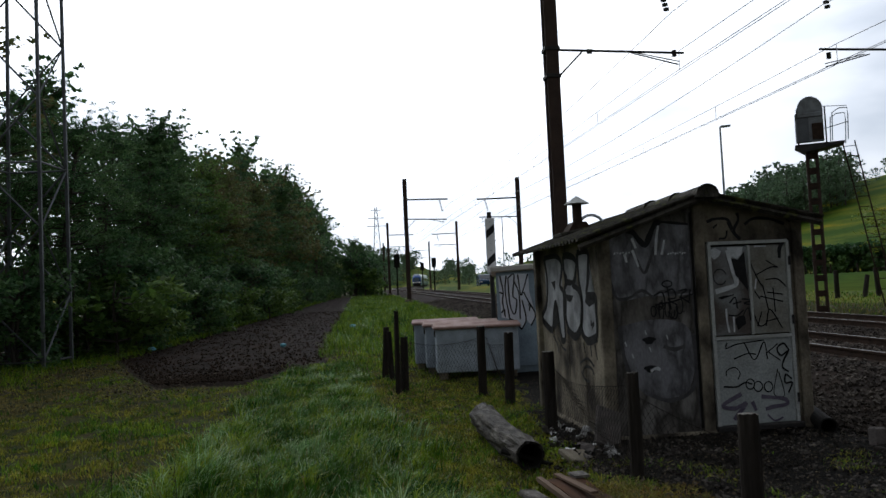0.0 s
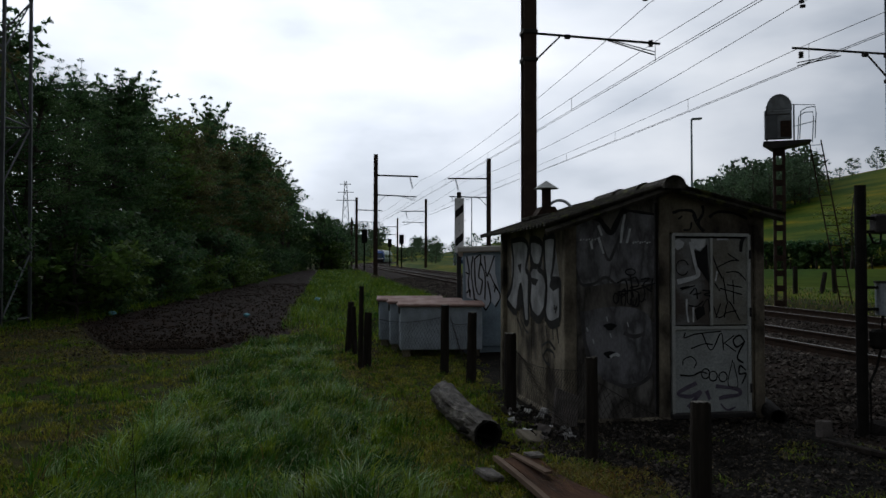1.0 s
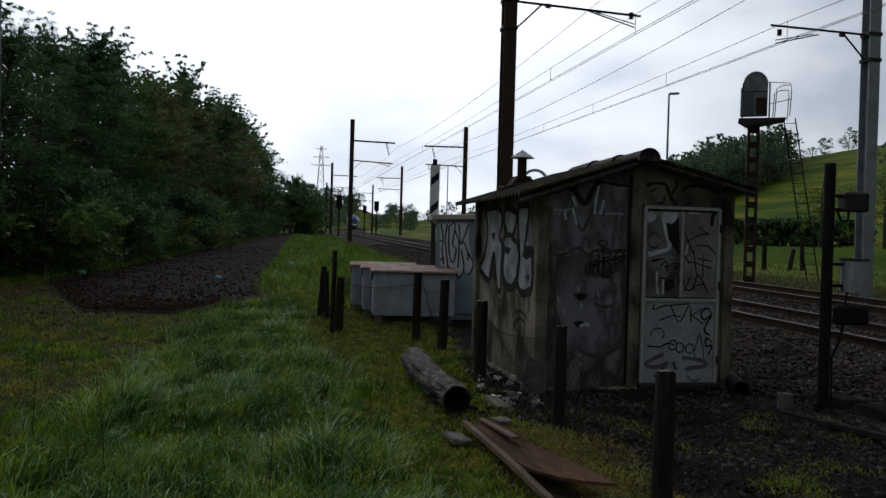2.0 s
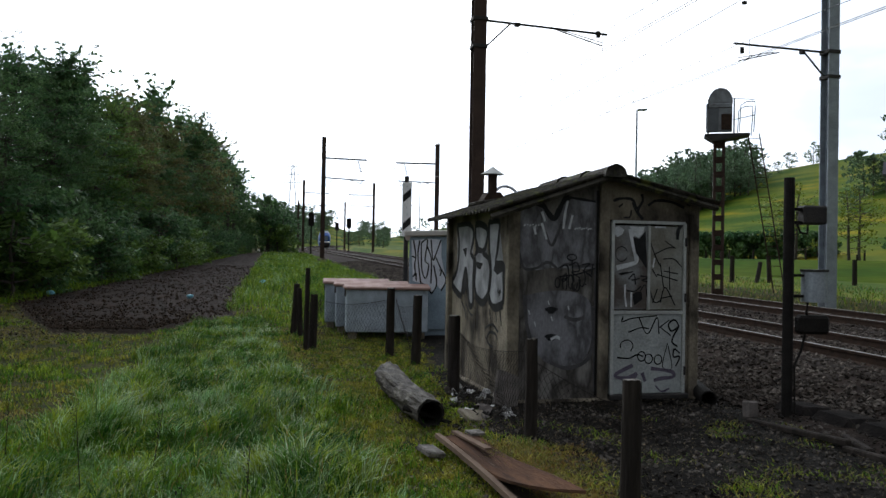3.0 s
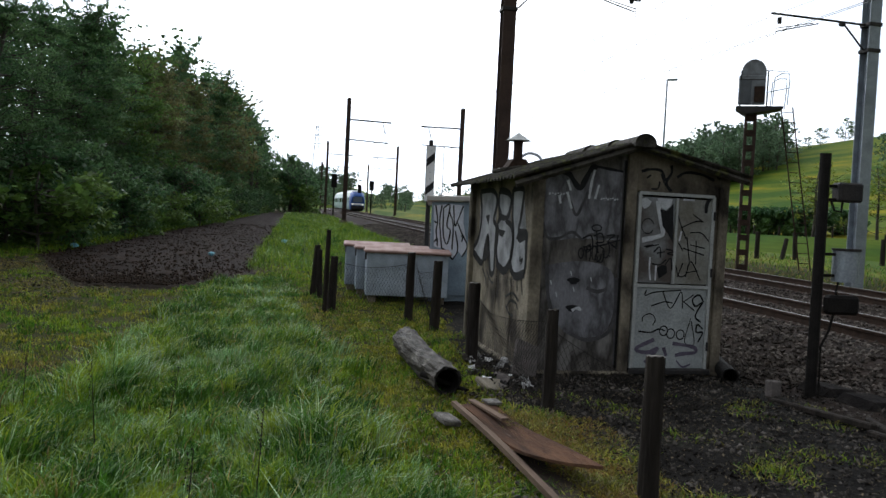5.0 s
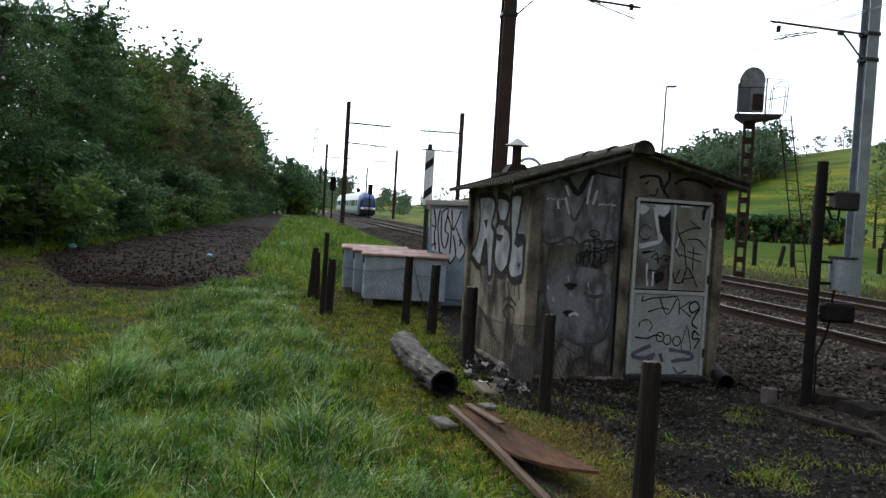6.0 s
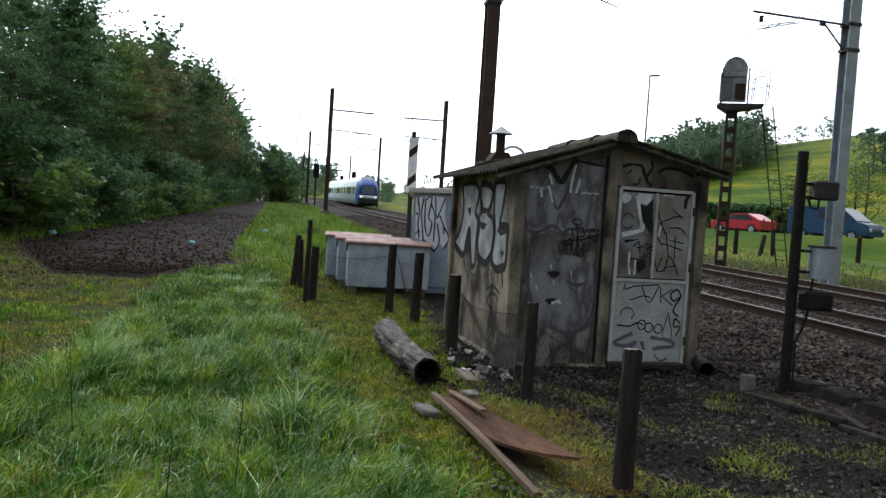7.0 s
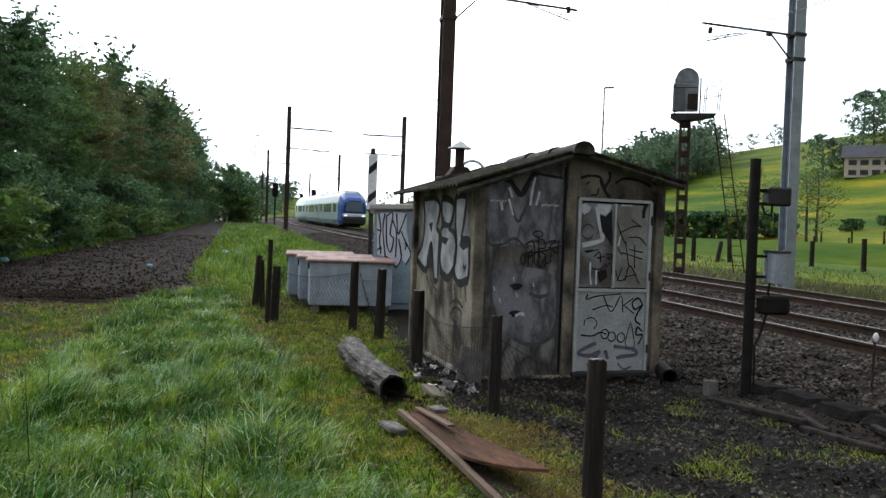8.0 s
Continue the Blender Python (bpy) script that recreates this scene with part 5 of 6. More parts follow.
    for pts in ([(1.39, 1.35), (1.39, 1.22), (1.41, 1.09)], [(1.47, 1.26), (1.47, 1.09)], [(1.76, 2.02), (1.9, 2.02)], [(1.76, 1.66), (1.74, 1.55)],):
        stroke(bm, curve(pts), 0.022, door, thick=0.003)
    pieces("white_mark", bm, M_CHALK, hut, "white spray on the door")
    bm = bmesh.new()
    blob(bm, [(1.48, 1.9), (1.56, 1.88), (1.64, 1.97), (1.66, 1.53), (1.58, 1.64), (1.52, 1.71)], door, 0.004)
    blob(bm, [(1.48, 1.23), (1.54, 1.27), (1.6, 1.26), (1.61, 1.18), (1.51, 1.11)], door, 0.004)
    for pts in ([(1.31, 1.47), (1.42, 1.49), (1.33, 1.46), (1.49, 1.5)], [(1.43, 1.41), (1.5, 1.47), (1.52, 1.35)], [(1.47, 1.4), (1.57, 1.42)], [(1.58, 1.45), (1.7, 1.43), (1.6, 1.4), (1.7, 1.38)], [(1.41, 1.28), (1.51, 1.27), (1.59, 1.33)],):
        stroke(bm, curve(pts), 0.016, door, thick=0.004)
    for pts in ([(1.7, 1.85), (1.76, 1.7), (1.82, 1.58)], [(1.75, 1.7), (1.93, 1.78), (2.03, 1.78)], [(1.89, 1.86), (2.02, 1.78)], [(1.87, 1.65), (2.01, 1.65), (2.11, 1.56)], [(1.83, 1.6), (1.88, 1.32)], [(1.95, 1.56), (1.96, 1.29)], [(1.79, 1.47), (2.06, 1.4)], [(1.88, 1.51), (2.06, 1.48)],):
        stroke(bm, curve(pts), 0.014, door, thick=0.004)
    for pts in ([(1.71, 1.27), (1.76, 1.15), (1.84, 1.17), (1.87, 1.28)], [(1.8, 1.3), (1.74, 1.14)], [(1.84, 1.14), (1.9, 1.32), (2.03, 1.11)], [(1.84, 1.19), (1.99, 1.22)], [(1.73, 1.53), (1.79, 1.44)], [(1.54, 1.2), (1.64, 1.35), (1.67, 1.21)],):
        stroke(bm, curve(pts), 0.014, door, thick=0.004)
    for pts in ([(2.11, 2.06), (2.06, 1.99), (2.05, 1.88)],):
        stroke(bm, curve(pts), 0.045, door, thick=0.004)
    stroke(bm, ring(1.34, 1.7, 0.075, 0.085, 20, 330), 0.011, door, thick=0.004)
    pieces("black_tag", bm, M_INK, hut, "scrawled black tags on the door panes")
    # the lower leaf: loops and scrawl
    bm = bmesh.new()
    for pts in ([(1.37, 0.98), (1.36, 0.92), (1.49, 0.96), (1.8, 0.99)], [(1.57, 0.97), (1.68, 0.78), (1.8, 0.97), (1.83, 0.78)], [(1.44, 0.8), (1.59, 0.85), (1.7, 0.84)], [(1.83, 0.85), (1.96, 0.94)], [(1.85, 0.85), (1.98, 0.76)],):
        stroke(bm, curve(pts), 0.014, door, thick=0.004)
    for pts in ([(2.09, 0.86), (2.03, 0.94), (1.95, 0.89), (1.99, 0.81), (2.08, 0.86), (2.02, 0.76), (2.0, 0.68), (2.07, 0.63)], [(2.1, 0.55), (2.03, 0.6), (2.02, 0.51), (2.1, 0.51), (2.05, 0.4)],):
        stroke(bm, curve(pts), 0.022, door, thick=0.004)
    for pts in ([(1.34, 0.62), (1.35, 0.68), (1.44, 0.71), (1.5, 0.65), (1.47, 0.58)], [(1.94, 0.67), (1.88, 0.4), (2.0, 0.38), (1.95, 0.64)],):
        stroke(bm, curve(pts), 0.011, door, thick=0.004)
    for pts in ([(1.3, 0.51), (1.45, 0.5), (1.55, 0.54), (1.63, 0.52)],):
        stroke(bm, curve(pts), 0.018, door, thick=0.004)
    stroke(bm, ring(1.61, 0.52, 0.05, 0.055, 30, 400), 0.014, door, thick=0.004)
    stroke(bm, ring(1.7, 0.49, 0.05, 0.055, 30, 400), 0.014, door, thick=0.004)
    stroke(bm, ring(1.82, 0.48, 0.05, 0.055, 30, 400), 0.014, door, thick=0.004)
    pieces("black_tag", bm, M_INK, hut, "looping black scrawl on the lower door")
    bm = bmesh.new()
    for pts in ([(1.5, 0.42), (1.28, 0.31), (1.42, 0.27), (1.55, 0.32), (1.4, 0.15)], [(1.62, 0.33), (1.66, 0.23)], [(1.73, 0.38), (1.99, 0.34), (2.02, 0.28), (1.86, 0.26), (1.77, 0.24)],):
        stroke(bm, curve(pts), 0.045, door, thick=0.004)
    for pts in ([(1.79, 0.18), (1.87, 0.11), (1.97, 0.14)],):
        stroke(bm, curve(pts), 0.022, door, thick=0.004)
    pieces("purple_tag", bm, M_PURPLE, hut, "faded purple-black spray letters")
    # side wall: three tall silver letters in black outlines, small tags under them
    letters = ([(2.27, 2.07), (1.7, 2.07), (1.46, 1.98), (1.47, 1.84), (1.57, 1.69), (1.43, 1.6), (1.44, 1.31), (1.45, 1.03), (1.61, 1.02), (1.7, 1.27), (1.8, 1.47), (1.92, 1.34), (2.04, 1.11), (2.46, 1.21), (2.51, 1.29), (2.25, 1.46), (2.16, 1.77)],
               [(1.37, 2.05), (1.15, 2.05), (0.88, 1.99), (0.85, 1.88), (0.93, 1.75), (1.03, 1.69), (0.81, 1.63), (0.7, 1.5), (0.7, 1.34), (0.77, 1.21), (0.99, 1.09), (1.26, 1.13), (1.37, 1.29), (1.35, 1.43), (1.34, 1.55), (1.37, 1.65), (1.25, 1.74), (1.35, 1.86)],
               [(0.79, 2.06), (0.4, 2.05), (0.4, 1.87), (0.45, 1.7), (0.5, 1.57), (0.21, 1.55), (0.2, 1.41), (0.21, 1.13), (0.42, 1.06), (0.66, 1.08), (0.76, 1.21), (0.72, 1.39), (0.7, 1.54), (0.76, 1.72), (0.78, 1.95)])
    fill, line = bmesh.new(), bmesh.new()
    for pts in letters:
        loop = curve(pts + [pts[0]], 4)
        blob(fill, [tuple(p) for p in loop[:-1]], side, 0.0022)
        stroke(line, loop, 0.085, side, thick=0.005)
    blob(line, [(1.96, 1.74), (1.76, 1.76), (1.8, 1.62)], side, 0.005)
    blob(line, [(2.0, 1.16), (1.78, 1.51), (1.68, 1.25), (1.88, 1.13)], side, 0.005)
    blob(line, [(1.41, 1.91), (1.31, 1.78), (0.99, 1.74), (1.08, 1.68), (1.33, 1.69)], side, 0.005)
    blob(line, [(1.32, 1.58), (1.01, 1.56), (1.13, 1.48), (1.28, 1.5)], side, 0.005)
    blob(line, [(0.53, 1.56), (0.22, 1.57), (0.21, 1.48), (0.43, 1.43), (0.58, 1.48)], side, 0.005)
    for pts in ([(2.52, 1.24), (2.25, 1.15), (1.99, 1.1)], [(1.35, 1.15), (1.02, 1.07), (0.76, 1.16)], [(0.75, 1.12), (0.53, 1.04), (0.21, 1.1)],):
        stroke(line, curve(pts), 0.10, side, thick=0.0055)
    for pts in ([(2.0, 1.04), (1.82, 0.93), (1.77, 0.82)], [(1.77, 1.02), (1.59, 0.91), (1.44, 0.88)], [(0.74, 1.02), (0.67, 0.9)], [(0.47, 1.02), (0.44, 0.88)], [(0.31, 1.02), (0.25, 0.85)], [(0.89, 0.77), (0.6, 0.84), (0.37, 0.77)], [(0.81, 0.66), (0.69, 0.74), (0.48, 0.74), (0.39, 0.68)], [(0.86, 0.67), (0.71, 0.59), (0.55, 0.58)], [(0.39, 1.28), (0.4, 1.23), (0.3, 1.25), (0.37, 1.19)],):
        stroke(line, curve(pts), 0.035, side, thick=0.004)
    pieces("silver_letters", fill, M_SILVER, hut, "silver graffiti letter fill")
    pieces("black_outline", line, M_INK, hut, "black graffiti letter outlines")


def build_flue(hut):
    m = HUT
    f = thing("roof_vent", m @ pose(0.42, 2.1, 2.36), "rusty roof vent with a pale conical cap", "roof vent")
    part("base", block((0.55, 0.4, 0.05), (0, 0, 0.05), (0, -10, 0), bevel=0.01), M_TILE, f)
    bm = bmesh.new()
    prism(bm, [(-0.15, 0.05), (0.16, 0.09), (0.10, 0.17), (-0.07, 0.17)], -0.13, 0.13)
    part("collar", bm, M_RUSTY, f)
    part("pipe", bar((0.02, 0, 0.15), (0.02, 0, 0.42), 0.065, seg=12), M_RUSTY, f)
    part("cap", bar((0.02, 0, 0.42), (0.02, 0, 0.53), 0.17, 0.005, seg=18), M_FRAME, f, "pale grey conical cap")
    hoop = thing("bent_hoop", m @ pose(0.68, 2.25, 2.42), "pale bent plastic hoop leaning on the roof", "hoop")
    bm = bmesh.new()
    tube(bm, [(0.20 * math.cos(a), 0, 0.22 * math.sin(a)) for a in [math.pi * k / 14 for k in range(15)]], 0.022)
    part("rim", bm, M_WHITEGRAF, hoop)


def build_cabinet_paint(c):
    face = lambda u, v, h: (u, -0.027 - h, v)
    bm = bmesh.new()
    blob(bm, [(0.03, 1.86), (0.19, 1.88), (0.34, 1.9), (0.61, 1.89), (0.6, 1.62), (0.71, 1.11), (0.63, 0.9), (0.53, 1.02), (0.44, 0.83), (0.33, 0.99), (0.21, 1.04), (0.07, 1.08)], face, 0.002)
    pieces("white_fill", bm, M_WHITEGRAF, c, "white-lilac spray fill")
    bm = bmesh.new()
    for pts in ([(0.07, 1.87), (0.12, 1.56), (0.1, 1.38), (0.14, 1.08)], [(0.19, 1.87), (0.16, 1.56), (0.22, 1.05)], [(0.05, 1.56), (0.12, 1.52)], [(0.22, 1.82), (0.34, 1.88), (0.3, 1.49), (0.37, 1.39), (0.32, 1.13), (0.24, 1.31), (0.22, 1.82)], [(0.34, 1.75), (0.42, 1.5), (0.42, 1.03)],):
        stroke(bm, curve(pts), 0.028, face, thick=0.004)
    for pts in ([(0.41, 1.88), (0.45, 1.5), (0.5, 1.58), (0.6, 1.88)], [(0.51, 1.54), (0.59, 1.36), (0.71, 1.11), (0.62, 0.9)], [(0.44, 0.84), (0.53, 1.03), (0.47, 1.39)], [(0.07, 1.16), (0.13, 1.23), (0.13, 1.11)], [(0.58, 1.29), (0.62, 1.31), (0.6, 1.18)], [(0.21, 1.05), (0.33, 0.99), (0.44, 0.83)],):
        stroke(bm, curve(pts), 0.028, face, thick=0.004)
    pieces("black_tag", bm, M_INK, c, "jagged black letters")


# ---- the broken pipe, rubbish, boards ----
def build_log():
    m = thing("hollow_log", pose(0.74, 7.26, -0.02), "grey hollow log with a black end and inside", "log")
    bm = bmesh.new()
    way = [(0, 0, 0.15), (-0.06, 0.35, 0.152), (-0.14, 0.8, 0.158), (-0.22, 1.3, 0.165), (-0.28, 1.8, 0.175), (-0.33, 2.25, 0.185)]
    pts = []
    for k in range(19):
        f = k / 18 * 5
        i = min(int(f), 4)
        pts.append(Vector(way[i]).lerp(Vector(way[i + 1]), f - i))
    n, rings, inner = 30, [], []
    for i, p in enumerate(pts):
        d = (pts[min(i + 1, 18)] - pts[max(i - 1, 0)]).normalized()
        s = d.cross(Vector((0, 0, 1))).normalized()
        up = s.cross(d)
        ringv = []
        for k in range(n):
            a = k * math.tau / n
            r = 0.136 + 0.02 * i / 18 + 0.026 * noise.noise((math.cos(a) * 2.2, math.sin(a) * 2.2, i * 0.35)) + 0.016 * noise.noise((math.cos(a) * 7, math.sin(a) * 7, i * 0.8)) - (0.008 if i == 2 else 0)
            ringv.append(bm.verts.new(p + r * (math.cos(a) * s + math.sin(a) * up) + d * (0.07 * noise.noise((k * 0.55, 2, i)) if i in (0, 18) else 0)))
        rings.append(ringv)
        if i < 8:
            inner.append([bm.verts.new(p + 0.112 * (math.cos(k * math.tau / n) * s + math.sin(k * math.tau / n) * up)) for k in range(n)])
    for a, b in zip(rings, rings[1:]):
        for k in range(n):
            bm.faces.new((a[k], a[(k + 1) % n], b[(k + 1) % n], b[k]))
    bm.faces.new(rings[-1])
    # the rim and the bore are coloured matt black
    for k in range(n):
        bm.faces.new((rings[0][k], inner[0][k], inner[0][(k + 1) % n], rings[0][(k + 1) % n])).material_index = 1
    for a, b in zip(inner, inner[1:]):
        for k in range(n):
            bm.faces.new((a[k], b[k], b[(k + 1) % n], a[(k + 1) % n])).material_index = 1
    bm.faces.new(inner[-1]).material_index = 1
    bmesh.ops.recalc_face_normals(bm, faces=bm.faces)
    part("bark_shell", bm, [M_LOG, M_MATTBLACK], m)
    bm = bmesh.new()
    rod(bm, (-0.24, 0.30, 0.15), (0.2, 0.12, 0.04), 0.03, 0.02)
    part("stub", bm, M_MATTBLACK, m)


def build_rubbish():
    rng = random.Random(6)
    for k in range(46):
        x, y = 1.08 + 0.6 * rng.random(), 7.5 + 1.9 * rng.random()
        bm = bmesh.new()
        s = rng.uniform(0.025, 0.065)
        bmesh.ops.create_grid(bm, x_segments=3, y_segments=3, size=s)
        for v in bm.verts:
            v.co.z += rng.uniform(-0.5, 0.6) * s
        bmesh.ops.solidify(bm, geom=list(bm.faces), thickness=0.004)
        mat = M_RUBBLE if k % 3 == 0 else (M_MATTBLACK if k % 3 == 1 else M_GREYSTONE)
        lab = {M_RUBBLE.name: "crumpled pale paper rubbish by the hut", M_MATTBLACK.name: "torn black plastic rubbish by the hut", M_GREYSTONE.name: "broken grey fragment by the hut"}[mat.name]
        ob = tagged(part("litter", bm, mat), lab, "litter", "rubbish heap")
        ob.matrix_world = pose(x, y, ground_z(x, y) + s * 0.45 + 0.02, rng.uniform(-40, 40), rng.uniform(-40, 40), rng.uniform(0, 360))
    b = tagged(part("broken_slab", block((0.30, 0.04, 0.42), (0, 0, 0.2), bevel=0.01), M_GREYSTONE), "broken grey slab leaning on the hut", "slab")
    b.matrix_world = pose(1.62, 8.15, 0.02, -28, 22, 15)
    b = tagged(part("broken_slab", block((0.34, 0.05, 0.25), (0, 0, 0.1), bevel=0.01), M_CONC), "broken mossy slab on the ground", "slab")
    b.matrix_world = pose(1.28, 7.5, 0.0, -70, 10, 35)
    b = tagged(part("brick_fragment", block((0.16, 0.22, 0.05), (0, 0, 0.03), bevel=0.012), M_POSTTOP), "pale brown broken brick in the grass", "brick")
    b.matrix_world = pose(0.64, 6.12, ground_z(0.64, 6.12) + 0.02, 6, 8, 25)


def warped(w, l, nx, ny, lift, thick, skew=0.0):
    """A warped board: w wide, l long; lift(u, v) gives its height for u, v from 0 to 1."""
    bm = bmesh.new()
    top = [[bm.verts.new(((i / nx) * w, -(j / ny) * (l + skew * i / nx), lift(i / nx, j / ny))) for i in range(nx + 1)] for j in range(ny + 1)]
    low = [[bm.verts.new(v.co - Vector((0, 0, thick))) for v in row] for row in top]
    for j in range(ny):
        for i in range(nx):
            bm.faces.new((top[j][i], top[j + 1][i], top[j + 1][i + 1], top[j][i + 1]))
            bm.faces.new((low[j][i], low[j][i + 1], low[j + 1][i + 1], low[j + 1][i]))
    for j in range(ny):
        bm.faces.new((top[j][0], low[j][0], low[j + 1][0], top[j + 1][0]))
        bm.faces.new((top[j][nx], top[j + 1][nx], low[j + 1][nx], low[j][nx]))
    for i in range(nx):
        bm.faces.new((top[0][i], top[0][i + 1], low[0][i + 1], low[0][i]))
        bm.faces.new((top[ny][i], low[ny][i], low[ny][i + 1], top[ny][i + 1]))
    bmesh.ops.recalc_face_normals(bm, faces=bm.faces)
    return bm


def build_boards():
    b = tagged(part("rotten_board", warped(0.31, 1.75, 10, 24, lambda u, v: 0.06 + 0.10 * v * v + 0.05 * v * u + 0.018 * math.sin(6 * v + 3 * u) - 0.03 * math.sin(math.pi * u) * v, 0.02, 0.5), M_PLY), "warped rusty-brown rotten board lying in the grass", "board", "old boards")
    b.matrix_world = pose(0.80, 6.56, 0.01, 0, 0, 8.2)
    # the lower board is much darker than the warped one above it
    b = tagged(part("rotten_board", warped(0.36, 1.9, 6, 14, lambda u, v: 0.035 + 0.012 * math.sin(4 * v), 0.02), M_DARKBOARD), "dark board under a warped one", "board", "old boards")
    b.matrix_world = pose(0.93, 6.0, 0.0, 0, 0, 8.5)
    b = tagged(part("batten", warped(0.045, 2.45, 2, 14, lambda u, v: 0.08 - 0.02 * v + 0.025 * math.sin(3 * v), 0.04), M_BATTEN), "long split pale batten lying beside the boards", "batten", "battens")
    b.matrix_world = pose(0.72, 6.60, 0.01, 0, 0, 9.2)
    b = tagged(part("batten", warped(0.06, 0.75, 2, 6, lambda u, v: 0.10 + 0.02 * v, 0.018), M_BATTEN), "split batten on a warped board", "batten", "battens")
    b.matrix_world = pose(0.86, 6.58, 0.015, 0, 0, 14)
    b = tagged(part("batten", warped(0.13, 0.16, 2, 3, lambda u, v: 0.09, 0.02), M_POSTTOP), "short bleached batten on a board", "batten", "battens")
    b.matrix_world = pose(0.99, 6.66, 0.015, 0, 0, 14)


# ---- trackside post with boxes, stakes, troughs ----
def build_equipment():
    p = thing("equipment_post", pose(4.55, 7.68, 0, 0, 0, 0), "black steel equipment post with cable boxes", "equipment post")
    part("shaft", bar((0, 0, -0.1), (0.0, 0, 2.53), 0.055, seg=14), M_MATTBLACK, p)
    part("upper_box", block((0.26, 0.16, 0.20), (0.26, 0, 2.14), bevel=0.02), M_DARKSTEEL, p)
    part("bracket", block((0.16, 0.05, 0.03), (0.1, 0, 2.2), bevel=0.004), M_MATTBLACK, p)
    part("bracket", block((0.16, 0.05, 0.03), (0.1, 0, 2.06), bevel=0.004), M_MATTBLACK, p)
    can = part("junction_can", bar((0.29, 0, 1.22), (0.29, 0, 1.54), 0.13, seg=20), M_GALV, p, "grey galvanised junction can")
    part("can_lid", bar((0.29, 0, 1.54), (0.29, 0, 1.565), 0.142, seg=20), M_DARKSTEEL, can)
    part("bracket", block((0.22, 0.05, 0.03), (0.12, 0, 1.50), bevel=0.004), M_MATTBLACK, p)
    part("bracket", block((0.22, 0.05, 0.03), (0.12, 0, 1.28), bevel=0.004), M_MATTBLACK, p)
    part("lower_box", block((0.34, 0.14, 0.20), (0.27, 0, 0.98), bevel=0.03), M_MATTBLACK, p)
    bm = bmesh.new()
    tube(bm, [(0.2, -0.02, 2.04), (0.18, -0.04, 1.94), (0.1, -0.05, 1.95), (0.06, -0.05, 2.05)], 0.012)
    part("cable", bm, M_MATTBLACK, p)
    bm = bmesh.new()
    tube(bm, [(0.22, 0, 1.22), (0.2, -0.01, 1.1), (0.24, 0, 1.02)], 0.014)
    part("cable", bm, M_MATTBLACK, p)
    bm = bmesh.new()
    tube(bm, [(0.2, 0, 0.9), (0.14, -0.02, 0.7), (0.05, -0.05, 0.55), (0.06, -0.05, 0.05)], 0.014)
    part("cable", bm, M_MATTBLACK, p)
    st = thing("marker_stake", pose(5.62, 7.15, 0.05), "thin stake with a white plastic head", "stake")
    part("shaft", bar((0, 0, -0.1), (0.02, 0, 0.62), 0.014), M_RUSTY, st)
    bm = bmesh.new()
    bmesh.ops.create_uvsphere(bm, u_segments=12, v_segments=8, radius=0.032, matrix=pose(0.03, 0, 0.67) @ Matrix.Diagonal((0.9, 0.9, 1.5, 1)))
    part("head", bm, M_PLAINWHITE, st, smooth=True)
    b = tagged(part("kerb_block", block((0.17, 0.09, 0.20), (0, 0, 0.08), (-8, 6, 0), bevel=0.02), M_GREYSTONE), "small pale stone marker block", "stone block")
    b.matrix_world = pose(4.13, 7.64, 0, 0, 0, 20)
    for k in range(7):
        c = tagged(part("trough_lid", block((0.50, 0.565, 0.20), (0, 0, 0.0), bevel=0.085), M_TROUGH), "dark wet concrete cable trough lid", "cable trough", "cable trough")
        c.matrix_world = pose(4.86 + 0.115 * k, 7.86 - 0.56 * k, 0.005, 1.5 * (k % 2), 4 - 2 * (k % 3), 11 + 2 * (k % 2))
    for k, (x0, y0, x1, y1) in enumerate(((3.96, 7.36, 4.30, 6.2), (4.22, 6.15, 4.36, 5.3), (4.5, 6.6, 4.3, 5.9), (4.95, 6.2, 4.7, 5.2))):
        d = Vector((x1 - x0, y1 - y0))
        b = tagged(part("timber_bar", block((0.07, d.length, 0.06), (0, 0, 0), bevel=0.012), M_POST), "rotten dark timber bar on the stones", "timber bar", "timber bars")
        b.matrix_world = pose((x0 + x1) / 2, (y0 + y1) / 2, 0.05, 2, 0, math.degrees(math.atan2(-d.x, d.y)))
    p = thing("drain_pipe", pose(3.93, 8.2, 0.10, 0, 0, -14), "short black plastic drain pipe beside the hut", "pipe")
    bm = bmesh.new()
    n = 18
    rings = [[bm.verts.new((r * math.cos(k * math.tau / n), y, r * math.sin(k * math.tau / n))) for k in range(n)] for y, r in ((0.9, 0.09), (0, 0.09), (0, 0.078), (0.85, 0.078))]
    for a, b in zip(rings, rings[1:]):
        for k in range(n):
            bm.faces.new((a[k], a[(k + 1) % n], b[(k + 1) % n], b[k]))
    bm.faces.new(rings[0]), bm.faces.new(rings[3])
    part("shell", bm, M_MATTBLACK, p)


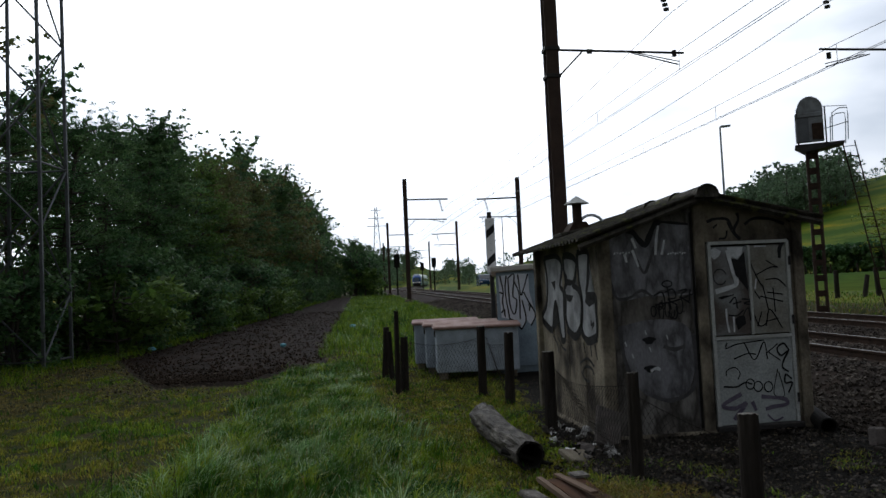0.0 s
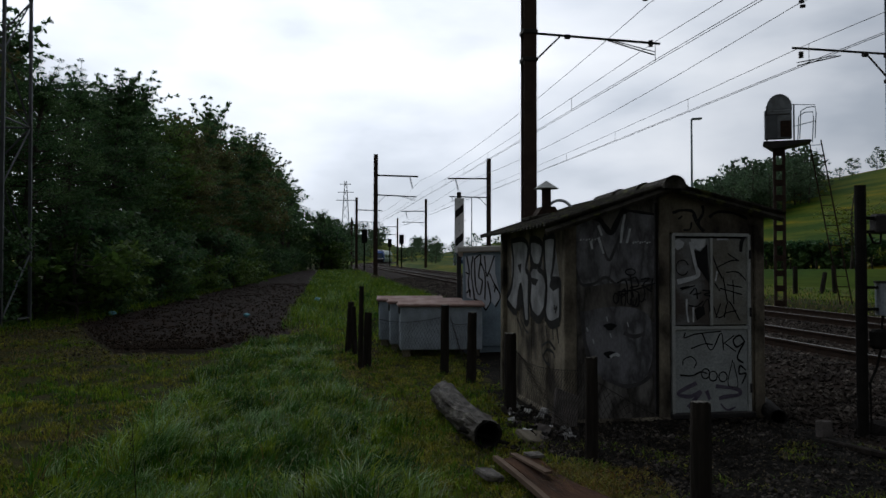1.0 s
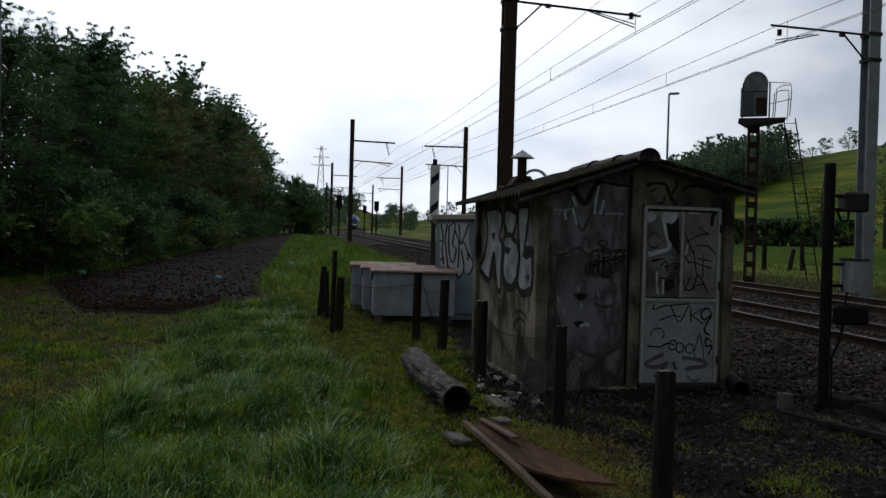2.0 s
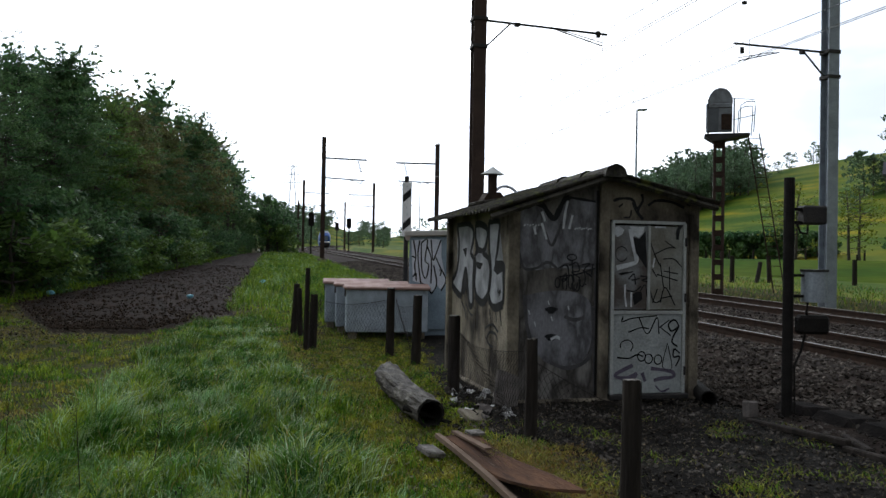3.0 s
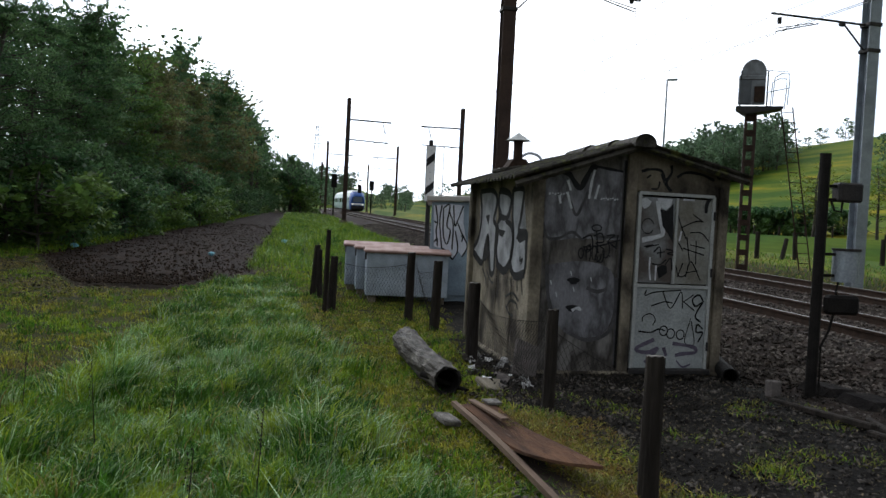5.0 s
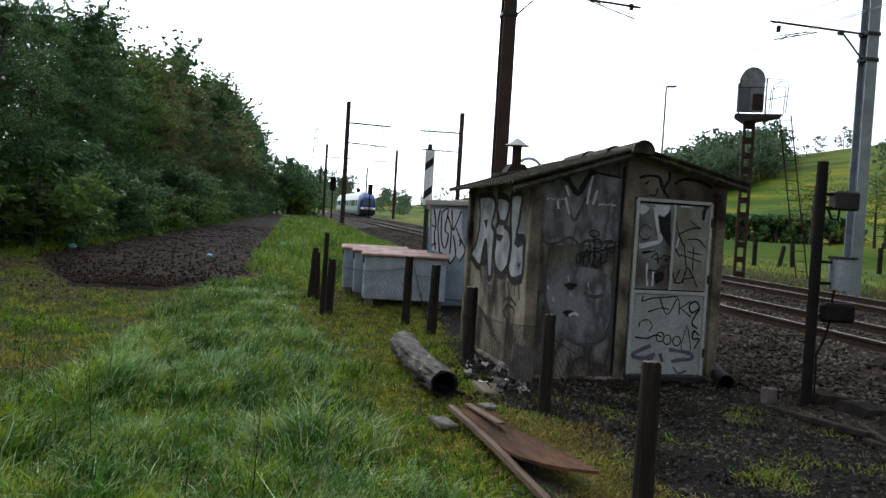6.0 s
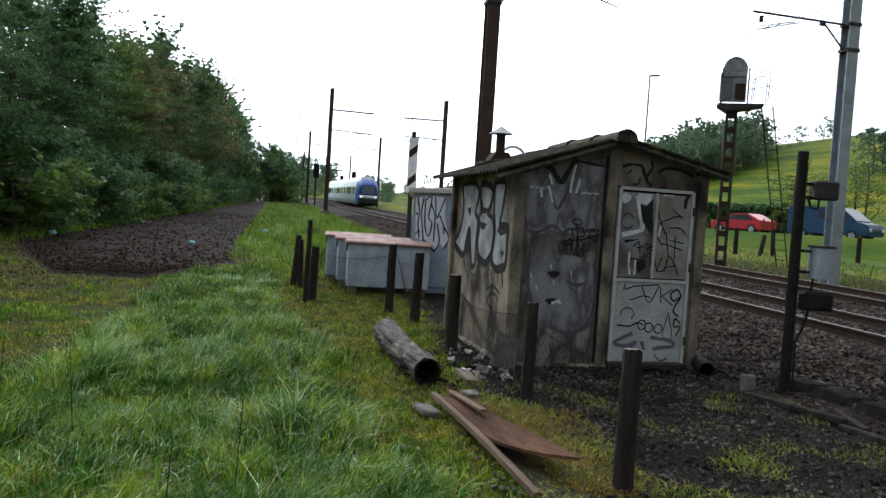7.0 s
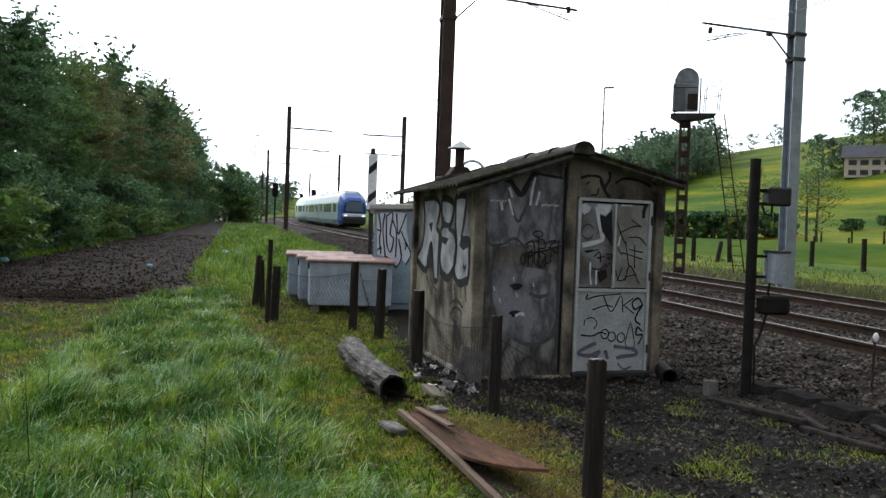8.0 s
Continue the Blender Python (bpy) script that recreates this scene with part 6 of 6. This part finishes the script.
# ---- sagging wire netting ----
def build_netting(a, b, h0, h1, label):
    """Diamond netting between two feet, with heights at both ends."""
    a, b = Vector(a), Vector(b)
    n = thing("wire_netting", pose(0, 0, 0), label, "wire fence", "old wire netting")
    length = (b - a).length
    verts, faces = [], []

    def at(s, f):
        h = h0 + (h1 - h0) * s - 0.10 * math.sin(math.pi * s)
        p = a.lerp(b, s)
        q = (b - a).cross(Vector((0, 0, 1))).normalized() * (0.05 * math.sin(7 * s + 5 * f))
        return p + q + Vector((0, 0, max(h, 0.03) * f))

    def strand(pts, w=0.0016):
        for p, q in zip(pts, pts[1:]):
            i = len(verts)
            u = (q - p).cross(Vector((0.3, 1, 0.1))).normalized() * w
            verts.extend([p - u, p + u, q + u, q - u])
            faces.append((i, i + 1, i + 2, i + 3))
    rows = max(int(max(h0, h1) / 0.055), 3)
    cols = int(length / 0.055)
    for c in range(-rows, cols + rows):
        for sg in (1, -1):
            pts = [at((c + sg * r * 0.5) / cols, r / rows) for r in range(rows + 1) if 0 <= (c + sg * r * 0.5) / cols <= 1]
            if len(pts) > 1:
                strand(pts)
    strand([at(k / 20, 1.0) for k in range(21)], 0.003)
    o = raw("mesh", [tuple(v) for v in verts], faces, M_GALVDARK, n)
    tagged(o, kind="stuff")


def build_fences():
    build_netting((1.18, 9.15, 0), (1.60, 6.75, 0), 0.75, 0.8, "rusty wire netting beside the hut")
    build_netting((1.60, 6.75, 0), (3.1, 6.9, 0), 0.72, 0.10, "slumped wire netting before the hut")
    build_netting((-0.78, 13.1, 0.07), (0.58, 12.5, 0.05), 0.85, 0.9, "rusty wire netting before the grey boxes")
    build_netting((0.58, 12.5, 0.05), (0.92, 11.6, 0.04), 0.9, 0.9, "rusty wire netting between posts")
    build_netting((-1.02, 15.1, 0.1), (-0.64, 13.35, 0.07), 0.8, 0.8, "rusty wire netting between thin posts")
    # meadow fence beyond the tracks
    for x, y, h, ln in ((16.4, 33.5, 1.15, 0), (18.3, 33.8, 1.2, 8), (17.6, 33.6, 1.0, 28), (21.3, 32.2, 1.1, 0), (21.4, 28.9, 1.3, 1), (22.4, 25.2, 1.25, 0), (24.0, 22.0, 1.2, 0)):
        q = build_post(x, y, h, 0.10, (0, ln), False)
    for k in range(22):
        x, y = 36 + 1.6 * k, 92 - 2.4 * k
        build_post(x, y, 1.3, 0.09, (0, random.uniform(-4, 4)), False)
    for k in range(14):
        x, y = 21 + 2.1 * k, 61 - 1.0 * k
        build_post(x, y, 1.25, 0.07, (0, random.uniform(-4, 4)), False)


# ---- grass, stones, stalks ----
def blades(name, spots, hts, ways, mat, label, seed, width=0.006, bend=0.9):
    rng = np.random.default_rng(seed)
    n = len(spots)
    base = np.array(spots)
    a = np.array(ways)
    lean = bend * (0.3 + rng.random(n)) * hts
    d = np.stack([np.cos(a), np.sin(a), np.zeros(n)], 1)
    b = rng.random(n) * math.tau
    s = np.stack([np.cos(b), np.sin(b), np.zeros(n)], 1) * (width * (0.6 + 0.8 * rng.random(n)) * (1 + 0.03 * np.clip(base[:, 1] - 8, 0, 60)))[:, None]
    up = np.array([0, 0, 1.0])
    m1 = base + d * (lean * 0.25)[:, None] + up * (hts * 0.55)[:, None]
    tip = base + d * lean[:, None] + up * (hts * np.clip(1 - 0.3 * lean / hts, 0.4, 1))[:, None]
    v = np.stack([base - s, base + s, m1 + s * 0.75, m1 - s * 0.75, tip], 1).reshape(-1, 3)
    faces = []
    for i in range(n):
        k = 5 * i
        faces.append((k, k + 1, k + 2, k + 3))
        faces.append((k + 3, k + 2, k + 4))
    return tagged(raw(name, v.tolist(), faces, mat), label, "grass", kind="stuff")


def build_grass():
    rng = np.random.default_rng(21)
    sets = {k: ([], [], []) for k in "abcdef"}

    def put(key, x, y, h, way=None, wild=0.75):
        sets[key][0].append((x, y, ground_z(x, y) - 0.02))
        sets[key][1].append(h)
        sets[key][2].append(rng.random() * math.tau if way is None else way + wild * rng.normal())

    def swathe(x, y):
        """1 in the tall uncut band, 0 outside it."""
        mid_x, half = -1.15 - 0.13 * (y - 5), max(1.45 - 0.05 * (y - 5), 0.7)
        off = abs(x - mid_x + 0.55 * noise.noise((x * 0.7, y * 0.5, 21))) / half
        return (1 - smoothstep(0.7, 1.15, off)) * (1 - smoothstep(15, 19, y))
    # tussocks of long arching grass in the band
    n = 0
    while n < 5600:
        y = 3.0 + 15 * rng.random() ** 1.45
        x = -1.15 - 0.13 * (y - 5) + 4.4 * (rng.random() - 0.5)
        lush = swathe(x, y)
        if rng.random() > lush:
            continue
        n += 1
        patch = noise.noise((x * 1.5, y * 1.2, 6))
        tall = (0.13 + 0.28 * max(patch + 0.2, 0)) * (0.5 + 0.8 * rng.random()) * (1 - 0.35 * smoothstep(8, 14, y))
        tone = noise.noise((x * 1.3, y * 1.0, 15)) + 0.25 * rng.normal()
        key = "b" if tone > 0.42 else ("d" if tone < -0.12 else "a")
        wind = 0.6 + 2.5 * noise.noise((x * 0.8, y * 0.7, 17))
        for k in range(int(15 + 10 * rng.random())):
            r, a = 0.055 * abs(rng.normal()), rng.random() * math.tau
            put(key if rng.random() < 0.80 else ("c" if rng.random() < 0.25 else ("b" if rng.random() < 0.6 else "a")), x + r * math.cos(a), y + r * math.sin(a), max(tall * (0.45 + 0.75 * rng.random()), 0.05), a if rng.random() < 0.45 else wind)
    # short mossy turf, thin and yellowish, with dark gaps and a few stray tufts
    for k in range(150000):
        y = 3.0 + 20 * rng.random() ** 1.6
        x = -0.62 * (y + 1.5) + (0.62 * (y + 1.5) + 1.5) * rng.random()
        if x > 1.25 + 0.3 * noise.noise((x, y * 0.8, 4)):
            continue
        if y > 15.0:
            far, near = field_sides(y)
            if far - 0.1 < x < near + 0.1:
                continue
        gap = noise.noise((x * 2.6, y * 2.2, 31))
        if gap < -0.05 - 0.35 * rng.random():
            continue
        dry = noise.noise((x * 0.6, y * 0.45, 11)) + 0.45 * smoothstep(10.5, 15, y) * (1 - smoothstep(-3.5, -1.5, x)) + 0.35 * rng.random()
        green = noise.noise((x * 0.9, y * 0.8, 41)) + 0.3 * rng.random()
        key = "c" if dry > 0.55 else ("a" if green > 0.32 else "e")
        put(key, x, y, (0.02 + 0.045 * rng.random()) * (1 + 0.9 * max(gap, -0.5)) * (1.6 if key == "a" else 1))
    for k in range(52000):
        y = 4.2 + 11 * rng.random() ** 1.3
        x = -1.15 - 0.13 * (y - 5) + 1.0 + (2.6 + 0.1 * (y - 5)) * rng.random()
        if x > 1.3 - 0.05 * (y - 5) or noise.noise((x * 2.9, y * 2.5, 37)) < -0.1 - 0.3 * rng.random():
            continue
        put("e" if rng.random() < 0.72 else ("c" if rng.random() < 0.4 else "a"), x, y, 0.02 + 0.035 * rng.random())
    for k in range(900):
        y = 3.5 + 15 * rng.random() ** 1.5
        x = -0.6 * (y + 1.5) + (0.6 * (y + 1.5) + 1.0) * rng.random()
        if y > 14.5 and field_sides(max(y, 15.2))[0] - 0.3 < x < field_sides(max(y, 15.2))[1] + 0.3:
            continue
        for q in range(12):
            put("a" if k % 3 else "d", x + 0.05 * rng.normal(), y + 0.05 * rng.normal(), 0.05 + 0.08 * rng.random())
    # the verge along the line
    n = 0
    while n < 34000:
        y = 15 + 95 * rng.random() ** 1.6
        left, right = field_sides(y)[1] - 0.2, line_x(y) - 2.7
        if y < 20:
            left = -2.5
        x = left + (right - left) * rng.random()
        if y < 17 and x > -1:
            continue
        n += 1
        tone = noise.noise((x * 0.7, y * 0.3, 23)) + 0.2 * rng.normal()
        put("d" if tone < -0.32 else ("b" if tone > 0.5 else "a"), x, y, (0.18 + 0.28 * rng.random()) * (1 + 0.004 * y) * (0.8 + 0.5 * noise.noise((x, y * 0.5, 3))) * min(1.0, 0.3 + max(y - 15, 0) / 9))
    # the strip under the woods
    n = 0
    while n < 12000:
        y = 16 + 80 * rng.random() ** 1.5
        far = field_sides(max(y, 25))[0] if y > 20 else -9.5
        x = far + 0.4 - 3.2 * rng.random()
        n += 1
        put("a", x, y, 0.12 + 0.25 * rng.random())
    # thin grass and weeds in the yard
    n = 0
    while n < 19000:
        x, y = 1.0 + 4.2 * rng.random(), 3.2 + 4.9 * rng.random()
        lot = noise.noise((x * 1.6, y * 1.6, 8)) + 0.10 * (6.3 - y) + 0.35 * smoothstep(2.0, 1.2, x)
        if lot < 0.45 * rng.random() + 0.05:
            continue
        n += 1
        put("c" if rng.random() < 0.18 else ("e" if rng.random() < 0.5 else "a"), x, y, 0.03 + 0.055 * rng.random() * (1 + max(lot, 0)))
    # ochre weeds behind the boards
    n = 0
    while n < 15000:
        x, y = 0.98 + 1.0 * rng.random() ** 1.3, 4.3 + 2.1 * rng.random()
        if x < 1.04 + 0.15 * (6.4 - y) + 0.10 * noise.noise((x * 4, y * 4, 2)):
            continue
        n += 1
        put("f" if rng.random() < 0.8 else "e", x, y, (0.03 + 0.09 * rng.random()) * (1.3 - 0.5 * smoothstep(1.3, 1.9, x)))
    # edge of the far track side
    n = 0
    while n < 15000:
        y = 10 + 50 * rng.random() ** 1.4
        x = line_x(y) + 7.4 + 9 * rng.random() ** 1.5
        n += 1
        put("c" if rng.random() < 0.4 else ("d" if rng.random() < 0.6 else "a"), x, y, 0.06 + 0.16 * rng.random())
    for key, mat, label, w in (("a", M_BLADE, "lush green meadow grass", 0.0052), ("b", M_BLADEPALE, "bent grass with a pale silvery sheen in its colour", 0.0042), ("c", M_STRAW, "thin yellowish dry grass", 0.0045),
                            ("d", M_BLADEDARK, "dark green grass with shade in its colour", 0.0055), ("e", M_MOSS, "short mossy yellow-green turf", 0.0060), ("f", M_OCHRE, "short ochre weeds round the boards", 0.0032)):
        sp, ht, way = sets[key]
        blades("grass", sp, np.array(ht), way, mat, label, 3 + ord(key), w)
    # dark dry stalks
    for x, y, h in ((-0.55, 4.0, 0.62), (-0.82, 3.6, 0.5), (-1.75, 5.1, 0.62), (-1.4, 5.5, 0.5), (-0.35, 2.9, 0.4), (-2.6, 6.0, 0.5)):
        s = thing("dry_stalk", pose(x, y, ground_z(x, y), random.uniform(-6, 6), random.uniform(-6, 6), 0), "dark dry dock stalk standing in the grass", "stalk", "dry stalks")
        part("stem", bar((0, 0, 0), (0.02, 0, h), 0.004, 0.002, seg=5), M_POST, s)
        bm = bmesh.new()
        for k in range(14):
            z = h * (0.6 + 0.42 * k / 14)
            bmesh.ops.create_icosphere(bm, subdivisions=1, radius=0.0055, matrix=pose(random.uniform(-0.012, 0.018), random.uniform(-0.015, 0.015), z))
        tagged(part("seed_head", bm, M_POST, s), kind="stuff")


def rocks(name, spots, sizes, mat, label, seed):
    rng = np.random.default_rng(seed)
    base = np.array([(1, 0, 0), (-1, 0, 0), (0, 1, 0), (0, -1, 0), (0, 0, 0.8), (0, 0, -0.8)], float)
    tri = np.array([(0, 2, 4), (2, 1, 4), (1, 3, 4), (3, 0, 4), (2, 0, 5), (1, 2, 5), (3, 1, 5), (0, 3, 5)])
    n = len(spots)
    v = base[None] * (0.6 + 0.75 * rng.random((n, 6, 1)))
    a, b = rng.random(n) * math.tau, (rng.random(n) - 0.5) * 2.0
    rz = np.zeros((n, 3, 3))
    rz[:, 0, 0], rz[:, 0, 1], rz[:, 1, 0], rz[:, 1, 1], rz[:, 2, 2] = np.cos(a), -np.sin(a), np.sin(a), np.cos(a), 1
    rx = np.zeros((n, 3, 3))
    rx[:, 1, 1], rx[:, 1, 2], rx[:, 2, 1], rx[:, 2, 2], rx[:, 0, 0] = np.cos(b), -np.sin(b), np.sin(b), np.cos(b), 1
    v = np.einsum("nij,njk,nmk->nmi", rz, rx, v) * np.array(sizes)[:, None, None] + np.array(spots)[:, None, :]
    f = (tri[None] + 6 * np.arange(n)[:, None, None]).reshape(-1, 3)
    return tagged(raw(name, v.reshape(-1, 3).tolist(), f.tolist(), mat), label, "stones", kind="stuff")


def build_stones():
    rng = np.random.default_rng(33)
    sp, sz = [], []
    while len(sp) < 45000:
        y = 4 + 62 * rng.random() ** 1.9
        o = -2.75 + 9.6 * rng.random() ** 1.5
        x = line_x(y) + o
        z = rail_z(y) + bed_z(o)
        if z < ground_z(x, y) - 0.05 and o < 0 or y < 8.2 and o < -2.3:
            continue
        sp.append((x, y, z + 0.012))
        sz.append((0.020 + 0.024 * rng.random()) * (1 + 0.014 * max(y - 14, 0)))
    rocks("ballast_stones", sp, sz, M_STONE, "loose angular brown-grey ballast stones", 2)
    sp, sz = [], []
    while len(sp) < 13000:
        x, y = 0.9 + 4.6 * rng.random(), 2.6 + 7 * rng.random()
        if x < 1.3 and rng.random() < 0.6:
            continue
        o = x - line_x(y)
        sp.append((x, y, max(ground_z(x, y) + 0.028, rail_z(y) + bed_z(o) + 0.01 if o > -3.1 else -1)))
        sz.append(0.005 + 0.024 * rng.random() ** 2.5)
    rocks("gravel", sp, sz, M_GRAVEL, "scattered small gravel on the yard", 5)
    sp, sz = [], []
    while len(sp) < 8000:
        y = 15.4 + 40 * rng.random() ** 1.8
        far, near = field_sides(y)
        x = far + (near - far) * rng.random()
        sp.append((x, y, ground_z(x, y) + 0.06))
        sz.append(0.010 + 0.032 * rng.random() ** 2)
    rocks("soil_clods", sp, sz, M_CLOD, "dark crumbly clods of ploughed earth", 6)


def flakes(spots, mat, label, seed, size=0.010):
    rng = np.random.default_rng(seed)
    n = len(spots)
    p = np.array(spots)
    a, t = rng.random(n) * math.tau, rng.normal(size=(n, 2)) * 0.35
    s = size * (0.4 + rng.random(n) ** 2 * 1.4)
    u = np.stack([np.cos(a), np.sin(a), t[:, 0]], 1) * s[:, None]
    w = np.stack([-np.sin(a), np.cos(a), t[:, 1]], 1) * (s * (0.25 + 0.5 * rng.random(n)))[:, None]
    v = np.stack([p - u, p + w, p + u, p - w], 1).reshape(-1, 3)
    return tagged(raw("leaf_litter", v.tolist(), [(4 * i, 4 * i + 1, 4 * i + 2, 4 * i + 3) for i in range(n)], mat), label, "leaf litter", kind="stuff")


def build_leaf_litter():
    rng = np.random.default_rng(77)
    sp = []
    while len(sp) < 15000:
        x, y = 0.4 + 4.6 * rng.random(), 2.4 + 7 * rng.random()
        sp.append((x, y, ground_z(x, y) + 0.03 + 0.015 * rng.random()))
    while len(sp) < 29000:
        x, y = -11 + 11.6 * rng.random(), 8.5 + 9.0 * rng.random()
        if noise.noise((x * 0.5, y * 0.5, 31)) + 0.12 * (y - 13) < 0.5 * rng.random() - 0.2:
            continue
        sp.append((x, y, ground_z(x, y) + 0.01 + 0.05 * rng.random()))
    while len(sp) < 33000:
        x, y = -0.9 + 2.4 * rng.random(), 9 + 5 * rng.random()
        sp.append((x, y, ground_z(x, y) + 0.01 + 0.03 * rng.random()))
    straw = []
    while len(straw) < 15000:
        x, y = -12 + 10 * rng.random(), 10.5 + 11 * rng.random()
        far, near = field_sides(max(y, 15.2))
        if y > 15.0 and far + 0.3 < x < near - 0.3 and (y > 19 or rng.random() < (y - 15) / 4) or noise.noise((x * 0.45, y * 0.4, 51)) + 0.10 * (y - 14) - 0.12 * (x + 6) < 0.6 * rng.random() - 0.2:
            continue
        straw.append((x, y, ground_z(x, y) + 0.02 + 0.04 * rng.random()))
    flakes(straw, M_FLAKE, "brown straw and dead leaves before the ploughed strip", 12, 0.022)
    flakes(sp, M_FLAKE, "dead leaves, straw and wood chips on the ground", 9)


def build_litter():
    for x, y, s in ((-9.2, 24.8, 0.22), (-4.9, 23.8, 0.2), (-3.9, 33, 0.25)):
        bm = bmesh.new()
        bmesh.ops.create_icosphere(bm, subdivisions=2, radius=s * 0.5)
        for v in bm.verts:
            v.co = v.co * (1 + 0.5 * noise.noise(v.co * 9 + Vector((x, 0, 0))))
            v.co.z *= 0.6
        b = tagged(part("plastic_bag", bm, M_BLUEBAG), "crumpled turquoise plastic bag on the ploughed soil", "litter", "bags on the field")
        b.matrix_world = pose(x, y, ground_z(x, y) + 0.1)


# ---- small things along the line ahead ----
def build_far_things():
    for x, y, h in ((7.4, 100, 9.5), (9.5, 150, 9.0), (14, 95, 7.5)):
        build_street_lamp(x, y, RISE * (y - 9), h, 1)
    for x, y, side in ((-1.7, 122, 1), (-4.3, 150, 1)):
        z = rail_z(y) - 0.3
        s = thing("far_signal", pose(x, y, z), "dark far railway signal on a post", "signal", "far signals")
        part("post", bar((0, 0, 0), (0, 0, 4.3), 0.10), M_MATTBLACK, s)
        part("head", block((0.75, 0.2, 1.5), (0, 0, 4.6), bevel=0.08), M_MATTBLACK, s)
    s = thing("far_signal", pose(line_x(112) - 1.8, 112, rail_z(112) - 0.4), "dark far railway signal beside the line", "signal", "far signals")
    part("post", bar((0, 0, 0), (0, 0, 4.6), 0.10), M_MATTBLACK, s)
    part("head", block((0.8, 0.2, 1.9), (0, 0, 4.9), bevel=0.08), M_MATTBLACK, s)
    c = tagged(part("equipment_cabinet", block((1.1, 0.8, 1.5), (0, 0, 0.75), bevel=0.04), M_GALV), "grey steel trackside equipment cabinet", "cabinet")
    c.matrix_world = pose(8.5, 72, 1.3)
    t = thing("pylon", pose(-42, 500, ground_z(-42, 500)), "distant grey electricity pylon", "pylon")
    for sx in (-1, 1):
        for sy in (-1, 1):
            part("leg", bar((sx * 2.5, sy * 2.5, 0), (sx * 0.6, sy * 0.6, 34), 0.18, seg=4), M_GALV, t)
    for z, w in ((22, 6), (27, 5), (32, 3.5)):
        part("cross_arm", bar((-w, 0, z), (w, 0, z), 0.2, seg=4), M_GALV, t)
    for k in range(7):
        a, b = 2.5 - 0.27 * k, 2.5 - 0.27 * (k + 1)
        part("brace", bar((-a, -a, 4.8 * k), (b, -b, 4.8 * k + 4.8), 0.12, seg=4), M_GALV, t)
        part("brace", bar((a, -a, 4.8 * k), (-b, -b, 4.8 * k + 4.8), 0.12, seg=4), M_GALV, t)
    for x, y, w in ((9.2, 118, 2.4), (14.5, 128, 2.2)):
        c = build_vehicle("car", 4.1, 1.7, 1.4, [(-2.05, 0.3), (2.0, 0.3), (2.05, 0.65), (1.9, 0.82), (1.0, 0.92), (0.35, 1.36), (-0.9, 1.40), (-1.75, 0.98), (-2.05, 0.92)],
                          [([(-1.4, 0.95), (0.85, 0.93), (0.3, 1.28), (-0.85, 1.31)], "x")], M_CARWHITE, "white car parked far along the line", "car")
        c.matrix_world = pose(x, y, ground_z(x, y), 0, 0, -70)


# ---- put together ----
build_ground()
build_field()
build_yard()
build_ballast()
build_rails()
THE_HUT = build_hut()
build_hut_paint(THE_HUT)
build_flue(THE_HUT)
build_cabinet_paint(build_cabinet())
build_boxes()
build_sign()
build_posts()
build_line()
build_signal()
build_tower()
build_street_lamp(14.95, 42, 0.6, 9.25)
build_woods()
build_distance()
build_house()
build_road()
build_log()
build_rubbish()
build_boards()
build_equipment()
build_fences()
build_litter()
build_far_things()
build_grass()
build_stones()
build_leaf_litter()
VAN, CAR = build_cars()
TRAIN = build_train()


def motions():
    rows = []
    for k in range(17):
        t = 0.5 * k
        y = 83 + 22.0 * (8.0 - t)
        x = line_x(y) + 3.95 + 0.72
        x2 = line_x(y + 12) + 3.95 + 0.72
        rows.append((t, pose(x, y, rail_z(y), math.degrees(RISE), 0, math.degrees(math.atan2(x - x2, 12)))))
    walk(TRAIN, rows)
    van, car = [], []
    for k in range(17):
        t = 0.5 * k
        q = 1.7 + 12.7 * (t - 7.0)
        p, d = road_at(q), road_way(q)
        van.append((t, pose(p.x, p.y, road_z(p.y), 0, 0, math.degrees(math.atan2(d.y, d.x)))))
        q = -6.1 - 13.0 * (t - 7.0)
        p, d = road_at(q), road_way(q)
        p = p + Vector((-d.y, d.x)) * 2.4
        car.append((t, pose(p.x, p.y, road_z(p.y), 0, 0, math.degrees(math.atan2(-d.y, -d.x)))))
    walk(VAN, van)
    walk(CAR, car)


motions()
